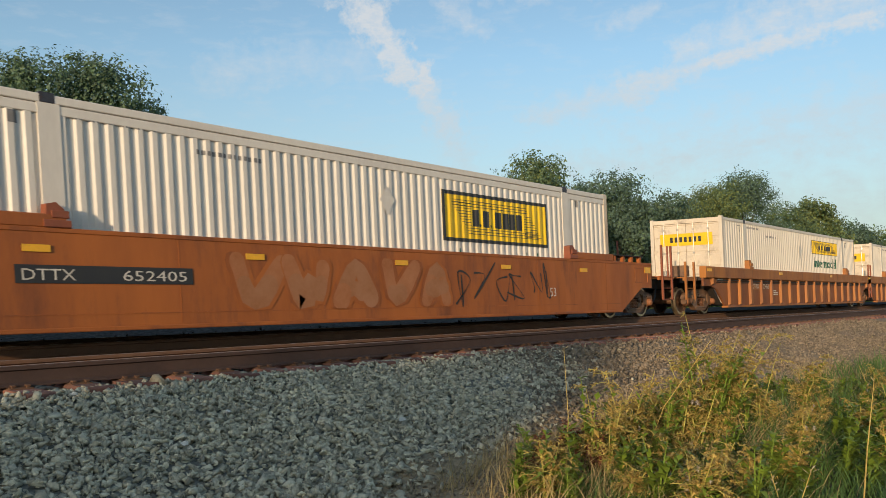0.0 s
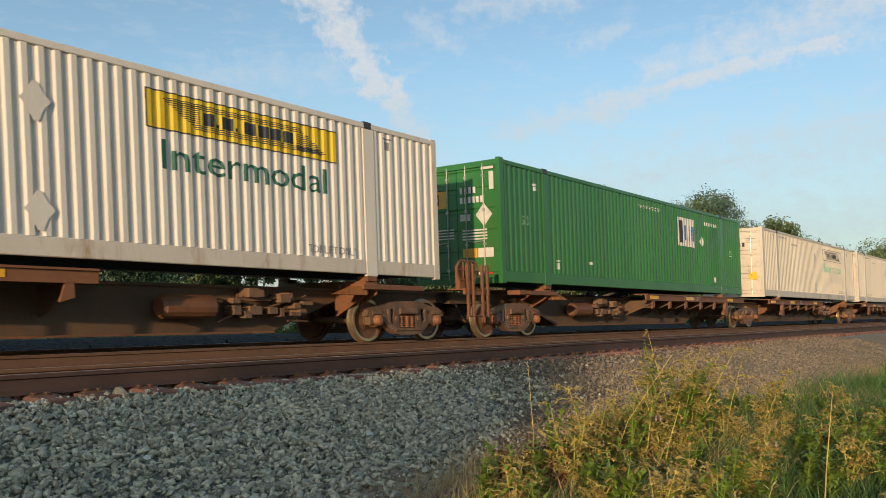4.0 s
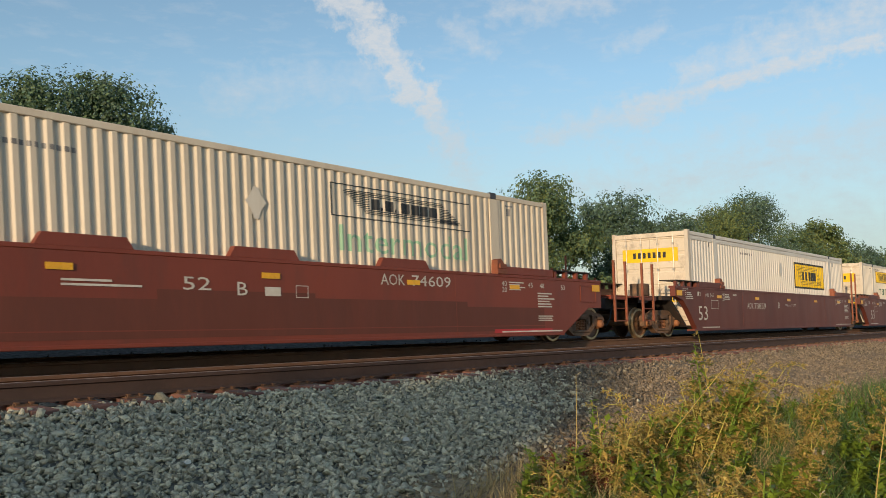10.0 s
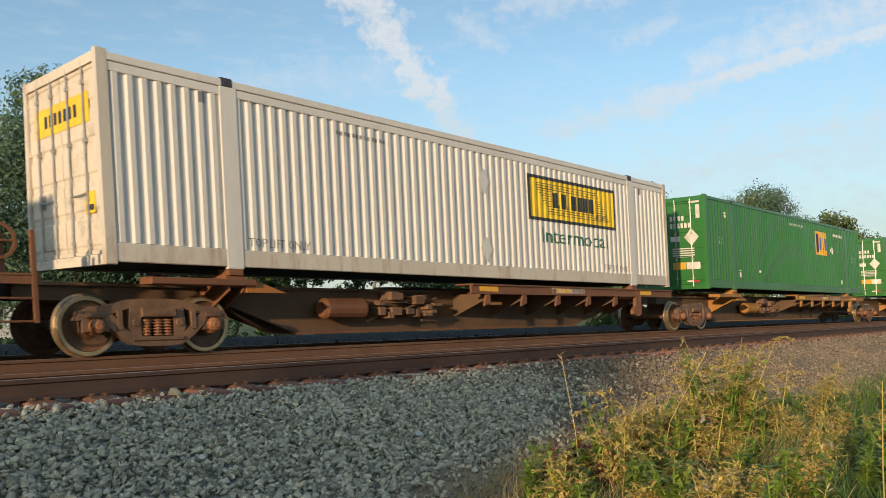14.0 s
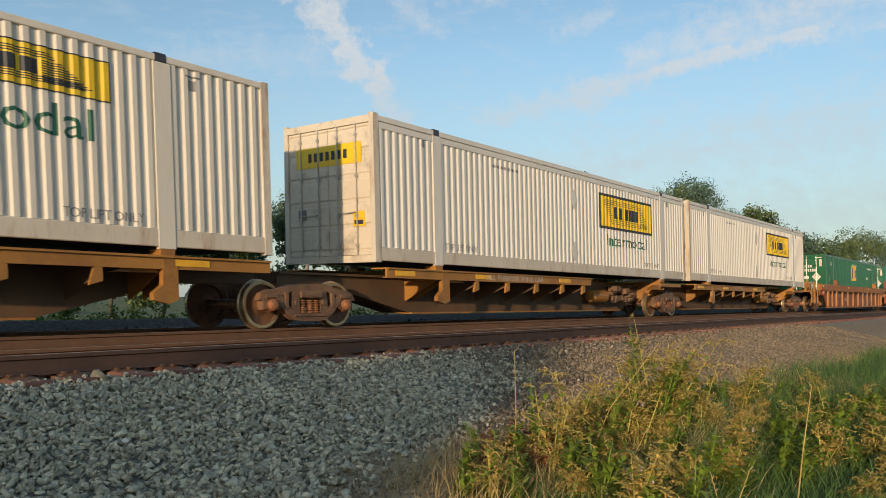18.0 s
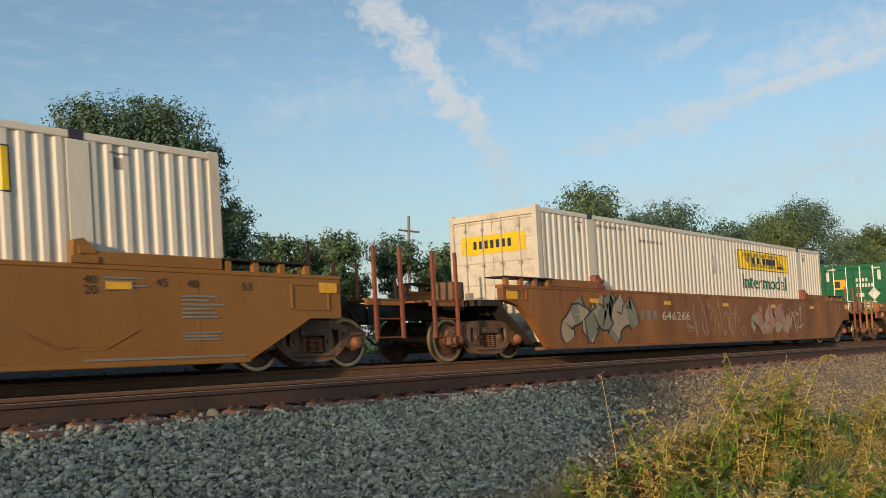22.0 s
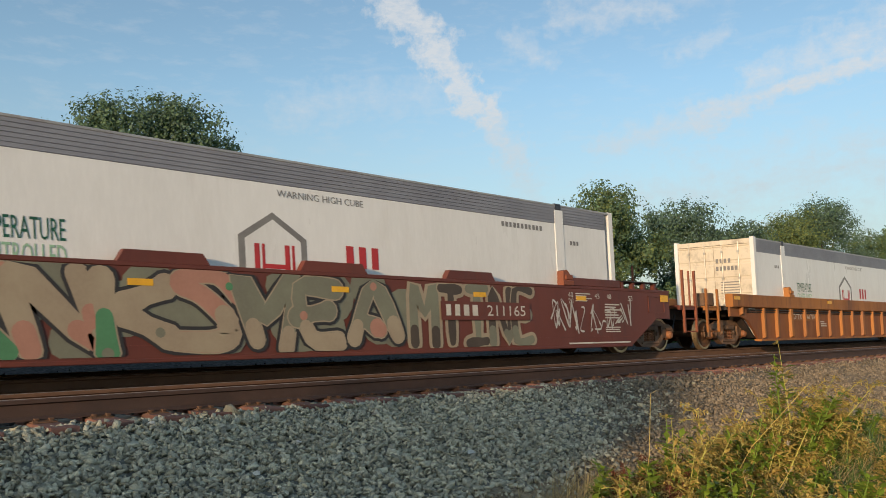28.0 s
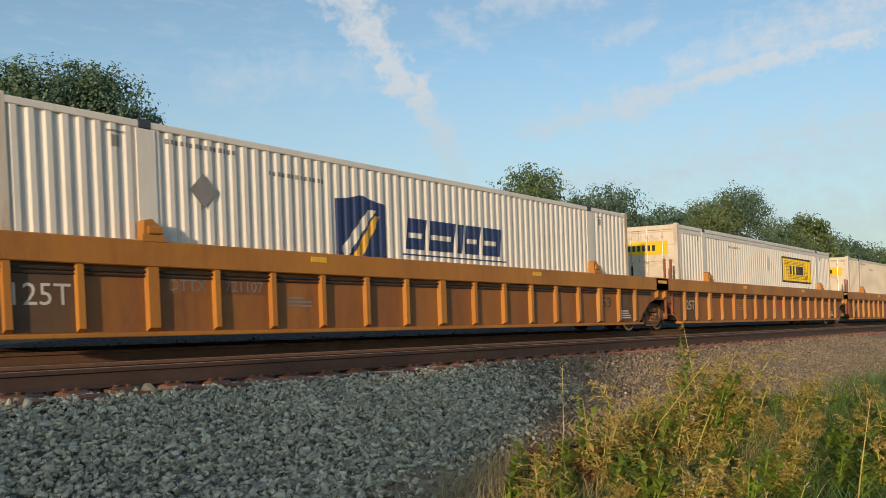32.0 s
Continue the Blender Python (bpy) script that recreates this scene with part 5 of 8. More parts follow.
def end_gear(car, at, sgn, paint, tall):
    """The coupled end of a unit: draft sill, crossover platform, ladders, brake gear, coupler. at: body end, sgn: outward direction."""
    X = lambda a: at + sgn * a
    B = lambda sh, x0, x1, *r: sh.box(*sorted((X(x0), X(x1))), *r)
    sh = Shape()
    B(sh, -0.4, 1.45, -0.33, 0.33, 0.82, 1.12)
    part("draft_sill", sh.mesh("draft_sill", m_dark), car)
    sh = Shape()
    for k in range(5):
        B(sh, 0.62 + 0.16 * k, 0.74 + 0.16 * k, -1.42, 1.42, 1.13, 1.16)
    B(sh, 0.6, 1.45, -1.45, -1.38, 1.05, 1.16)
    B(sh, 0.6, 1.45, 1.38, 1.45, 1.05, 1.16)
    part("crossover_platform", sh.mesh("crossover_platform", paint), car, "grated crossover platform")
    sh = Shape()
    B(sh, 0.0, 0.62, -0.9, 0.9, 1.0, 1.2)
    part("end_deck", sh.mesh("end_deck", m_dark), car)
    sh = Shape()
    B(sh, 1.45, 1.72, -0.12, 0.12, 0.78, 1.0)
    B(sh, 1.66, 1.86, -0.17, 0.12, 0.74, 1.04)
    part("coupler", sh.mesh("coupler", m_dark), car)
    for s in (-1, 1):
        ladder(car, min(X(0.78), X(1.38)), s * 1.45, 0.6, 0.48, 1.12, 2.05 if tall else 1.62, m_ladder if tall or paint in (m_maroon, m_brick) else paint)
    sh = Shape()
    B(sh, 0.1, 0.42, -1.0, -0.55, 1.2, 1.55, 0.02)
    part("brake_reservoir", sh.mesh("brake_reservoir", m_truck), car)
    part("post", Shape().rod((X(0.25), -0.35, 1.2), (X(0.25), -0.35, 2.2), 0.03).mesh("post", m_ladder), car)
    part("post", Shape().rod((X(0.55), 0.5, 1.2), (X(0.55), 0.5, 1.75), 0.03).mesh("post", m_ladder), car)
    sh = Shape()
    pts = [(X(1.1), -0.35, 0.95), (X(1.35), -0.4, 0.55), (X(1.6), -0.42, 0.36), (X(1.86), -0.4, 0.40)]
    sh.path(pts, 0.022, 6)
    part("brake_hose", sh.mesh("brake_hose", m_black), car)


def link_gear(car, at, sgn, paint, ribbed):
    """The joint between two wells that share a truck."""
    X = lambda a: at + sgn * a
    sh = Shape()
    sh.box(*sorted((X(-0.3), X(0.02 if sgn < 0 else 0.35))), -0.45, 0.45, 0.82, 1.1)
    part("link_casting", sh.mesh("link_casting", m_dark), car)
    sh = Shape()
    sh.box(*sorted((X(-0.35), X(-0.05))), -1.1, 1.1, 1.0, 1.25)
    sh.rod((X(-0.2), -0.5, 1.25), (X(-0.2), -0.5, 1.9), 0.03)
    part("end_beam", sh.mesh("end_beam", m_dark), car)
    if sgn < 0:
        return
    if ribbed:
        for s in (-1, 1):
            ladder(car, X(0.02), s * 1.42, 0.42, 0.45, 1.12, 2.1, m_ladder)
        return
    for s in (-1, 1):
        ladder(car, LEN + 0.63, s * 1.47, 0.65, 0.42, 1.5, 2.6 if paint is not m_mustard else 2.2, m_ladder if paint is not m_mustard else paint)
    def deck():
        sh = Shape().box(LEN + 0.2, LEN + 1.7, -1.3, 1.3, 0.92, 1.02)
        sh.box(LEN + 0.2, LEN + 0.5, -1.35, 1.35, 0.7, 1.4)
        for k in range(7):
            sh.box(LEN + 0.55 + 0.16 * k, LEN + 0.65 + 0.16 * k, -1.4, 1.4, 1.3, 1.33)
        return sh.mesh("end_deck", m_dark)
    part("end_deck", shared("linkdeck", deck), car, "dark grated end deck")
    def stand():
        sh = Shape().box(LEN + 0.55, LEN + 0.72, -0.95, -0.7, 1.3, 2.15).box(LEN + 0.95, LEN + 1.2, -0.6, -0.3, 1.3, 2.5).rod((LEN + 0.4, -1.1, 1.3), (LEN + 0.4, -1.1, 2.0), 0.035)
        sh.path([(LEN + 1.2, -1.2, 1.25), (LEN + 1.5, -1.25, 0.95), (LEN + 1.9, -1.2, 0.9), (LEN + 2.2, -1.1, 1.1)], 0.02)
        return sh.mesh("brake_stand", m_ladder)
    part("brake_stand", shared("linkstand", stand), car, "upright brake stand and hoses")


# -- well cars --
WALL = 1.5


def graffiti(seed, x0, x1, z0, z1, fills, line, back=None, n=5, base=-WALL, style="fat"):
    """Spray paint with no readable writing: interlocked bent bands with an outline on an uneven cloud, or thin loops."""
    rng = random.Random(seed)
    d = Decal(base)
    mats = list(fills) + [line] + ([back] if back else [])
    li = len(fills)
    clamp = lambda z: min(max(z, z0 - 0.02), z1 + 0.02)
    def band(pts, ws, lift, slot):
        d.sh.slot = slot
        ol, orr = [], []
        for i, (px, pz) in enumerate(pts):
            a, b = pts[max(0, i - 1)], pts[min(len(pts) - 1, i + 1)]
            dx, dz = b[0] - a[0], b[1] - a[1]
            l = math.hypot(dx, dz) or 1
            ol.append((px - dz / l * ws[i], pz + dx / l * ws[i]))
            orr.append((px + dz / l * ws[i], pz - dx / l * ws[i]))
        for i in range(len(pts) - 1):
            d.sh.face([(q[0], base - lift, clamp(q[1])) for q in (ol[i], orr[i], orr[i + 1], ol[i + 1])])
    def curve(pts, m=5):
        out = []
        for i in range(len(pts) - 1):
            p0, p1, p2, p3 = pts[max(0, i - 1)], pts[i], pts[i + 1], pts[min(len(pts) - 1, i + 2)]
            for k in range(m):
                t = k / m
                out.append(tuple(0.5 * (2 * p1[c] + (p2[c] - p0[c]) * t + (2 * p0[c] - 5 * p1[c] + 4 * p2[c] - p3[c]) * t * t + (3 * p1[c] - p0[c] - 3 * p2[c] + p3[c]) * t ** 3) for c in (0, 1)))
        return out + [pts[-1]]
    w, h = (x1 - x0) / n, z1 - z0
    if style == "thin":
        for k in range(n * 2):
            cx, cz = x0 + (k + 0.5) * w / 2, z0 + h * rng.uniform(0.35, 0.65)
            pts = [(cx + rng.uniform(-0.4, 0.4) * w, cz + rng.choice((-1, 1)) * rng.uniform(0.1, 0.42) * h) for _ in range(5)]
            pts = curve(pts)
            band(pts, [0.014 + 0.008 * math.sin(i * 0.7) for i in range(len(pts))], 0.006 + 0.0002 * k, rng.randrange(len(fills)))
        return d.mesh("graffiti", *mats)
    if back:
        for k in range(int((x1 - x0) / 0.2)):
            cx, cz, r = rng.uniform(x0, x1), rng.uniform(z0 + 0.2, z1 - 0.2), rng.uniform(0.3, 0.48)
            d.sh.slot = len(mats) - 1
            d.sh.face([(cx + r * math.cos(t) * rng.uniform(0.8, 1.2), base - 0.003 - 0.00004 * k, min(max(cz + r * math.sin(t) * rng.uniform(0.8, 1.15), z0), z1)) for t in [-q * math.pi / 7 for q in range(14)]])
    lift = 0.006
    for k in range(n * 2):
        cx = x0 + (k + 0.5) * w / 2
        top, low = z0 + h * rng.uniform(0.8, 0.95), z0 + h * rng.uniform(0.05, 0.2)
        if k % 2:
            pts = [(cx - 0.45 * w, rng.uniform(low, top)), (cx + rng.uniform(-0.25, 0.1) * w, z0 + h * rng.uniform(0.4, 0.65)), (cx + rng.uniform(-0.1, 0.3) * w, rng.choice((top, low))), (cx + rng.uniform(0.35, 0.6) * w, z0 + h * rng.uniform(0.3, 0.7))]
        else:
            bend = rng.uniform(-0.3, 0.3) * w
            pts = [(cx - 0.25 * w - bend * 0.4, low), (cx - 0.05 * w + bend, z0 + h * 0.36), (cx + 0.05 * w - bend, z0 + h * 0.66), (cx + 0.3 * w + bend * 0.5, top)]
        pts = curve(pts, 2 if k % 3 else 4)
        ww = 0.2 * min(w, 1.2)
        m = len(pts) - 1
        ws = [ww * (0.75 + 0.55 * abs(math.sin(2.2 * i / m * math.pi + seed + k))) for i in range(m + 1)]
        fill = rng.randrange(li)
        band(pts, [q + 0.045 for q in ws], lift, li)
        band(pts, ws, lift + 0.0007, fill)
        # a second colour faded over one end, and a thin light edge
        cut = rng.randrange(2, m - 1)
        if rng.random() < 0.5:
            band(pts[:cut], [q * 0.97 for q in ws[:cut]], lift + 0.0011, (fill + 1) % li)
        else:
            band(pts[cut:], [q * 0.97 for q in ws[cut:]], lift + 0.0011, (fill + 1) % li)
        if style == "fat" and k % 2:
            band(pts, [0.012] * len(pts), lift + 0.0014, (fill + 2) % li)
        lift += 0.0016 / max(1, n / 6)
    return d.mesh("graffiti", *mats)


GLYPH = {"K": "0006 4613 1340", "E": "46060040 0333", "R": "00063645443303 2340", "B": "00063645443303 3342413000", "F": "000646 0333", "U": "060110304146", "G": "45361605011030414323", "C": "4536160501103041",
         "O": "160501103041453616", "N": "00064046", "T": "0646 2620", "I": "0646 2620 0040", "S": "4536160514334241301001", "V": "062046", "W": "0610233046", "A": "002640 1232", "M": "0006234640", "X": "0046 0640", "J": "1646 36311001"}


def sprayed_word(forms, x0, x1, z0, z1, fills, line, seed, edge=None, back=None, base=-WALL, weight=0.15, gap=0.0, wild=0.12):
    """Fat sprayed forms: a cloud behind, a dark outline, fills in two or three colours, a thin light edge."""
    rng = random.Random(seed)
    d = Decal(base)
    mats = list(fills) + [line] + ([edge] if edge else []) + ([back] if back else [])
    nf = len(fills)
    keep = lambda z: min(max(z, z0), z1)
    def disc(cx, cz, r, lift, slot, n=12):
        d.sh.slot = slot
        d.sh.face([(cx + r * math.cos(2 * math.pi * k / n), base - lift, keep(cz + r * math.sin(2 * math.pi * k / n))) for k in range(n)])
    def band(pts, ws, lift, slot):
        d.sh.slot = slot
        le, ri = [], []
        for i, (px, pz) in enumerate(pts):
            a, b = pts[max(0, i - 1)], pts[min(len(pts) - 1, i + 1)]
            dx, dz = b[0] - a[0], b[1] - a[1]
            l = math.hypot(dx, dz) or 1
            le.append((px - dz / l * ws[i], pz + dx / l * ws[i]))
            ri.append((px + dz / l * ws[i], pz - dx / l * ws[i]))
        for i in range(len(pts) - 1):
            d.sh.face([(q[0], base - lift - 0.00003 * (i % 4), keep(q[1])) for q in (le[i], ri[i], ri[i + 1], le[i + 1])])
        for i in (0, len(pts) - 1):
            disc(*pts[i], ws[i], lift + (0.00013 if i else 0.00016), slot)
    def bend(pts, m=4):
        out = []
        for i in range(len(pts) - 1):
            p0, p1, p2, p3 = pts[max(0, i - 1)], pts[i], pts[i + 1], pts[min(len(pts) - 1, i + 2)]
            for k in range(m):
                t = k / m
                out.append(tuple(0.5 * (2 * p1[c] + (p2[c] - p0[c]) * t + (2 * p0[c] - 5 * p1[c] + 4 * p2[c] - p3[c]) * t * t + (3 * p1[c] - p0[c] - 3 * p2[c] + p3[c]) * t ** 3) for c in (0, 1)))
        return out + [pts[-1]]
    h, w = z1 - z0, (x1 - x0) / len(forms)
    if back:
        for k in range(int((x1 - x0) / 0.16)):
            disc(x0 - 0.3 + (x1 - x0 + 0.6) * rng.random(), z0 + h * rng.uniform(0.1, 0.9), rng.uniform(0.18, 0.42), 0.002 + 0.00002 * k, len(mats) - 1, 14)
    lift = 0.004
    for n, ch in enumerate(forms):
        fill = rng.randrange(nf)
        strokes = []
        for code in GLYPH[ch].split():
            pts = [(int(code[i]) / 4, int(code[i + 1]) / 6) for i in range(0, len(code), 2)]
            inner = weight / w
            pts = [(x0 + n * w + w * (gap + inner + (1 - 2 * gap - 2 * inner) * u) + rng.uniform(-wild, wild) * w, z0 + weight + (h - 2 * weight) * v + rng.uniform(-wild, wild) * h * 0.6) for u, v in pts]
            pts = bend(pts)
            m = len(pts) - 1
            strokes.append((pts, [weight * (0.8 + 0.35 * math.sin(math.pi * i / m + seed + n) ** 2) for i in range(m + 1)]))
        for step, (grow, slot) in enumerate(((0.07, nf), (0.022, nf + 1 if edge else nf), (0.0, fill))):
            for k, (pts, ws) in enumerate(strokes):
                band(pts, [q + grow for q in ws], lift + 0.0009 * step + 0.0002 * k, slot)
        # a second colour runs up from the feet
        for k, (pts, ws) in enumerate(strokes):
            cut = z0 + h * rng.uniform(0.25, 0.55)
            run = []
            for p, q in list(zip(pts, ws)) + [((0, 9), 0)]:
                if p[1] < cut:
                    run.append((p, q))
                elif len(run) > 1:
                    band([r[0] for r in run], [r[1] * 0.98 for r in run], lift + 0.0028 + 0.0002 * k, (fill + 1 + k) % nf)
                    run = []
                else:
                    run = []
            if nf > 2 and rng.random() < 0.7:
                i = rng.randrange(len(pts))
                disc(*pts[i], ws[i] * 0.5, lift + 0.0036, (fill + 2) % nf)
        lift += 0.0011
    return d.mesh("graffiti", *mats)


def well_wall(ribbed, side, cut):
    """cut: the front end stops short, before the joint's ladder."""
    y0, y1 = sorted((side * (WALL - (0.09 if ribbed else 0.0)), side * (WALL - 0.16)))
    if ribbed:
        poly = [(-0.30, 0.24), (LEN + 0.30, 0.24), (LEN + 0.55, 0.50), (LEN + 0.95, 0.80), (LEN + 1.35, 0.90), (LEN + 1.95, 0.90), (LEN + 1.95, 1.45), (-1.95, 1.45), (-1.95, 0.90), (-1.35, 0.90), (-0.95, 0.80), (-0.55, 0.50)]
    else:
        ahead = [(LEN - 0.05, 0.22), (LEN + 0.18, 0.40), (LEN + 0.18, 1.45)] if cut else [(LEN + 0.25, 0.22), (LEN + 1.35, 0.82), (LEN + 1.95, 0.82), (LEN + 1.95, 1.45)]
        behind = [(-1.45, 1.45), (-1.45, 1.2), (-0.95, 1.08), (-0.65, 0.85)]
        poly = [(-0.05, 0.22)] + ahead + behind
    return Shape().prism_y(poly, y0, y1)


DENSE = [-1.35, 0.0, 0.9] + [1.92 + 1.027 * k for k in range(13)] + [15.25, 16.15, 17.5]
RIBS = [-1.35, -0.27, 0.76, 1.9, 3.42, 4.95, 6.55, 8.2, 9.65, 11.19, 12.73, 14.3, 15.5, 16.4, 17.5]


def make_well(style, x, rear, front, marks):
    """style: maroon, brick, mustard (smooth walls); orange, golden, rust, plain_orange ... marks: a function that paints this car's signs."""
    ribbed, paint, label = {
        "maroon": (False, m_maroon, "maroon articulated well car with smooth walls and white stencils"),
        "brick": (False, m_brick, "brick-red articulated well car with smooth walls and white stencils"),
        "mustard": (False, m_mustard, "clean mustard-yellow articulated well car with smooth walls"),
        "rustorange": (False, m_oldrust, "weathered orange well car with smooth rusty walls"),
        "rustbrown": (False, m_rustbrown, "rust-brown well car with spray-painted smooth walls"),
        "sprayed": (False, m_maroon, "dark red articulated well car covered with spray paint"),
        "orange": (True, m_orange, "rusty orange well car with upright wall ribs"),
        "orange_dense": (True, m_orange, "rusty orange well car with close upright wall ribs"),
        "golden_rust": (True, m_golden, "rusty golden well car with close upright wall ribs"),
        "golden": (True, m_golden, "golden-yellow well car with upright wall ribs")}[style]
    dense = style in ("golden", "golden_rust", "orange_dense")
    car = thing("well_car", label, "well car", "well cars of the train", (x, TRACK, 0))
    P = lambda name, key, make, m, lab="": part(name, shared((name, ribbed, key, m.name), lambda: make().mesh(name, m)), car, lab)
    for s in (-1, 1):
        cut = not ribbed and not front
        e0, e1 = (-1.98, LEN + 1.98) if ribbed else (-1.46, LEN + (0.2 if cut else 1.96))
        # panels between the ribs take a darker tone than ribs and chord
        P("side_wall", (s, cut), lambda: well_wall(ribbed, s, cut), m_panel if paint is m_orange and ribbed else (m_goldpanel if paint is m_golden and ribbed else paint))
        if ribbed:
            P("top_chord", s, lambda: Shape().box(-1.98, LEN + 1.98, *sorted((s * (WALL + 0.02), s * (WALL - 0.2))), 1.16, 1.52, 0.015), paint)
            P("bottom_flange", s, lambda: Shape().box(-0.34, LEN + 0.34, *sorted((s * (WALL + 0.02), s * (WALL - 0.2))), 0.20, 0.26, 0.01), paint)
            P("pipe", s, lambda: Shape().rod((-1.0, s * (WALL - 0.06), 1.09), (LEN + 1.0, s * (WALL - 0.06), 1.09), 0.022, 6).rod((-1.0, s * (WALL - 0.07), 1.03), (LEN + 1.0, s * (WALL - 0.07), 1.03), 0.016, 6), m_dark, "long pipes below the chord")
            for k, rx in enumerate(DENSE if dense else RIBS):
                wide = (0.1 if k in (3, 9, 15) else 0.055) if dense else (0.17 if k in (1, 3, 7, 11) else 0.065)
                def rib():
                    sh = Shape()
                    o, i = s * WALL, s * (WALL - 0.1)
                    z0 = 0.26 if -0.3 < rx < LEN + 0.3 else 0.92
                    sh.solid([(-wide, i, z0), (wide, i, z0), (wide * 0.8, o, z0 + 0.06), (-wide * 0.8, o, z0 + 0.06), (-wide, i, 1.17), (wide, i, 1.17), (wide * 0.8, o, 1.17), (-wide * 0.8, o, 1.17)],
                             [(0, 1, 2, 3)[::-1], (4, 5, 6, 7), (0, 1, 5, 4), (1, 2, 6, 5), (2, 3, 7, 6), (3, 0, 4, 7)])
                    return sh
                ob = part("rib", shared(("rib", s, wide, -0.3 < rx < LEN + 0.3, paint.name), lambda: rib().mesh("rib", paint)), car)
                ob.location = (rx, 0, 0)
        else:
            P("top_chord", (s, cut), lambda: Shape().box(e0, e1, *sorted((s * (WALL + 0.012), s * (WALL - 0.2))), 1.435, 1.50, 0.01), paint)
            P("bottom_flange", s, lambda: Shape().box(-0.24, LEN + 0.24, *sorted((s * (WALL + 0.01), s * (WALL - 0.25))), 0.18, 0.24, 0.01), paint)
            P("seam", s, lambda: Shape().box(-0.2, LEN + 0.2, *sorted((s * (WALL + 0.006), s * (WALL - 0.05))), 0.40, 0.415), paint)
            for k, (a, b) in enumerate(((0.15, 2.05), (LEN - 2.05, LEN + (0.15 if cut else -0.15)))):
                P("raised_chord", (s, k, cut), lambda: Shape().box(a, b, *sorted((s * (WALL + 0.008), s * (WALL - 0.22))), 1.50, 1.67, 0.012), paint)
            for k, (a, b) in enumerate(((-1.42, 0.15),) if cut else ((-1.42, 0.15), (LEN - 0.15, LEN + 1.42))):
                P("deck_plate", (s, k), lambda: Shape().box(a, b, *sorted((s * (WALL + 0.03), s * (WALL - 0.5))), 1.645, 1.675, 0.008), m_dark, "dark walkway plate on posts")
                for j in range(4):
                    q = a + 0.06 + (b - a - 0.2) * j / 3
                    P("deck_post", (s, k, j), lambda: Shape().box(q, q + 0.09, *sorted((s * (WALL + 0.004), s * (WALL - 0.09))), 1.5, 1.645), paint)
            for k, (a, b) in enumerate(((-1.30, -0.72),) if cut else ((-1.30, -0.72), (LEN + 1.0, LEN + 1.72))):
                def frame_panel():
                    sh = Shape()
                    y0, y1 = sorted((s * (WALL + 0.016), s * (WALL - 0.02)))
                    z0, z1 = (1.20, 1.42) if k == 0 else (0.95, 1.36)
                    for q in ((a, b, z0, z0 + 0.03), (a, b, z1 - 0.03, z1), (a, a + 0.03, z0, z1), (b - 0.03, b, z0, z1)):
                        sh.box(q[0], q[1], y0, y1, q[2], q[3])
                    return sh
                P("stiffener_frame", (s, k), frame_panel, paint)
            for k, q in enumerate((0.55, 3.6, LEN - 3.6, LEN - 0.55)):
                P("weld_rib", (s, k), lambda: Shape().box(q - 0.006, q + 0.006, *sorted((s * (WALL + 0.005), s * (WALL - 0.02))), 0.26, 1.43), paint)
        for k, gx in enumerate((1.92, LEN - 2.08)):
            g = P("container_guide", s, lambda: Shape().prism_y([(-0.12, 1.5), (0.14, 1.5), (0.12, 1.74), (0.02, 1.83), (-0.10, 1.80)], *sorted((s * (WALL - 0.02), s * (HALF + 0.02)))).box(-0.16, 0.18, *sorted((s * (WALL + 0.03), s * (WALL - 0.06))), 1.5, 1.6, 0.012).box(-0.05, 0.16, *sorted((s * (WALL + 0.02), s * (WALL - 0.06))), 1.62, 1.72, 0.012), paint if ribbed or paint is m_mustard else m_ladder, "container corner guide")
            g.location = (gx, 0, 0)
        for k, rx in enumerate((-1.72 if ribbed else -1.2, 1.65, 4.89, 8.12, 11.34, 14.5, LEN + 1.7)):
            if ribbed and k not in (0, 2, 4, 6):
                continue
            if cut and k == 6:
                rx = LEN + 0.0
            zz = 1.36 if ribbed else (1.19 if 0 < k < 6 else 1.22)
            r = P("reflector", (k in (0, 6), ribbed), lambda: Shape().box(-0.17, 0.17, -0.004, 0.004, 0, 0.09 if k not in (0, 6) or ribbed else 0.16), m_refl, "yellow reflector strip")
            r.location = (rx, s * (WALL + (0.026 if ribbed else 0.016)), zz)
    P("well_floor", 0, lambda: Shape().box(-0.1, LEN + 0.1, -1.2, 1.2, 0.26, 0.33), m_dark)
    for k, (bx, sg) in enumerate(((-0.3, -1), (LEN + 0.3, 1))):
        P("bulkhead", k, lambda: Shape().prism_y([(bx, 0.3), (bx + sg * 0.08, 0.3), (bx + sg * 1.1, 1.1), (bx + sg * 1.0, 1.1)][::sg], -1.3, 1.3).box(*sorted((bx + sg * 0.95, bx + sg * 1.6)), -1.3, 1.3, 1.08, 1.2), m_dark)
    if rear:
        end_gear(car, -1.95, -1, paint, not ribbed)
    else:
        link_gear(car, -1.95, -1, paint, ribbed)
    if front:
        end_gear(car, LEN + 1.95, 1, paint, not ribbed)
        make_truck(car, LEN + 1.66)
    else:
        link_gear(car, LEN + 1.95, 1, paint, ribbed)
    make_truck(car, -1.5)
    if marks:
        marks(car, paint)
    MOVING.append((car, x, 0))
    return car


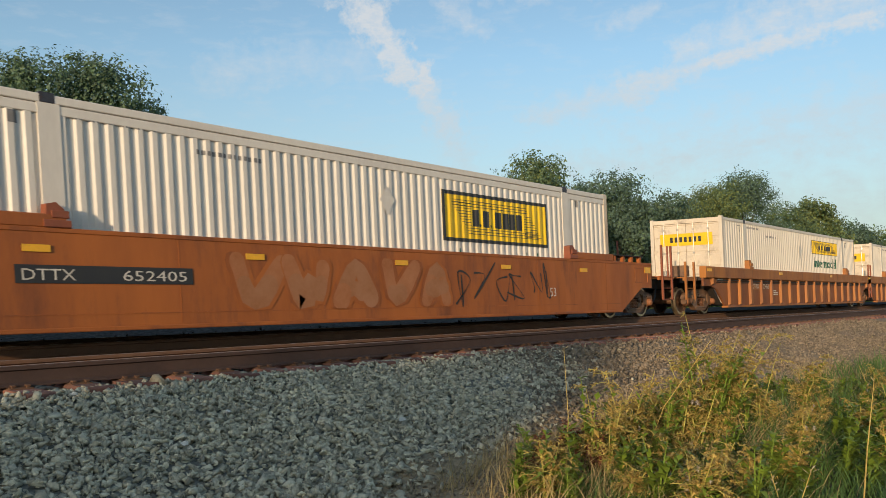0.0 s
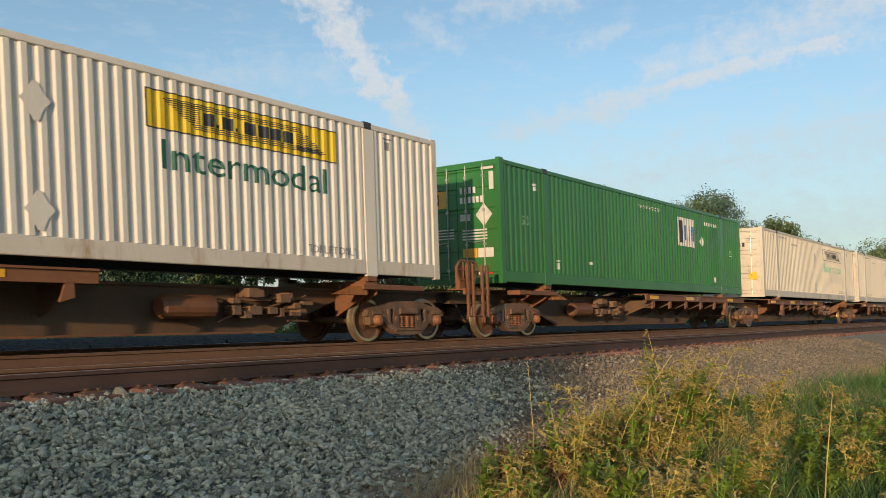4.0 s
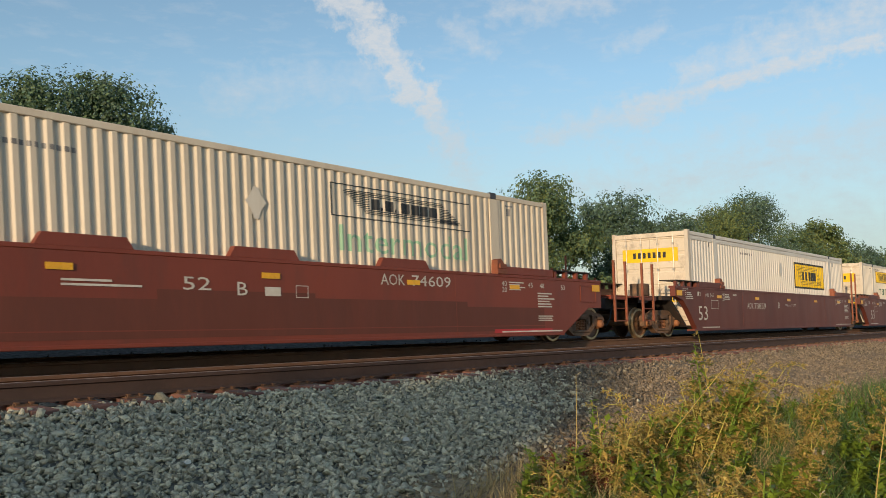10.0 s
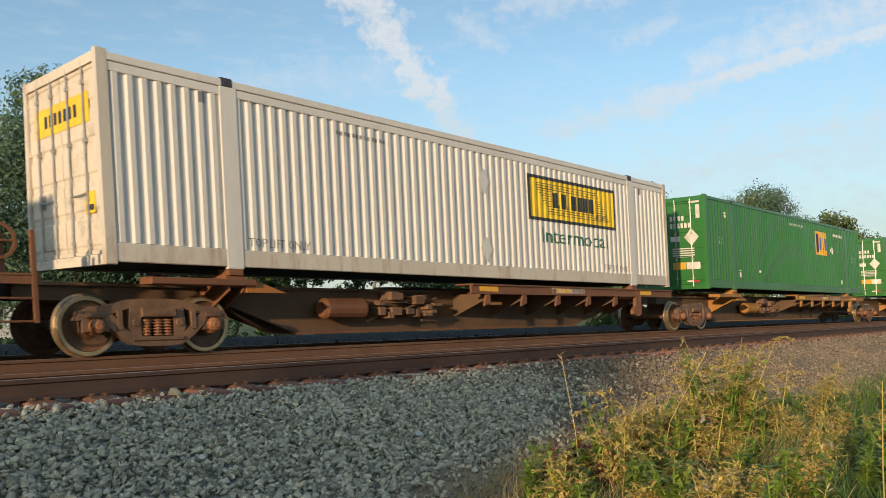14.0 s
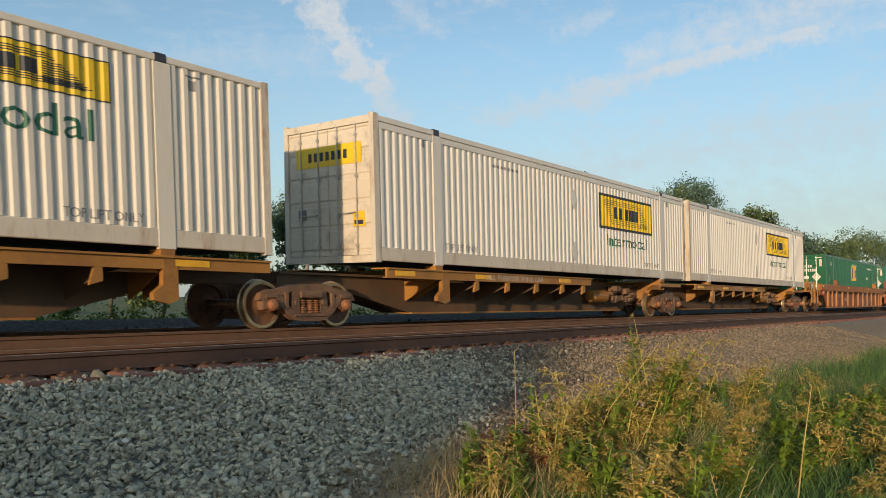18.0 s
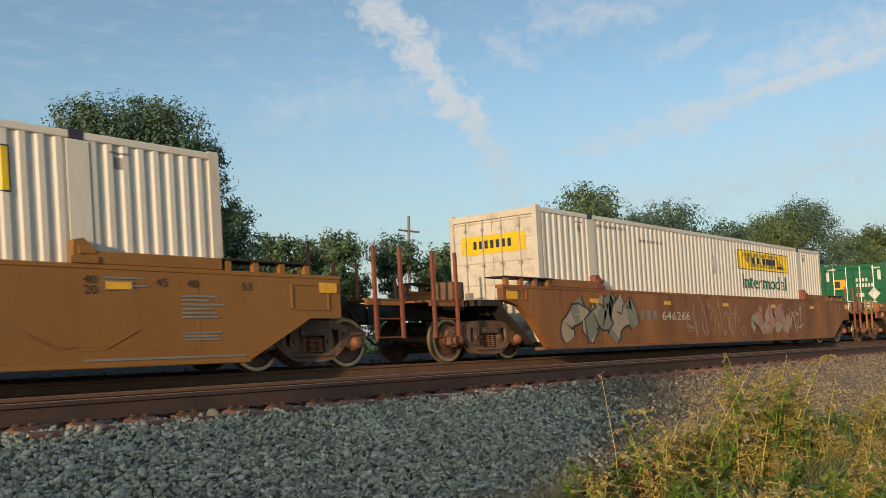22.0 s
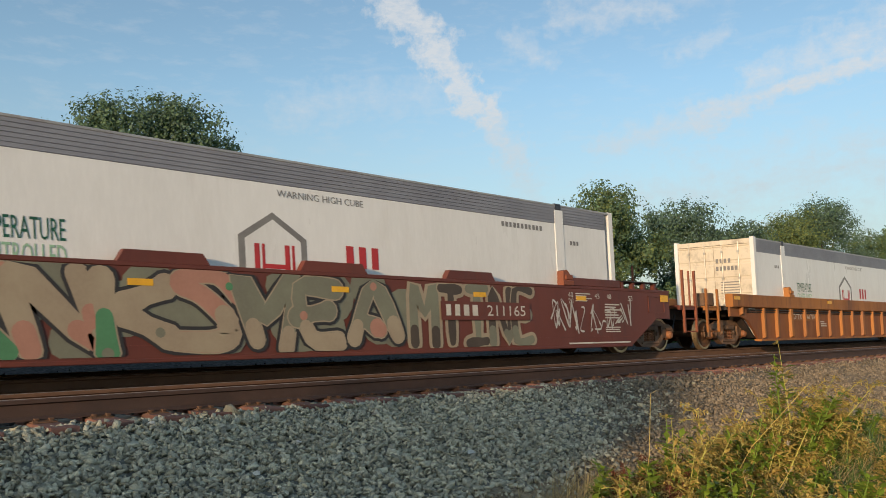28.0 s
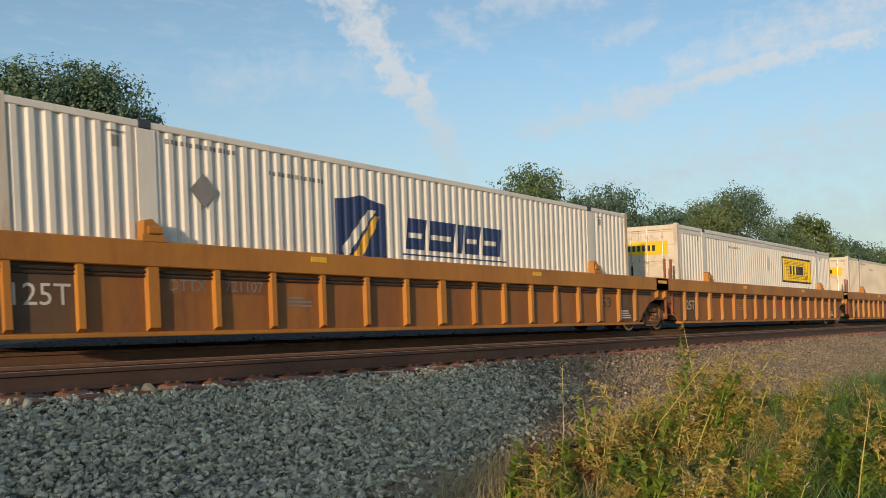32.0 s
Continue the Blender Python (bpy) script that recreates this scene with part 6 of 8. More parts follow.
# -- spine cars --
def make_spine(style, x, rear, front, shelf, marks, joint=-1.55):
    """shelf: 'rear' or 'front' half carries the long side shelf."""
    paint = m_spine if style == "brown" else m_spineyel
    car = thing("spine_car", "low brown spine car with outrigger brackets" if style == "brown" else "yellow spine car with outrigger brackets", "spine car", "spine cars of the train", (x, TRACK, 0))
    P = lambda name, key, make, m, lab="": part(name, shared((name, "spine", key, m.name), lambda: make().mesh(name, m)), car, lab)
    r0, r1 = (2.2, 3.7) if rear else (-0.45, 2.0)
    f0, f1 = (LEN - 2.2, LEN - 3.7) if front else (LEN - 1.3, LEN - 3.6)
    e0, e1 = -0.9 if rear else -1.75, LEN + (0.9 if front else 0.3)
    # the beam's colour is darkened to imitate the shelf's shade
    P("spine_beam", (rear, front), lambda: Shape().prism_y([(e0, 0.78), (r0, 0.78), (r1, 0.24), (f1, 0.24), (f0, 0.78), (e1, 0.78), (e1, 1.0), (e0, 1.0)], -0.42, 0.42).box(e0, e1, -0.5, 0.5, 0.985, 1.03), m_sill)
    P("beam_flange", (rear, front), lambda: Shape().box(r1, f1, -0.5, 0.5, 0.215, 0.245), paint)
    for k, bx in enumerate((2.0, LEN - 2.0)):
        def bolster():
            sh = Shape().box(-0.16, 0.16, -1.26, 1.26, 0.98, 1.16, 0.02)
            for s in (-1, 1):
                sh.box(-0.12, 0.12, *sorted((s * 1.0, s * 1.29)), 1.16, 1.25)
                sh.prism_x([(s * 0.4, 0.5), (s * 0.45, 0.5), (s * 1.28, 0.92), (s * 1.28, 1.0), (s * 0.4, 1.0)][::s], -0.14, -0.11)
                sh.prism_x([(s * 0.4, 0.5), (s * 0.45, 0.5), (s * 1.28, 0.92), (s * 1.28, 1.0), (s * 0.4, 1.0)][::s], 0.11, 0.14)
            return sh
        b = P("bolster", 0, bolster, paint, "outrigger with container pedestal")
        b.location = (bx, 0, 0)
        for s in (-1, 1):
            g = P("gusset", (s, k), lambda: Shape().prism_y([(0, 0.90), (0.75 if k == 0 else -0.75, 0.90), (0.25 if k == 0 else -0.25, 1.06), (0, 1.06)][:: (1 if k == 0 else -1)], *sorted((s * 1.30, s * 1.1))), m_spineyel if style != "brown" else m_orange, "sloped bracket plate")
            g.location = (bx + (0.16 if k == 0 else -0.16), 0, 0)
    a, b = (0.17, 8.73) if shelf == "rear" else (7.35, LEN - 0.17)
    spots = (3.2, 4.47, 5.8, 7.12, 8.3) if shelf == "rear" else (7.85, 9.1, 10.4, 11.7, 12.95)
    for s in (-1, 1):
        P("side_shelf", (s, shelf), lambda: Shape().box(a, b, *sorted((s * 1.42, s * 1.37)), 0.96, 1.13, 0.01).box(a, b, *sorted((s * 1.46, s * 1.0)), 1.12, 1.15).box(a, b, *sorted((s * 1.42, s * 1.3)), 0.95, 0.97), paint, "long side shelf")
        for bx in spots:
            def bracket():
                sh = Shape().prism_y([(-0.10, 0.70), (0.10, 0.76), (0.10, 0.955), (-0.02, 0.955)], *sorted((s * 1.36, s * 1.41)))
                # web toned dark like the beam, as shade behind the plate
                sh.slot = 1
                return sh.prism_x([(s * 0.42, 0.50), (s * 0.46, 0.50), (s * 1.36, 0.86), (s * 1.36, 0.955), (s * 0.42, 0.955)][::s], 0.06, 0.09)
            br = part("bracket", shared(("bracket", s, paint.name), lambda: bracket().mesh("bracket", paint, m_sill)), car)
            br.location = (bx, 0, 0)
        for k, rx in enumerate((a + 0.55, (a + b) / 2 - 1.0, b - 1.5)):
            r = P("reflector", s, lambda: Shape().box(-0.3, 0.3, -0.004, 0.004, 0, 0.10), m_refl, "yellow reflector strip")
            r.location = (rx, s * 1.427, 1.0)
        # the outrigger's foot under the shelf
        fx = 2.05 if shelf == "rear" else LEN - 2.05
        ft = P("bracket_plate", s, lambda: Shape().prism_y([(-0.30, 0.50), (-0.05, 0.44), (0.12, 0.50), (0.12, 1.16), (-0.12, 1.16), (-0.14, 0.72), (-0.30, 0.60)], *sorted((s * 1.43, s * 1.33))), paint, "heavy bracket plate below the container pedestal")
        ft.location = (fx, 0, 0)
        c0, c1 = (LEN - 2.3, LEN - 0.6) if shelf == "rear" else (0.6, 2.3)
        P("end_shelf", (s, shelf), lambda: Shape().box(c0, c1, *sorted((s * 1.36, s * 1.0)), 1.0, 1.10, 0.01), paint, "short end shelf")
    def tank():
        return Shape().lathe([(0, -0.5), (0.15, -0.5), (0.19, -0.44), (0.19, 0.44), (0.15, 0.5), (0, 0.5)], 0, 0, 0, "x", 14)
    t = P("air_tank", 0, tank, paint, "round air tank")
    t.location = (4.6 if shelf != "rear" else LEN - 5.6, -0.68, 0.66)
    def valves():
        rng = random.Random(5)
        sh = Shape()
        for k in range(14):
            q, z = rng.uniform(-0.8, 0.8), rng.uniform(0.45, 0.85)
            sh.box(q, q + rng.uniform(0.08, 0.25), -0.8, -0.5, z, z + rng.uniform(0.05, 0.16))
        for k in range(6):
            sh.rod((rng.uniform(-1, 1), -0.7, rng.uniform(0.4, 0.9)), (rng.uniform(-1, 1), -0.62, rng.uniform(0.4, 0.9)), 0.018)
        return sh
    v = P("brake_valve", 0, valves, m_truck, "brake valves and pipes")
    v.location = (6.2 if shelf != "rear" else LEN - 4.0, 0, 0)
    for end, at, sg in ((rear, -0.9, -1), (front, LEN + 0.9, 1)):
        if end:
            X = lambda q: at + sg * q
            sh = Shape().box(*sorted((X(-0.1), X(0.9))), -0.3, 0.3, 0.8, 1.02)
            part("draft_sill", sh.mesh("draft_sill", m_dark), car)
            sh = Shape()
            for k in range(4):
                sh.box(*sorted((X(0.05 + 0.15 * k), X(0.16 + 0.15 * k))), -1.40, 1.40, 1.06, 1.09)
            sh.box(*sorted((X(0.0), X(0.7))), -1.42, -1.36, 0.96, 1.09).box(*sorted((X(0.0), X(0.7))), 1.36, 1.42, 0.96, 1.09)
            part("crossover_platform", sh.mesh("crossover_platform", paint), car, "grated crossover platform")
            sh = Shape().box(*sorted((X(0.9), X(1.35))), -0.15, 0.12, 0.76, 1.02)
            part("coupler", sh.mesh("coupler", m_dark), car)
            for s in (-1, 1):
                ladder(car, min(X(0.08), X(0.6)), s * 1.42, 0.52, 0.48, 1.05, 1.62, paint)
            sh = Shape().lathe([(0.20, -0.02), (0.24, -0.02), (0.24, 0.02), (0.20, 0.02), (0.20, -0.02)], X(0.4), -1.15, 1.5, "y", 16)
            sh.rod((X(0.4), -1.15, 1.27), (X(0.4), -1.15, 1.73), 0.015).rod((X(0.17), -1.15, 1.5), (X(0.63), -1.15, 1.5), 0.015).box(*sorted((X(0.3), X(0.5))), -1.12, -1.0, 1.09, 1.6)
            part("brake_wheel", sh.mesh("brake_wheel", paint), car, "upright brake wheel")
            sh = Shape().path([(X(0.7), -0.35, 0.9), (X(0.95), -0.4, 0.5), (X(1.2), -0.42, 0.34), (X(1.4), -0.4, 0.38)], 0.022)
            part("brake_hose", sh.mesh("brake_hose", m_black), car)
    if rear:
        make_truck(car, 0.8)
    else:
        make_truck(car, joint)
    if front:
        make_truck(car, LEN - 0.8)
    if marks:
        marks(car, paint)
    MOVING.append((car, x, 0))
    return car


# -- signs painted on the cars --
def sign(car, name, body, x0, x1, z0, z1, m, base=-WALL - 0.008, label=""):
    part(name, shared(("carsign", body, x0, x1, z0, m.name, base), lambda: Decal(base).text(body, x0, x1, z0, z1, 0.004).mesh(name, m)), car, label)


def rows(car, spec, m, key, base=-WALL - 0.008, name="stencil_marks"):
    """Unreadable or unlettered writing: ('b', x0, x1, z0, z1, n) blocks, ('l', ...) lines, ('r', x0, x1, z0, z1) a plate."""
    def make():
        d = Decal(base)
        for k, (kind, *q) in enumerate(spec):
            if kind == "b":
                d.bars(*q, k)
            elif kind == "l":
                d.lines(*q, k)
            elif kind == "f":
                x0, x1, z0, z1 = q
                t = 0.012
                d.rect(x0, x1, z0, z0 + t).rect(x0, x1, z1 - t, z1).rect(x0, x0 + t, z0, z1).rect(x1 - t, x1, z0, z1)
            else:
                d.rect(*q)
        return d.mesh(name, m)
    part(name, shared(("rows", key, m.name, base), make), car)


COMMON = [("l", -0.8, -0.25, 1.12, 1.34, 4), ("b", 0.05, 0.16, 1.26, 1.36, 1), ("r", 0.02, 0.04, 1.22, 1.36), ("r", 0.62, 0.64, 1.2, 1.34), ("r", 0.98, 1.0, 1.2, 1.34), ("f", 1.02, 1.55, 0.85, 1.12),
          ("l", 2.1, 2.55, 1.14, 1.34, 4), ("l", 2.75, 3.2, 1.28, 1.36, 2), ("l", 14.3, 14.9, 1.16, 1.36, 4), ("l", 15.35, 16.05, 0.8, 1.15, 6), ("l", 15.35, 16.05, 0.5, 0.64, 3), ("r", 14.0, 16.3, 0.27, 0.30), ("r", 0.3, 1.6, 0.27, 0.30)]


def sizes(car, m, key):
    for body, x0, z0 in (("53", 0.08, 1.24), ("48", 0.68, 1.22), ("45", 1.04, 1.22), ("40", 1.9, 1.25), ("20", 1.9, 1.12), ("40", 14.05, 1.25), ("20", 14.05, 1.12), ("45", 15.0, 1.24), ("48", 15.45, 1.24), ("53", 16.3, 1.22)):
        sign(car, "stencil", body, x0, x0 + 0.17, z0, z0 + 0.11, m)


def marks_maroon(unit, second=False):
    def paint_(car, paint):
        m = m_letwhite
        rows(car, COMMON, m, "mk")
        sign(car, "lettering", "AOK", 3.97, 4.52, 0.88, 1.08, m)
        sizes(car, m, "mk")
        sign(car, "lettering", "73859", 4.62, 5.70, 0.88, 1.08, m)
        sign(car, "lettering", unit, 6.95, 7.13, 0.92, 1.13, m)
        sign(car, "stencil", "WELL LD LMT", 7.7, 8.9, 1.0, 1.09, m)
        sign(car, "size_mark", "53", 0.05 if unit == "B" else 0.3, 0.72 if unit == "B" else 0.96, 0.50, 0.93, m, label="large white size mark")
        sign(car, "stencil", "125T", -1.0, -0.62, 1.36, 1.44, m)
    return paint_


def marks_brick(unit, tag=False):
    def paint_(car, paint):
        m = m_letwhite
        at = 2.95 if unit == "A" else 10.5
        rows(car, COMMON + [("f", 8.6, 8.85, 0.9, 1.1), ("r", 8.0, 8.3, 0.92, 1.06), ("l", 4.9, 6.0, 0.98, 1.1, 2), ("l", 2.6, 3.6, 0.98, 1.16, 3)], m, "mk2")
        sizes(car, m, "mk2")
        sign(car, "lettering", "AOK", at, at + 0.62, 1.17, 1.37, m)
        sign(car, "lettering", "74609", at + 0.8, at + 1.9, 1.17, 1.37, m)
        sign(car, "lettering", "52", 6.6, 7.05, 0.98, 1.17, m)
        sign(car, "lettering", unit, 7.5, 7.68, 0.92, 1.12, m)
        if unit == "C":
            sign(car, "stencil", "125T", -0.2, 0.62, 0.92, 1.2, m)
        rows(car, [("r", 13.75, 15.9, 0.26, 0.34), ("r", 0.4, 2.2, 0.26, 0.34)], m_red, "mk2red", -WALL - 0.006, "red_band")
        if unit == "B":
            rows(car, [("r", 0.2, 6.2, 0.30, 0.84), ("r", 6.2, 9.0, 0.30, 0.98), ("r", 9.0, 12.9, 0.30, 0.90), ("r", 12.9, 15.6, 0.30, 0.8)], m_wash, "wash", -WALL - 0.0005, "overpaint_band")
        for k, a in enumerate((4.6, 7.4, 10.5)):
            if unit == "B":
                part("hump", shared(("hump", paint.name), lambda: Shape().prism_y([(0, 1.5), (1.3, 1.5), (1.2, 1.66), (0.1, 1.66)], -WALL - 0.006, -WALL + 0.12).mesh("hump", paint)), car).location = (a, 0, 0)
        if tag:
            part("graffiti", sprayed_word("KERFU", 6.1, 12.2, 0.27, 1.42, (g_teal, g_teal, g_purple, g_teal, g_coral), g_black, 8, g_white, g_yel, -WALL - 0.008, 0.155, 0.0, 0.05), car, "large teal and purple lettering on a yellow cloud")
    return paint_


def marks_mustard(unit):
    def paint_(car, paint):
        m = m_black
        rows(car, COMMON + [("f", 7.4, 7.6, 0.95, 1.12), ("l", 7.8, 9.4, 0.98, 1.08, 2)], m_letgrey, "must")
        sizes(car, m, "must")
        sign(car, "size_mark", "53", 0.02, 0.72, 0.45, 0.88, m, label="large black size mark")
        sign(car, "stencil", "125T", -1.1, -0.6, 1.33, 1.44, m_letwhite)
        px = 3.18 if unit == "A" else (9.0 if unit == "B" else None)
        sign(car, "lettering", unit, {"A": 6.8, "B": 8.25, "C": 6.2}[unit], {"A": 6.97, "B": 8.42, "C": 6.37}[unit], 0.92, 1.12, m)
        if px is not None:
            rows(car, [("r", px, px + 2.86, 0.86, 1.15)], m_black, ("plate", px), -WALL - 0.006, "number_panel")
            sign(car, "lettering", "DTTX", px + 0.22, px + 1.15, 0.92, 1.09, m_letwhite, -WALL - 0.012)
            sign(car, "lettering", "768531", px + 1.6, px + 2.66, 0.92, 1.09, m_letwhite, -WALL - 0.012)
        def cross(x, s, mm):
            d = Decal(-WALL - 0.008)
            for q in (-1, 1):
                d.poly([(x - 0.2 * s, 1.0 + q * 0.16 * s), (x - 0.1 * s, 1.0 + q * 0.16 * s), (x + 0.2 * s, 1.0 - q * 0.16 * s), (x + 0.1 * s, 1.0 - q * 0.16 * s)][::q])
            return d.mesh("emblem", mm)
        if unit == "C":
            rows(car, [("b", 8.06, 9.9, 0.72, 1.22, 3)], m_red, "emred", -WALL - 0.008, "emblem")
        else:
            part("emblem", shared(("xx", unit), lambda: cross(4.0 if unit == "B" else 12.3, 0.9, m_red)), car, "small red crossed bars emblem")
        def chevrons():
            d = Decal(-WALL - 0.008)
            for cx in (2.7, 7.7, 14.0):
                for s in (-1, 1):
                    d.poly([(cx + s * 0.06, 0.45), (cx + s * 0.30, 0.42), (cx + s * 0.75, 0.66), (cx + s * 0.72, 0.67), (cx + s * 0.30, 0.45), (cx + s * 0.08, 0.48)][::-s])
            return d.mesh("scuff_lines", m_rustbrown)
        part("scuff_lines", shared("chev", chevrons), car)
    return paint_


def marks_old(car, paint):
    rows(car, [("r", 1.38, 3.8, 0.80, 1.03)], m_black, "oldplate", -WALL - 0.006, "number_panel")
    sign(car, "lettering", "DTTX", 1.46, 2.12, 0.84, 0.98, m_letwhite, -WALL - 0.012)
    sign(car, "lettering", "652405", 2.75, 3.7, 0.84, 0.98, m_letwhite, -WALL - 0.012)
    sign(car, "stencil", "53", 13.0, 13.25, 0.6, 0.8, m_letwhite)
    part("graffiti", sprayed_word("VWAVA", 4.4, 9.6, 0.42, 1.3, (g_fade1, g_fade2), m_oldrust, 31, None, None, -WALL - 0.005, 0.16, 0.0, 0.1), car, "faded pale zigzag spray paint")
    part("graffiti", graffiti(32, 9.8, 13.2, 0.35, 1.35, (g_black,), g_black, None, 3, -WALL - 0.007, "thin"), car, "black sprayed scrawl")


def marks_646(car, paint):
    rows(car, [("b", 3.3, 4.4, 0.82, 1.04, 4)], m_letgrey, "b646")
    sign(car, "lettering", "646266", 4.6, 6.05, 0.80, 1.02, m_letwhite)
    part("graffiti", graffiti(41, 0.6, 3.2, 0.28, 1.4, (g_grey, g_tan), g_black, None, 3, -WALL - 0.005), car, "grey bubble lettering")
    part("graffiti", graffiti(42, 5.9, 9.2, 0.28, 1.42, (g_tan,), g_tan, None, 6, -WALL - 0.012, "thin"), car, "pale sprayed scrawl")
    part("graffiti", graffiti(43, 9.9, 12.3, 0.4, 1.3, (g_pink, g_tan), m_rustbrown, None, 3, -WALL - 0.005), car, "faded salmon scrawl")
    part("graffiti", graffiti(44, 12.4, 13.6, 0.35, 1.35, (g_white,), g_white, None, 2, -WALL - 0.012, "thin"), car, "white sprayed scrawl")


def marks_sprayed(unit):
    def paint_(car, paint):
        m = m_letwhite
        rows(car, COMMON, m, "bn")
        sizes(car, m, "bn")
        sign(car, "stencil", "125T", -1.0, -0.4, 1.2, 1.38, m)
        sign(car, "lettering", unit, 6.5, 6.7, 0.9, 1.1, m)
        b = -WALL - 0.006
        if unit == "B":
            part("graffiti", sprayed_word("WAXNKSMEA", 0.3, 9.3, 0.27, 1.43, (g_tan, g_green, g_grey, g_tan, g_pink), g_black, 51, g_tan, g_grey, b, 0.14, 0.0, 0.16), car, "wide green and tan wildstyle lettering")
            part("graffiti", sprayed_word("MTINE", 9.6, 12.9, 0.27, 1.42, (g_bubble, g_grey), g_tan, 52, None, None, b, 0.09, 0.0, 0.04), car, "tan block lettering")
            part("graffiti", graffiti(53, 13.4, 16.4, 0.5, 1.25, (g_white,), g_white, None, 7, b - 0.006, "thin"), car, "small white scrawl")
            for a in (4.6, 7.4, 10.5):
                part("hump", shared(("hump", paint.name), lambda: Shape().prism_y([(0, 1.5), (1.3, 1.5), (1.2, 1.66), (0.1, 1.66)], -WALL - 0.006, -WALL + 0.12).mesh("hump", paint)), car).location = (a, 0, 0)
            nx = 10.4
        elif unit == "C":
            sign(car, "size_mark", "53", 0.32, 1.04, 0.45, 0.9, m, label="large white size mark")
            part("graffiti", sprayed_word("BUGRCRON", 1.5, 9.4, 0.27, 1.42, (g_grey, g_greyer), g_bubble, 54, g_tan, g_dusk, b, 0.19, 0.0, 0.05), car, "grey-green bubble lettering on salmon")
            part("graffiti", sprayed_word("TIGE", 9.7, 12.6, 0.35, 1.4, (g_tan, g_grey), g_black, 55, None, None, b, 0.10, 0.0, 0.05), car, "tan block lettering")
            part("graffiti", graffiti(56, 12.8, 15.2, 0.5, 1.35, (g_pink,), g_pink, None, 5, b - 0.006, "thin"), car, "salmon scrawl")
            nx = None
        else:
            part("graffiti", sprayed_word("JOGEN", -0.3, 4.9, 0.27, 1.42, (g_tan, g_grey), g_bubble, 57, g_tan, None, b, 0.17, 0.0, 0.08), car, "tan bubble lettering")
            part("graffiti", sprayed_word("RAEGOS", 8.6, 15.6, 0.27, 1.38, (g_mint, g_green), g_bubble, 58, g_tan, g_grey, b, 0.2, 0.0, 0.08), car, "mint green lettering with red edges")
            nx = 2.9
        if nx is not None:
            rows(car, [("r", nx - 0.1, nx + 2.35, 0.76, 1.1)], paint, ("bnp", nx), -WALL - 0.03, "number_panel")
            rows(car, [("b", nx, nx + 0.9, 0.84, 1.04, 4)], m, ("bnb", nx), -WALL - 0.036)
            sign(car, "lettering", "211165", nx + 1.1, nx + 2.2, 0.84, 1.04, m, -WALL - 0.036)
    return paint_


def marks_ribbed(num=None, tag=None, size=True, panel=True):
    base = -WALL + 0.088
    def paint_(car, paint):
        m = m_letgrey if paint in (m_golden,) else m_letwhite
        if size:
            sign(car, "size_mark", "53", 14.42, 14.9, 0.66, 0.92, m_black if paint in (m_golden, m_orange) else m, base, "large size mark")
        if num:
            rows(car, [("r", 2.15, 2.84, 0.80, 1.04), ("r", 3.08, 3.86, 0.80, 1.04)], m_rustbrown, ("pl", paint.name), base, "number_panel")
            sign(car, "lettering", "DTTX", 2.2, 2.8, 0.84, 1.0, m, base - 0.006)
            sign(car, "lettering", num, 3.12, 3.82, 0.84, 1.0, m, base - 0.006)
        rows(car, [("l", -0.85, -0.3, 1.0, 1.2, 4), ("l", 16.4, 17.2, 1.0, 1.2, 3), ("l", 4.3, 4.8, 0.6, 0.8, 3), ("f", 12.3, 12.5, 0.6, 0.85)], m, ("rl", m.name), base)
        if panel and paint is m_golden:
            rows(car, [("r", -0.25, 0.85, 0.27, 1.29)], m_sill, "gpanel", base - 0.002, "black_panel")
            sign(car, "stencil", "125T", 0.08, 0.8, 0.62, 0.9, m_letwhite, base - 0.006)
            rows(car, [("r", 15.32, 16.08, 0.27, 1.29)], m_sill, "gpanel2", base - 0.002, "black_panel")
            rows(car, [("l", 15.4, 16.0, 0.36, 0.6, 4)], m_letwhite, "gpl", base - 0.006)
        if tag == "white":
            part("graffiti", sprayed_word("SINUS", 6.1, 11.3, 0.27, 1.28, (g_white, g_white), g_black, 61, None, None, base - 0.004, 0.13, 0.0, 0.03), car, "big white block lettering")
        elif tag == "mixed":
            part("graffiti", sprayed_word("SEABWKSG", 2.1, 5.9, 0.28, 1.16, (g_white, g_blue), g_black, 62, None, g_black, base - 0.004, 0.045, 0.0, 0.12), car, "white lettering on black")
            part("graffiti", graffiti(63, 7.85, 12.2, 0.3, 1.2, (g_blue, g_tan), g_grey, g_blue, 5, base - 0.004), car, "pale blue sprayed panels")
        elif tag == "blue":
            part("graffiti", graffiti(64, 8.0, 12.6, 0.3, 1.1, (g_blue,), g_black, None, 6, base - 0.004, "thin"), car, "thin pale scrawl")
        elif tag == "scrawl":
            part("graffiti", graffiti(65, 4.2, 6.6, 0.35, 1.0, (g_white,), g_tan, None, 3, base - 0.004, "thin"), car, "white scrawl")
            part("graffiti", graffiti(66, 9.0, 12.2, 0.35, 1.0, (g_mint,), g_tan, None, 4, base - 0.004, "thin"), car, "mint scrawl")
        elif tag == "emblem":
            rows(car, [("b", 8.35, 9.5, 0.70, 0.98, 3)], m_red, "gem", base - 0.004, "emblem")
        elif tag == "red":
            rows(car, [("r", 0.3, 1.8, 0.27, 0.42), ("r", 14.1, 15.6, 0.27, 0.42)], m_red, "rband", base - 0.004, "red_band")
    return paint_


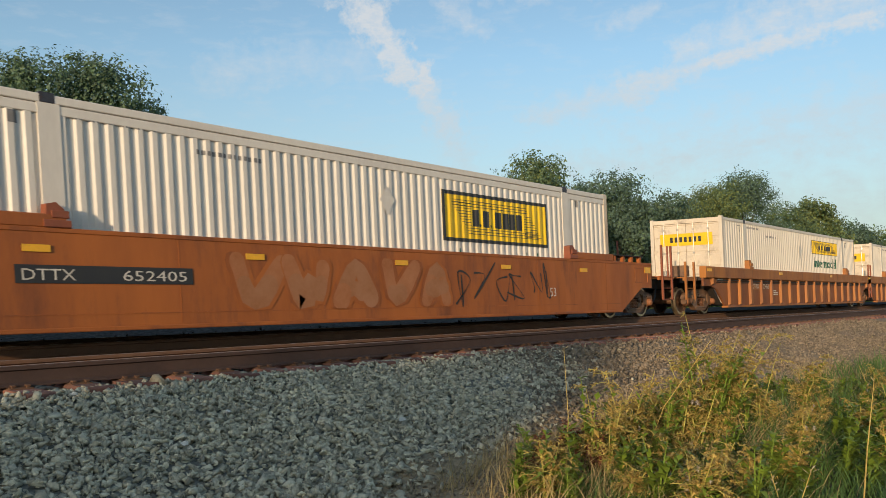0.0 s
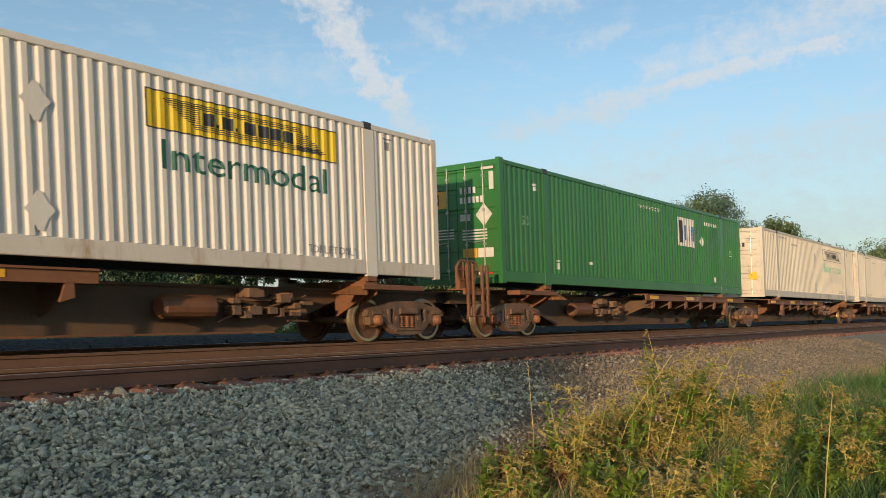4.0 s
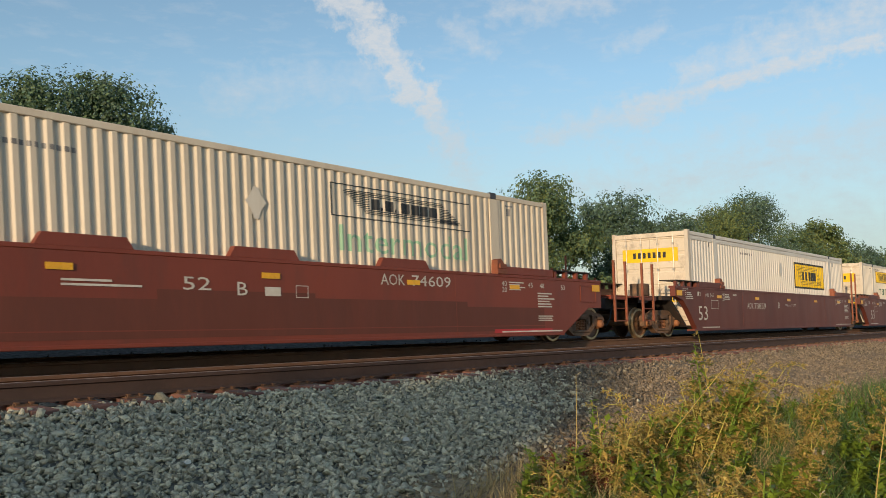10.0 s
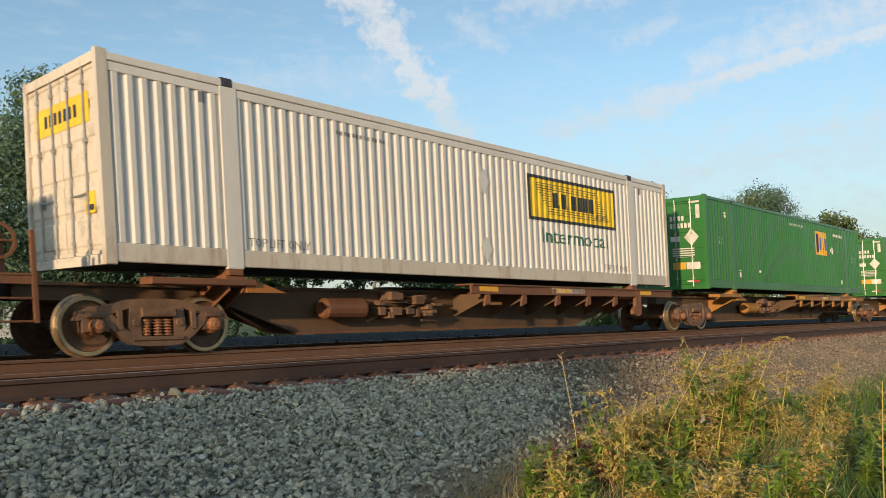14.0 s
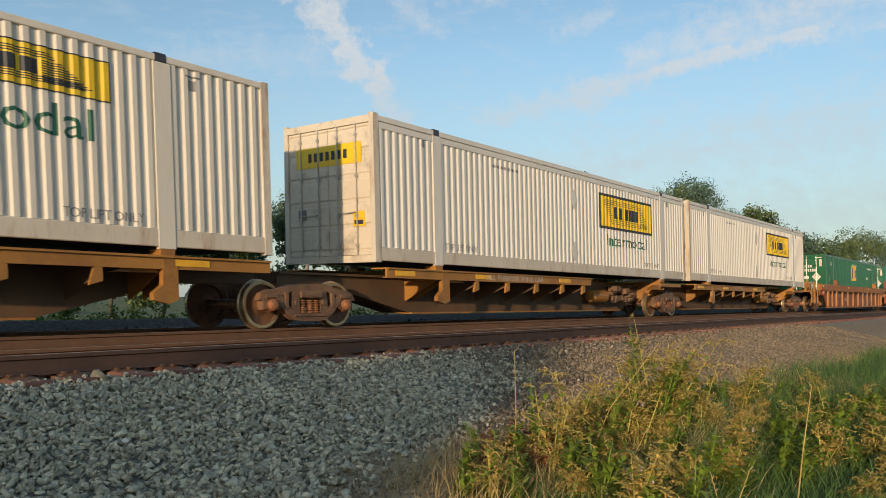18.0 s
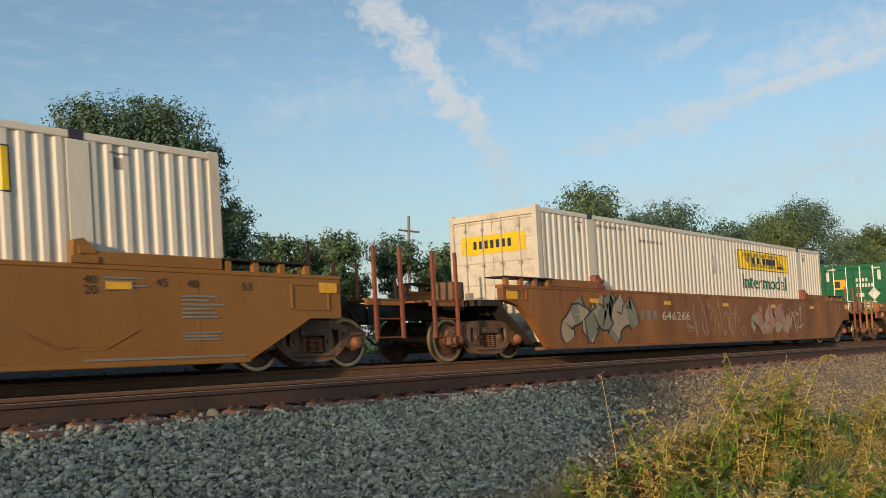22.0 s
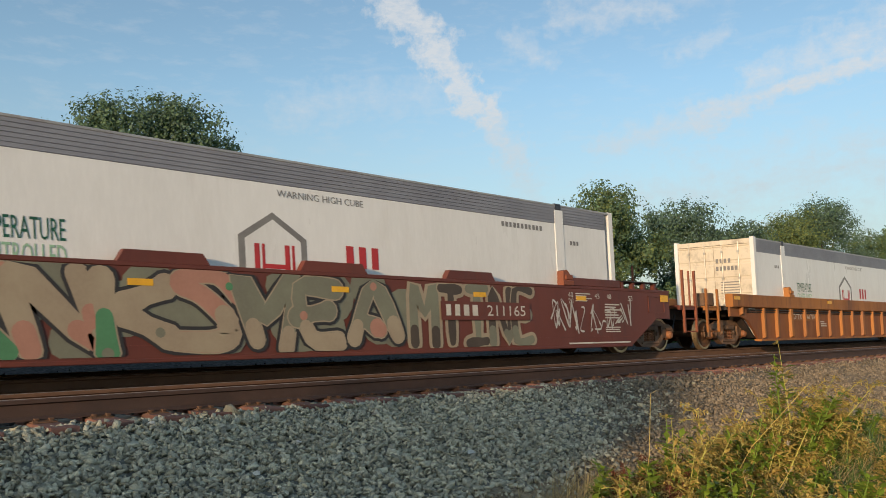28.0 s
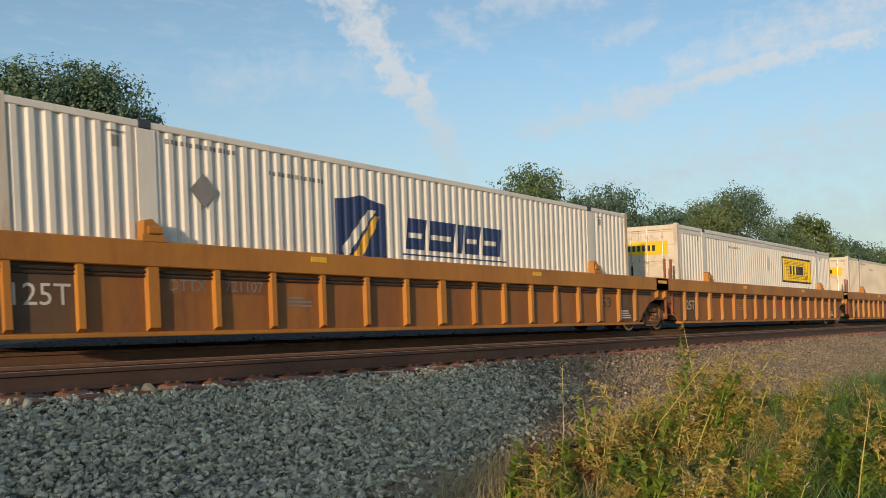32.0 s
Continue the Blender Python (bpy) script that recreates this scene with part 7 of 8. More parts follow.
def marks_spine(num, shelf, text=None):
    def paint_(car, paint):
        o = 0.0 if shelf == "rear" else 5.9
        y = -1.428
        if num:
            sign(car, "lettering", "TTAX", 4.22 + o, 4.78 + o, 0.985, 1.115, m_letwhite, y)
            sign(car, "lettering", num, 4.86 + o, 5.6 + o, 0.985, 1.115, m_letwhite, y)
        else:
            sign(car, "stencil", "53", 4.6 + o, 4.95 + o, 0.985, 1.115, m_letwhite, y) if not text else None
        if text:
            sign(car, "lettering", text, 3.58 + o + (0.6 if o else 0), 6.12 + o + (0.5 if o else 0), 0.985, 1.105, m_letwhite, y)
    return paint_


# -- the consist, from front to rear: x of the container's rear end at the clip's start --
def W(style, x, rear, front, load, marks=None):
    make_well(style, x, rear, front, marks)
    make_container(load, x, 0.345)


def F(style, x, rear, front, shelf, load, marks=None, joint=-1.55):
    make_spine(style, x, rear, front, shelf, marks, joint)
    make_container(load, x, 1.252)


SP = "ALL PURPOSE SPINE CAR"
W("orange_dense", 46.7, False, True, "winged_yellow", marks_ribbed())
W("orange_dense", 27.1, True, False, "winged_yellow", marks_ribbed("723452"))
W("rustorange", 3.33, True, True, "winged_black", marks_old)
F("brown", -17.85, False, True, "rear", "winged_line", marks_spine("554102", "rear"))
F("brown", -35.45, False, False, "rear", "beige", marks_spine(None, "rear"))
F("brown", -52.94, False, False, "rear", "winged_cream", marks_spine("554172", "rear"))
F("brown", -70.25, False, False, "rear", "winged_fade", marks_spine(None, "rear"))
F("brown", -89.2, True, False, "front", "gold_white", marks_spine("554177", "front"))
F("brown", -107.65, False, True, "rear", "winged_yellow", marks_spine("554337", "rear"))
F("brown", -125.07, False, False, "rear", "winged_black", marks_spine(None, "rear"))
F("brown", -142.42, False, False, "rear", "winged_cream", marks_spine(None, "rear", SP))
F("brown", -159.8, False, False, "rear", "gold", marks_spine(None, "rear"))
F("brown", -177.56, True, False, "front", "winged_yellow", marks_spine("554337", "front"))
W("maroon", -198.8, False, True, "winged_rear", marks_maroon("A"))
W("maroon", -218.32, False, False, "winged_rear", marks_maroon("C"))
W("maroon", -237.8, True, False, "winged_black", marks_maroon("B"))
W("brick", -261.53, False, True, "winged_fade", marks_brick("B"))
W("brick", -281.18, False, False, "winged_cream", marks_brick("C"))
W("brick", -300.1, True, False, "winged_black", marks_brick("A", True))
F("yellow", -321.06, False, True, "rear", "gold", marks_spine("360340", "rear"), -2.5)
F("yellow", -341.75, False, False, "front", "gold", marks_spine(None, "front", "TWIN 28 - ALL PURPOSE"), -0.56)
F("brown", -360.5, True, False, "front", "winged_black", marks_spine("360640", "front"))
W("orange", -381.6, False, True, "gold", marks_ribbed("728888", "white"))
W("orange", -401.1, False, False, "house", marks_ribbed("728888"))
W("orange", -420.58, True, False, "gold_mid", marks_ribbed("728109", "blue"))
F("yellow", -441.6, False, True, "rear", "winged_black", marks_spine("753396", "rear"))
F("yellow", -458.25, False, False, "rear", "winged_black", marks_spine(None, "rear", SP))
F("yellow", -476.98, True, False, "front", "winged_yellow", marks_spine("753396", "front"))
W("orange", -498.1, False, True, "house", marks_ribbed("728164", "scrawl", False))
W("orange", -517.6, False, False, "winged_yellow", marks_ribbed(None, "mixed", False))
W("orange", -537.13, True, False, "gold", marks_ribbed("728164", "scrawl", False))
W("rustbrown", -560.7, True, True, "winged_yellow", marks_646)
W("mustard", -584.3, False, True, "winged_yellow", marks_mustard("B"))
W("mustard", -603.2, False, False, "winged_black", marks_mustard("C"))
W("mustard", -622.18, True, False, "winged_fade", marks_mustard("A"))
W("golden_rust", -645.8, False, True, "winged_line", marks_ribbed("786897", "red", True, False))
W("golden_rust", -665.35, False, False, "winged_yellow", marks_ribbed(None, None, True, False))
W("golden_rust", -684.5, True, False, "gold_mid", marks_ribbed("786897", "red", True, False))
W("orange_dense", -707.85, True, True, "reefer", marks_ribbed("766710", None, True, False))
W("sprayed", -731.25, False, True, "reefer", marks_sprayed("B"))
W("sprayed", -750.1, False, False, "gold", marks_sprayed("C"))
W("sprayed", -769.1, True, False, "winged_line", marks_sprayed("A"))
W("golden", -792.6, False, True, "winged_cream", marks_ribbed())
W("golden", -811.95, False, False, "winged_black", marks_ribbed(None, "emblem"))
W("golden", -831.3, True, False, "shield", marks_ribbed("721107"))


# ---- beside the line ----
def build_pole(x, y, h):
    t = thing("utility_pole", "grey wooden utility pole with wires beyond the hedge", "utility pole", "utility poles", (x, y, ground_z(y)))
    part("post", Shape().rod((0, 0, 0), (0, 0, h), 0.17, 10, 0.11).mesh("post", m_pole), t)
    part("crossarm", Shape().box(-1.1, 1.1, -0.06, 0.06, h - 1.25, h - 1.12).mesh("crossarm", m_pole), t)
    for q in (-0.95, -0.4, 0.4, 0.95):
        part("insulator", shared("insul", lambda: Shape().rod((0, 0, h - 1.12), (0, 0, h - 0.95), 0.04, 8).mesh("insulator", m_bar)), t).location = (q, 0, 0)
    return t


build_pole(0.93 * 46, 46, 10.6)
build_pole(0.13 * 44, 44, 11.5)


def build_house(x, y):
    t = thing("house", "low white house beyond the hedge", "house", "", (x, y, ground_z(y)))
    wall = part("wall", Shape().box(-5, 5, -2.98, 2.98, 0, 2.4).mesh("wall", m_housewall), t, "white siding wall")
    for k in range(12):
        part("siding_board", shared("siding", lambda: Shape().prism_x([(-3.02, 0), (-2.98, 0), (-2.98, 0.2), (-2.99, 0.2)], -5.01, 5.01).mesh("siding_board", m_housewall)), wall).location = (0, 0, 0.2 * k)
    part("roof", Shape().prism_x([(-3.5, 2.3), (3.5, 2.3), (0, 4.0)], -5.4, 5.4).mesh("roof", m_houseroof), t)
    for q in (-3.2, 0.2, 3.0):
        w = part("window", Shape().box(-0.5, 0.5, -0.03, 0.03, 0, 1.1).mesh("window", m_housewall), t)
        w.location = (q, -3.03, 0.9)
        part("pane", Shape().box(-0.42, 0.42, -0.045, -0.02, 0.08, 1.02).mesh("pane", m_pane), w)


build_house(0.27 * 58, 58)


# ---- weeds on the verge ----
def strips(rng, roots, heights, leans, width, curl, segs=3):
    """Blades: tapered strips that bend over; returns vertices and faces for from_pydata."""
    v, f = [], []
    for (x, y, z), h, (lx, ly) in zip(roots, heights, leans):
        a = rng.uniform(0, math.pi)
        ux, uy = math.cos(a) * width, math.sin(a) * width
        n = len(v)
        for k in range(segs + 1):
            u = k / segs
            w = (1 - u) ** 0.8
            bx, by, bz = x + lx * h * (u * 0.4 + curl * u * u), y + ly * h * (u * 0.4 + curl * u * u), z + h * (u - 0.25 * curl * u * u)
            if k == segs:
                v.append((bx, by, bz))
            else:
                v += [(bx - ux * w, by - uy * w, bz), (bx + ux * w, by + uy * w, bz)]
        for k in range(segs - 1):
            f.append((n + 2 * k, n + 2 * k + 1, n + 2 * k + 3, n + 2 * k + 2))
        f.append((n + 2 * segs - 2, n + 2 * segs - 1, n + 2 * segs))
    return v, f


def field(name, label, m, count, spot, h0, h1, width, curl, seed, wind=0.5):
    """A patch of blades whose roots come from spot(rng)."""
    rng = random.Random(seed)
    roots, hs, ls = [], [], []
    for _ in range(count):
        p = spot(rng)
        if p is None:
            continue
        x, y, s = p
        roots.append((x, y, ground_z(y) - 0.03))
        hs.append(rng.uniform(h0, h1) * s)
        ls.append((wind * rng.uniform(0.2, 1.3) + rng.uniform(-0.5, 0.5), rng.uniform(-0.6, 0.6)))
    v, f = strips(rng, roots, hs, ls, width, curl)
    me = bpy.data.meshes.new(name)
    me.from_pydata(v, [], f)
    me.materials.append(m)
    return tagged(new(name, me), label, "grass", kind="stuff")


def verge(x):
    """Outer edge of the weeds, towards the gravel."""
    return 3.75 - 0.02 * (x - 6) + 0.3 * math.sin(x * 0.9) + 0.2 * math.sin(x * 2.3 + 1)


def spot_green(rng):
    x = 4.6 + 15 * rng.random() ** 1.4
    return x, rng.uniform(0.5, verge(x) - 0.35), 0.7 + 0.06 * min(x, 12)


def spot_far(rng):
    x = 9 + 30 * rng.random()
    return x, rng.uniform(1.0, verge(x) + 0.2), 1.0


def spot_dry(rng):
    x = 4.4 + 10 * rng.random()
    return x, verge(x) + min(rng.gauss(-0.3, 0.6), 0.6), 1.0


def spot_verge(rng):
    x = 9 + 28 * rng.random()
    return x, verge(x) + abs(rng.gauss(0.1, 0.55)), 1.0


def build_fields():
    field("green_grass", "green grass on the verge", m_grass, 17000, spot_green, 0.12, 0.34, 0.006, 0.7, 71)
    field("tall_grass", "tall green grass farther along the verge", m_grass, 9000, spot_far, 0.25, 0.6, 0.010, 0.5, 72)
    field("dry_grass", "dry straw-coloured grass at the gravel's edge", m_straw, 10000, spot_dry, 0.14, 0.44, 0.004, 0.7, 73)
    field("straw_litter", "flattened straw on the gravel verge", m_straw, 18000, spot_verge, 0.04, 0.16, 0.008, 1.0, 74, 1.2)


build_fields()
PLANTS = []


def leaf_quad(sh, base, d, ln, w):
    d = Vector(d).normalized()
    s = d.cross(Vector((0, 0, 1)))
    s = s.normalized() if s.length > 1e-3 else Vector((1, 0, 0))
    b = Vector(base)
    m = b + d * ln * 0.5 + Vector((0, 0, 0.03 * ln))
    t = b + d * ln
    sh.face([b, m + s * w, t])
    sh.face([b, t, m - s * w])


def leaf_curl(sh, base, d, ln, w, droop):
    """A leaf that arches over: rises to its broad middle and hangs at the tip."""
    d = Vector(d).normalized()
    s = d.cross(Vector((0, 0, 1)))
    s = s.normalized() if s.length > 1e-3 else Vector((1, 0, 0))
    b = Vector(base)
    m = b + d * ln * 0.5
    t = m + (d + Vector((0, 0, -1.6 * droop))).normalized() * ln * 0.5
    n = len(sh.v)
    sh.v += [tuple(b), tuple(m + s * w), tuple(m - s * w), tuple(t)]
    sh.f += [(n, n + 1, n + 2), (n + 1, n + 3, n + 2)]
    sh.s += [sh.slot] * 2


def make_plant(kind, x, y, h, seed):
    rng = random.Random(seed)
    names = {"leafy": ("leafy_weed", "tall leafy green weed on the verge", m_weed), "gold": ("seeding_weed", "branching weed with dry golden seed stalks", m_dry),
             "red": ("dock_weed", "low weed with rusty red seed spikes", m_redweed), "stalk": ("bare_stalk", "thin pale bare weed stalk", m_seed)}
    nm, label, m = names[kind]
    p = thing(nm, label, "weed", "weeds on the verge", (x, y, ground_z(y) - 0.02))
    st, lf, hd = Shape(), Shape(), Shape()
    stems = 1 if kind == "stalk" else rng.randint(3, 5)
    for s in range(stems):
        a = rng.uniform(0, 6.28)
        hh = h * rng.uniform(0.6, 1.0) if s else h
        lean = rng.uniform(0.25, 0.5) * hh if kind == "stalk" else rng.uniform(0.08, 0.4) * hh
        tip = Vector((math.cos(a) * lean, math.sin(a) * lean, hh))
        mid = Vector((math.cos(a) * lean * 0.3, math.sin(a) * lean * 0.3, hh * 0.5))
        thick = (0.5 if h != 0.95 else 0.7) if kind == "stalk" else (1.0 if kind == "gold" else 1.1)
        st.rod((0, 0, 0), mid, 0.008 * thick, 5, 0.006 * thick).rod(mid, tip, 0.006 * thick, 5, 0.002)
        at = lambda u: mid * (u / 0.5) if u < 0.5 else mid.lerp(tip, (u - 0.5) / 0.5)
        if kind == "leafy":
            for k in range(40):
                u = rng.uniform(0.1, 1.0)
                b = rng.uniform(0, 6.28)
                leaf_curl(lf, at(u), (math.cos(b), math.sin(b), rng.uniform(0.1, 0.9)), rng.uniform(0.07, 0.17) * (1.15 - 0.5 * u), rng.uniform(0.012, 0.027), rng.uniform(0.0, 0.6))
        elif kind == "gold":
            for k in range(10 if h < 0.8 else 16):
                u = rng.uniform(0.3, 1.0)
                b = rng.uniform(0, 6.28)
                ln = rng.uniform(0.10, 0.26) * (1.25 - 0.6 * u) * (0.6 + 0.5 * h)
                go = Vector((math.cos(b), math.sin(b), rng.uniform(0.2, 0.9))).normalized()
                pts = [at(u)]
                for j in range(3):
                    go = (go + Vector((rng.uniform(-0.3, 0.3), rng.uniform(-0.3, 0.3), rng.uniform(-0.55, 0.1)))).normalized()
                    pts.append(pts[-1] + go * ln * 0.36)
                st.path(pts, 0.0026, 4)
                for j in range(15):
                    i = rng.choice((0, 1, 1, 2, 2, 2))
                    w = pts[i].lerp(pts[i + 1], rng.random())
                    c = rng.uniform(0, 6.28)
                    leaf_curl(hd, w, (math.cos(c), math.sin(c), rng.uniform(-0.4, 0.9)), rng.uniform(0.028, 0.07), rng.uniform(0.005, 0.011), rng.uniform(0.1, 0.7))
            for k in range(26 if h < 0.8 else 46):
                b = rng.uniform(0, 6.28)
                leaf_curl(lf if rng.random() < 0.6 else hd, at(rng.uniform(0.05, 0.85)), (math.cos(b), math.sin(b), rng.uniform(0, 0.8)), rng.uniform(0.07, 0.17), rng.uniform(0.010, 0.022), rng.uniform(0.1, 0.8))
        elif kind == "red":
            for k in range(130):
                u = rng.uniform(0.3, 1.0)
                b = rng.uniform(0, 6.28)
                side = Vector((math.cos(b), math.sin(b), 0)) * rng.uniform(0, 0.05) * (1.3 - u)
                leaf_quad(hd, at(u) + side, (math.cos(b), math.sin(b), rng.uniform(-0.5, 0.6)), rng.uniform(0.018, 0.042), 0.011)
        else:
            for k in range(9):
                b = rng.uniform(0, 6.28)
                leaf_quad(hd, at(rng.uniform(0.5, 1.0)), (math.cos(b), math.sin(b), 0.6), rng.uniform(0.03, 0.07), 0.006)
    part("stem", st.mesh("stem", m_weedstem if kind == "gold" else m_dry if kind == "stalk" else (m_redweed if kind == "red" else m_weed)), p, kind="stuff")
    if lf.v:
        part("foliage", lf.mesh("foliage", m_weed), p, kind="stuff")
    if hd.v:
        part("seed_spray", hd.mesh("seed_spray", m_dry if kind == "gold" else (m_redweed if kind == "red" else m_seed)), p, kind="stuff")
    if kind == "gold" and seed % 3 == 0:
        fl = Shape()
        for k in range(3):
            cx, cy, cz, r = rng.uniform(-0.12, 0.12), rng.uniform(-0.12, 0.12), h * rng.uniform(0.45, 0.8), 0.022
            for j in range(40):
                d = Vector((rng.gauss(0, 1), rng.gauss(0, 1), rng.gauss(0, 1))).normalized()
                leaf_quad(fl, Vector((cx, cy, cz)), d, r * rng.uniform(0.8, 1.4), 0.005)
        part("fluff", fl.mesh("fluff", m_fluff), p, "grey fluffy seed balls", "stuff")
    PLANTS.append((p, x, y, ground_z(y) - 0.02, rng.uniform(0.75, 1.2), rng.uniform(-0.05, 0.05)))
    return p


def build_plants():
    rng = random.Random(90)
    # the tall ones that rise before the rails
    for k, (x, y, h, kd) in enumerate([(7.1, 3.05, 1.22, "gold"), (7.25, 3.15, 1.1, "gold"), (6.95, 2.95, 0.95, "leafy"), (7.0, 3.1, 1.15, "leafy"), (7.2, 2.95, 1.18, "gold"), (5.8, 3.2, 0.8, "gold"), (6.0, 3.15, 1.12, "stalk"), (6.2, 3.3, 0.8, "gold"), (5.15, 3.3, 1.08, "stalk"), (5.45, 3.3, 0.8, "leafy"), (5.5, 3.25, 0.75, "gold"),
                                       (8.3, 3.0, 0.85, "gold"), (9.2, 2.9, 0.85, "gold"), (5.4, 1.36, 0.95, "stalk"), (6.4, 3.0, 0.72, "gold"), (6.7, 3.1, 0.8, "gold"), (5.3, 3.05, 0.62, "gold"), (7.3, 3.0, 1.05, "gold"), (7.45, 3.1, 0.9, "gold"), (7.05, 3.2, 1.0, "gold"), (6.8, 3.05, 0.85, "gold"), (7.6, 2.9, 0.8, "leafy"), (7.15, 2.9, 0.9, "leafy"), (6.55, 2.9, 0.7, "gold"), (6.1, 3.0, 0.75, "leafy")]):
        make_plant(kd, x, y, h, 100 + k)
    for k in range(175):
        x = 4.6 + 7.0 * rng.random() ** 1.15
        y = rng.uniform(0.9 if x > 6 else 1.6, verge(x) + 0.25)
        kd = rng.choice(["gold", "leafy", "gold", "leafy", "leafy", "gold", "leafy", "stalk"])
        make_plant(kd, x, y, rng.uniform(0.24, 0.52), 200 + k)
    for k in range(20):
        x = rng.uniform(4.9, 6.3)
        make_plant("red", x, verge(x) + rng.uniform(-0.45, 0.1), rng.uniform(0.28, 0.46), 400 + k)


build_plants()


# ---- stones, ties: the pieces ----
def rock_templates(n, seed):
    rng = random.Random(seed)
    out = []
    for k in range(n):
        bm = bmesh.new()
        for j in range(9):
            d = Vector((rng.gauss(0, 1), rng.gauss(0, 1), rng.gauss(0, 1))).normalized()
            bm.verts.new((d.x * rng.uniform(0.8, 1.15), d.y * rng.uniform(0.6, 0.95), d.z * rng.uniform(0.34, 0.56)))
        r = bmesh.ops.convex_hull(bm, input=bm.verts[:])
        bmesh.ops.triangulate(bm, faces=bm.faces[:])
        used = [v for v in bm.verts if v.link_faces]
        ix = {v: i for i, v in enumerate(used)}
        out.append((np.array([v.co[:] for v in used]), np.array([[ix[v] for v in f.verts] for f in bm.faces])))
        bm.free()
    return out


def scatter_rocks(name, label, m, spots, size, seed):
    """spots: n x 3 places; joined into one mesh of small broken stones."""
    rng = np.random.default_rng(seed)
    tm = rock_templates(14, seed)
    vs, fs, base = [], [], 0
    pick = rng.integers(0, len(tm), len(spots))
    for t, (tv, tf) in enumerate(tm):
        p = spots[pick == t]
        n = len(p)
        q = rng.normal(size=(n, 4)) * (0.5, 0.3, 0.3, 1.0)
        q /= np.linalg.norm(q, axis=1)[:, None]
        w, x, y, z = q.T
        R = np.stack([1 - 2 * (y * y + z * z), 2 * (x * y - z * w), 2 * (x * z + y * w), 2 * (x * y + z * w), 1 - 2 * (x * x + z * z), 2 * (y * z - x * w), 2 * (x * z - y * w), 2 * (y * z + x * w), 1 - 2 * (x * x + y * y)], axis=1).reshape(n, 3, 3)
        s = size * rng.lognormal(0, 0.28, n)
        v = np.einsum("nij,kj->nki", R, tv) * s[:, None, None] + p[:, None, :]
        vs.append(v.reshape(-1, 3))
        fs.append((tf[None] + (np.arange(n) * len(tv))[:, None, None]).reshape(-1, 3) + base)
        base += n * len(tv)
    v, f = np.concatenate(vs), np.concatenate(fs)
    me = bpy.data.meshes.new(name)
    me.vertices.add(len(v))
    me.vertices.foreach_set("co", v.astype(np.float32).ravel())
    me.loops.add(len(f) * 3)
    me.loops.foreach_set("vertex_index", f.astype(np.int32).ravel())
    me.polygons.add(len(f))
    me.polygons.foreach_set("loop_start", np.arange(0, len(f) * 3, 3, dtype=np.int32))
    me.update(calc_edges=True)
    me.materials.append(m)
    return tagged(new(name, me), label, "gravel", kind="stuff")


def build_stones():
    rng = np.random.default_rng(5)
    gz = np.vectorize(ground_z)
    def bed(n, x0, x1, y0, y1, rise=0.042):
        x, y = rng.uniform(x0, x1, n), rng.uniform(y0, y1, n)
        keep = y > np.minimum(4.3 + 0.3 * (x - 4.5), 6.6) + 0.15 * np.sin(x * 1.7) + 0.1 * np.sin(x * 4.1) + rng.normal(0, 0.22, n)
        x, y = x[keep], y[keep]
        return np.stack([x, y, gz(y) + rng.uniform(-0.02, rise, len(x))], axis=1)
    near = bed(48000, 0.6, 13.0, 3.6, 7.25)
    fresh = near[:, 0] + rng.normal(0, 0.9, len(near)) < 9.6
    def spread(n):
        x = 6.0 + 26 * rng.random(n) ** 1.2
        y = np.minimum(4.3 + 0.3 * (x - 4.5), 6.7) - 2.4 * rng.random(n) ** 1.3
        return np.stack([x, y, gz(y) + rng.uniform(-0.02, 0.02, n)], axis=1)
    mid = np.concatenate([near[~fresh], bed(15000, 13.0, 30.0, 5.0, 7.25), spread(20000)])
    near = near[fresh]
    scatter_rocks("ballast_stones", "grey-green crushed stone ballast heaped beside the near rail", m_stone, near, 0.035, 1)
    scatter_rocks("distant_ballast", "brown dusty crushed stone farther along the line", m_brownstone, mid, 0.036, 2)
    def between(n, x0, x1):
        x, y = rng.uniform(x0, x1, n), rng.choice([0, 1, 2], n)
        yy = np.where(y == 0, rng.uniform(7.75, 9.0, n), np.where(y == 1, rng.uniform(9.3, 10.9, n), rng.uniform(11.2, 14.0, n)))
        return np.stack([x, yy, gz(yy) + rng.uniform(-0.02, 0.045, n)], axis=1)
    scatter_rocks("track_ballast", "crushed stone between the rails, toned dark as shade", m_shadebed, between(9000, 1.0, 30.0), 0.04, 3)
    n = 12000
    x = 2.0 + 22 * rng.random(n) ** 1.3
    y = np.minimum(4.5 + 0.3 * (x - 4.5), 6.6) - np.abs(rng.normal(0, 0.8, n))
    scatter_rocks("gravel_chips", "pale small gravel on the verge", m_chips, np.stack([x, y, gz(y) + rng.uniform(-0.008, 0.015, n)], axis=1), 0.017, 4)


build_stones()


def build_pale_stones():
    """A few pale lumps that lie on the grey ballast."""
    tm = rock_templates(5, 77)
    for (x, y), (v, f), size in zip(((4.15, 6.18), (5.63, 5.44), (8.24, 6.11), (3.2, 7.02), (3.43, 5.67)), tm, (0.06, 0.05, 0.055, 0.045, 0.05)):
        me = bpy.data.meshes.new("pale_stone")
        me.from_pydata([tuple(c * size for c in p) for p in v.tolist()], [], f.tolist())
        me.materials.append(m_letwhite)
        ob = tagged(new("pale_stone", me), "pale white stone lying on the grey ballast", "stone", "pale stones")
        ob.location = (x, y, ground_z(y) + 0.045)


build_pale_stones()


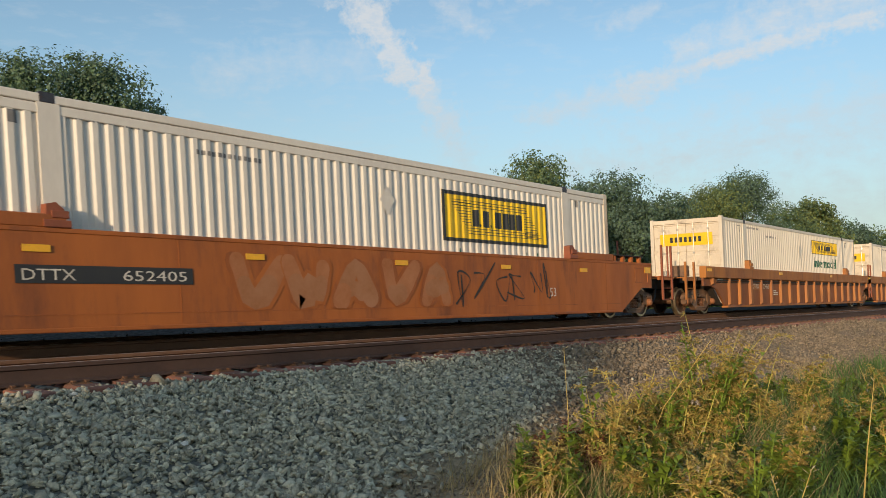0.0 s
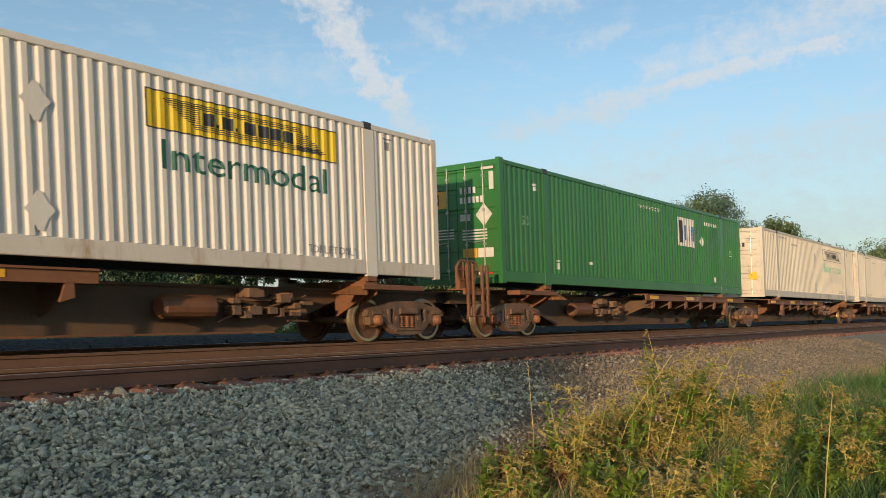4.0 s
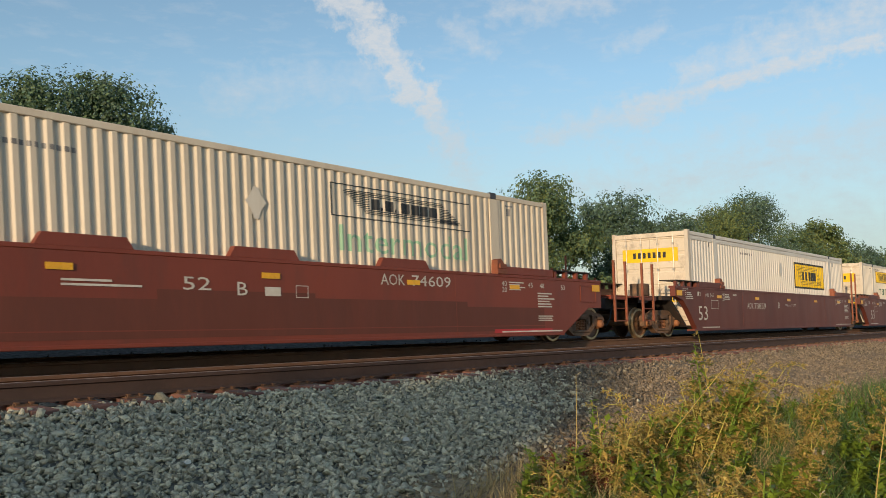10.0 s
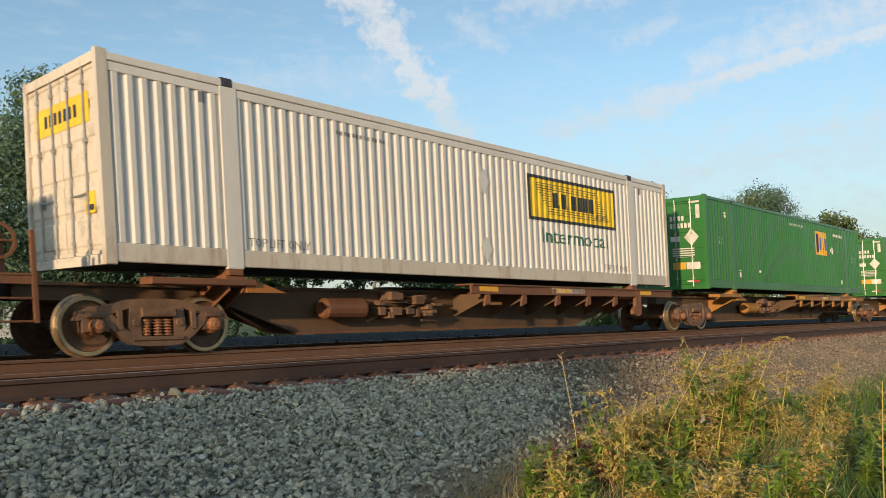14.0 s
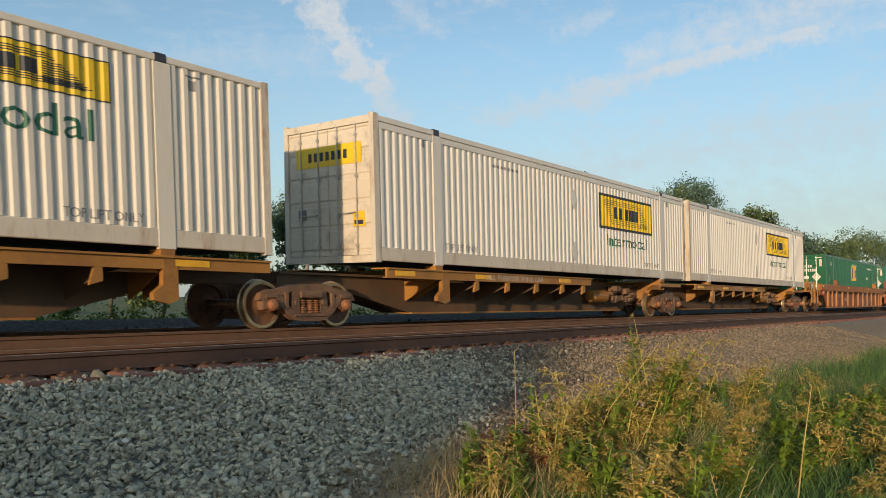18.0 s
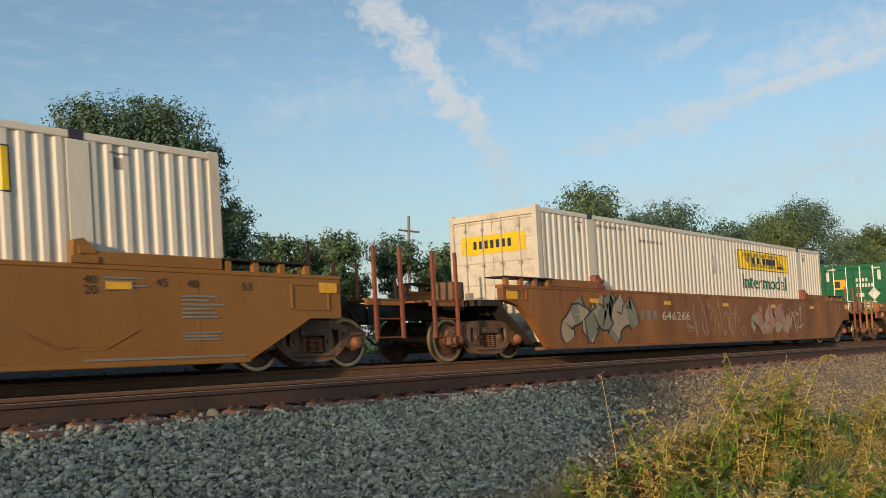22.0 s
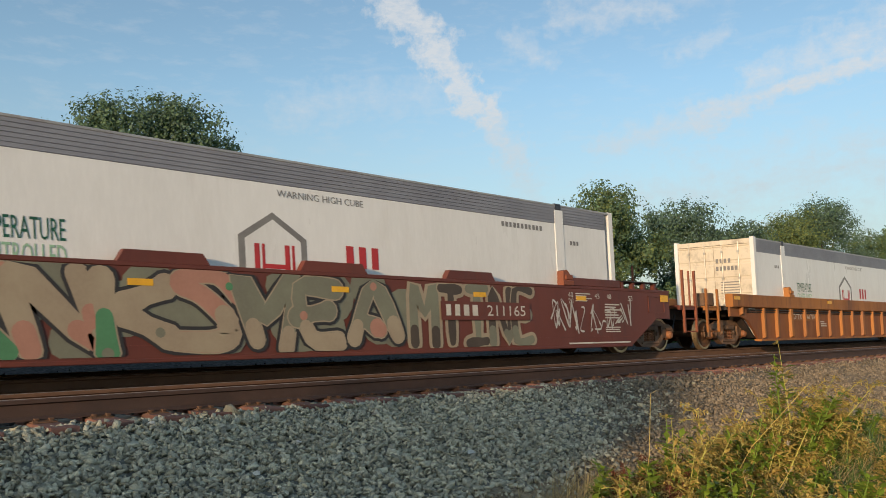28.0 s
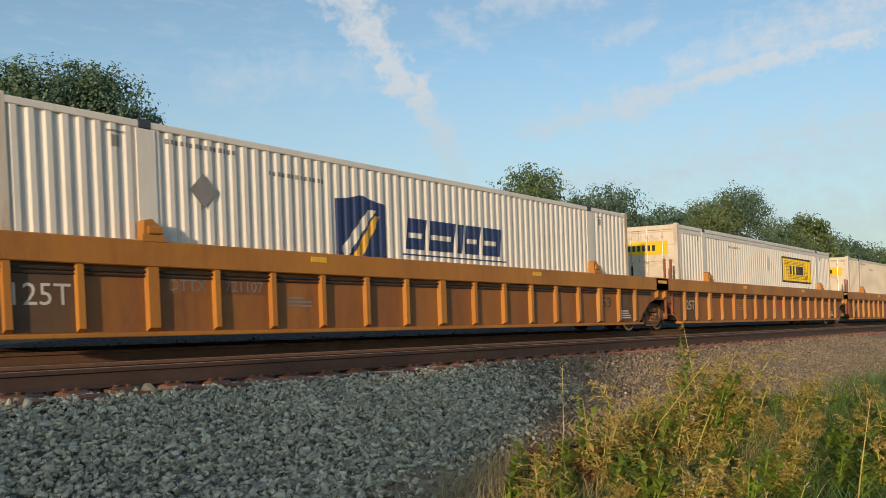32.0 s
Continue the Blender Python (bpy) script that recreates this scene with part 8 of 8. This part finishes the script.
def build_ties():
    """Wooden ties with plates and spikes under both tracks; the nearest ones are objects of their own."""
    tie = Shape().box(-0.115, 0.115, -1.3, 1.3, -0.18, 0, 0.012).mesh("tie", m_tie)
    plate = Shape().box(-0.10, 0.10, -0.15, 0.15, 0, 0.012).box(-0.09, 0.09, -0.10, -0.078, 0.012, 0.022).mesh("tie_plate", m_railside)
    rng = random.Random(8)
    spike = Shape().box(-0.012, 0.012, -0.012, 0.012, 0.0, 0.026).box(-0.018, 0.018, -0.02, 0.025, 0.018, 0.03).mesh("spike", m_railside)
    for c, owner, z in ((NEAR, RAILS[2], -0.203), (TRACK, RAILS[0], -0.203)):
        x = 0.4
        while x < (34 if c == NEAR else 30):
            t = part("tie", tie, owner)
            t.location, t.rotation_euler = (x + rng.uniform(-0.03, 0.03), c + rng.uniform(-0.05, 0.05), z + rng.uniform(-0.006, 0.004)), (0, 0, rng.uniform(-0.02, 0.02))
            for q in (-0.753, 0.753):
                p = part("tie_plate", plate, owner)
                p.location = (x, c + q, z - (0.05 if (c == NEAR and q > 0) else 0.0))
                for a, b in ((-0.06, -0.10), (0.06, -0.11)):
                    s = part("spike", spike, owner)
                    s.location = (x + a, c + q + b, z + 0.008 - (0.05 if (c == NEAR and q > 0) else 0.0))
            x += 0.52 + rng.uniform(-0.03, 0.03)
    sh = Shape()
    for c in (NEAR, TRACK):
        for k in range(420):
            x = 34 + k * 0.52
            sh.box(x - 0.115, x + 0.115, c - 1.3, c + 1.3, -0.38, -0.203)
        for k in range(120):
            x = 0.1 - k * 0.52
            sh.box(x - 0.115, x + 0.115, c - 1.3, c + 1.3, -0.38, -0.203)
    tagged(new("far_ties", sh.mesh("far_ties", m_tie)), "weathered wooden ties farther along both tracks", "tie", kind="stuff")


build_ties()

# how far the weeds are blown over by the passing train, time by time
GUST = [(0, 0.45), (0.4, 0.35), (0.7, 0.4), (1.0, 0.9), (1.5, 1.0), (2.0, 1.0), (2.5, 0.9), (3.5, 0.5), (4.5, 0.2), (5.0, 0.05), (5.5, 0.45), (6.0, 0.3), (6.5, 0.2), (7.0, 0.15), (7.5, 0.7), (8.0, 0.9), (8.5, 0.9), (9.0, 0.75), (9.5, 0.8), (10.0, 0.6),
        (10.5, 0.55), (11.0, 0.4), (11.5, 0.55), (12.0, 0.3), (12.5, 0.0), (13.0, 0.0), (13.5, 0.1), (14.0, 0.05), (14.5, 0.25), (15.5, 0.5), (16.5, 0.3), (17.0, 0.2), (17.5, 0.2), (18.0, 0.5), (18.5, 0.4), (19.0, 0.2), (19.5, 0.3), (20.0, 0.4),
        (20.5, 0.2), (21.0, 0.65), (21.5, 0.8), (22.0, 0.1), (22.5, 0.8), (23.0, 0.7), (23.5, 0.6), (24.0, 0.7), (24.5, 0.8), (25.5, 0.5), (26.5, 0.2), (27.0, 0.2), (27.4, 0.25), (28.0, 0.75), (28.5, 0.9), (29.0, 0.15), (29.5, 0.1), (30.0, 0.6),
        (30.5, 0.7), (31.0, 0.7), (31.5, 0.6), (32.0, 0.55)]


def motions():
    # the whole train runs at one speed; it trails by a moment at the very start
    lag = [(0.0, -0.8), (0.2, -0.82), (0.4, 0.0), (0.6, 0.0), (0.8, 0.0), (1.0, 0.0), (1.2, 0.0), (1.5, 0.0), (2.0, 0.0), (3.0, 0.0), (5.0, 0.0), (8.0, 0.0), (14.0, 0.0), (20.0, 0.0), (26.0, 0.0), (32.0, 0.0)]
    for ob, x, z in MOVING:
        walk(ob, [(t, pose(x + SPEED * t + d, TRACK, z)) for t, d in lag])
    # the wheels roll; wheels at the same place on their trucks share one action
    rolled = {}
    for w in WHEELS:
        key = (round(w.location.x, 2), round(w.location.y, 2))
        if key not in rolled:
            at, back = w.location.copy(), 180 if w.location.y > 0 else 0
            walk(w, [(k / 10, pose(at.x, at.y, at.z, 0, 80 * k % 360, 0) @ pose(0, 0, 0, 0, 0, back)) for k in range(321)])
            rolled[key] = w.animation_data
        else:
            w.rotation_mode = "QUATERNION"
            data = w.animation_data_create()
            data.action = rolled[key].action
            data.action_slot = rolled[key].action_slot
    for ob, x, y, z, gain, turn in PLANTS:
        walk(ob, [(t, pose(x, y, z, 6 * g * gain, 40 * g * gain - 4, math.degrees(turn))) for t, g in GUST])


motions()
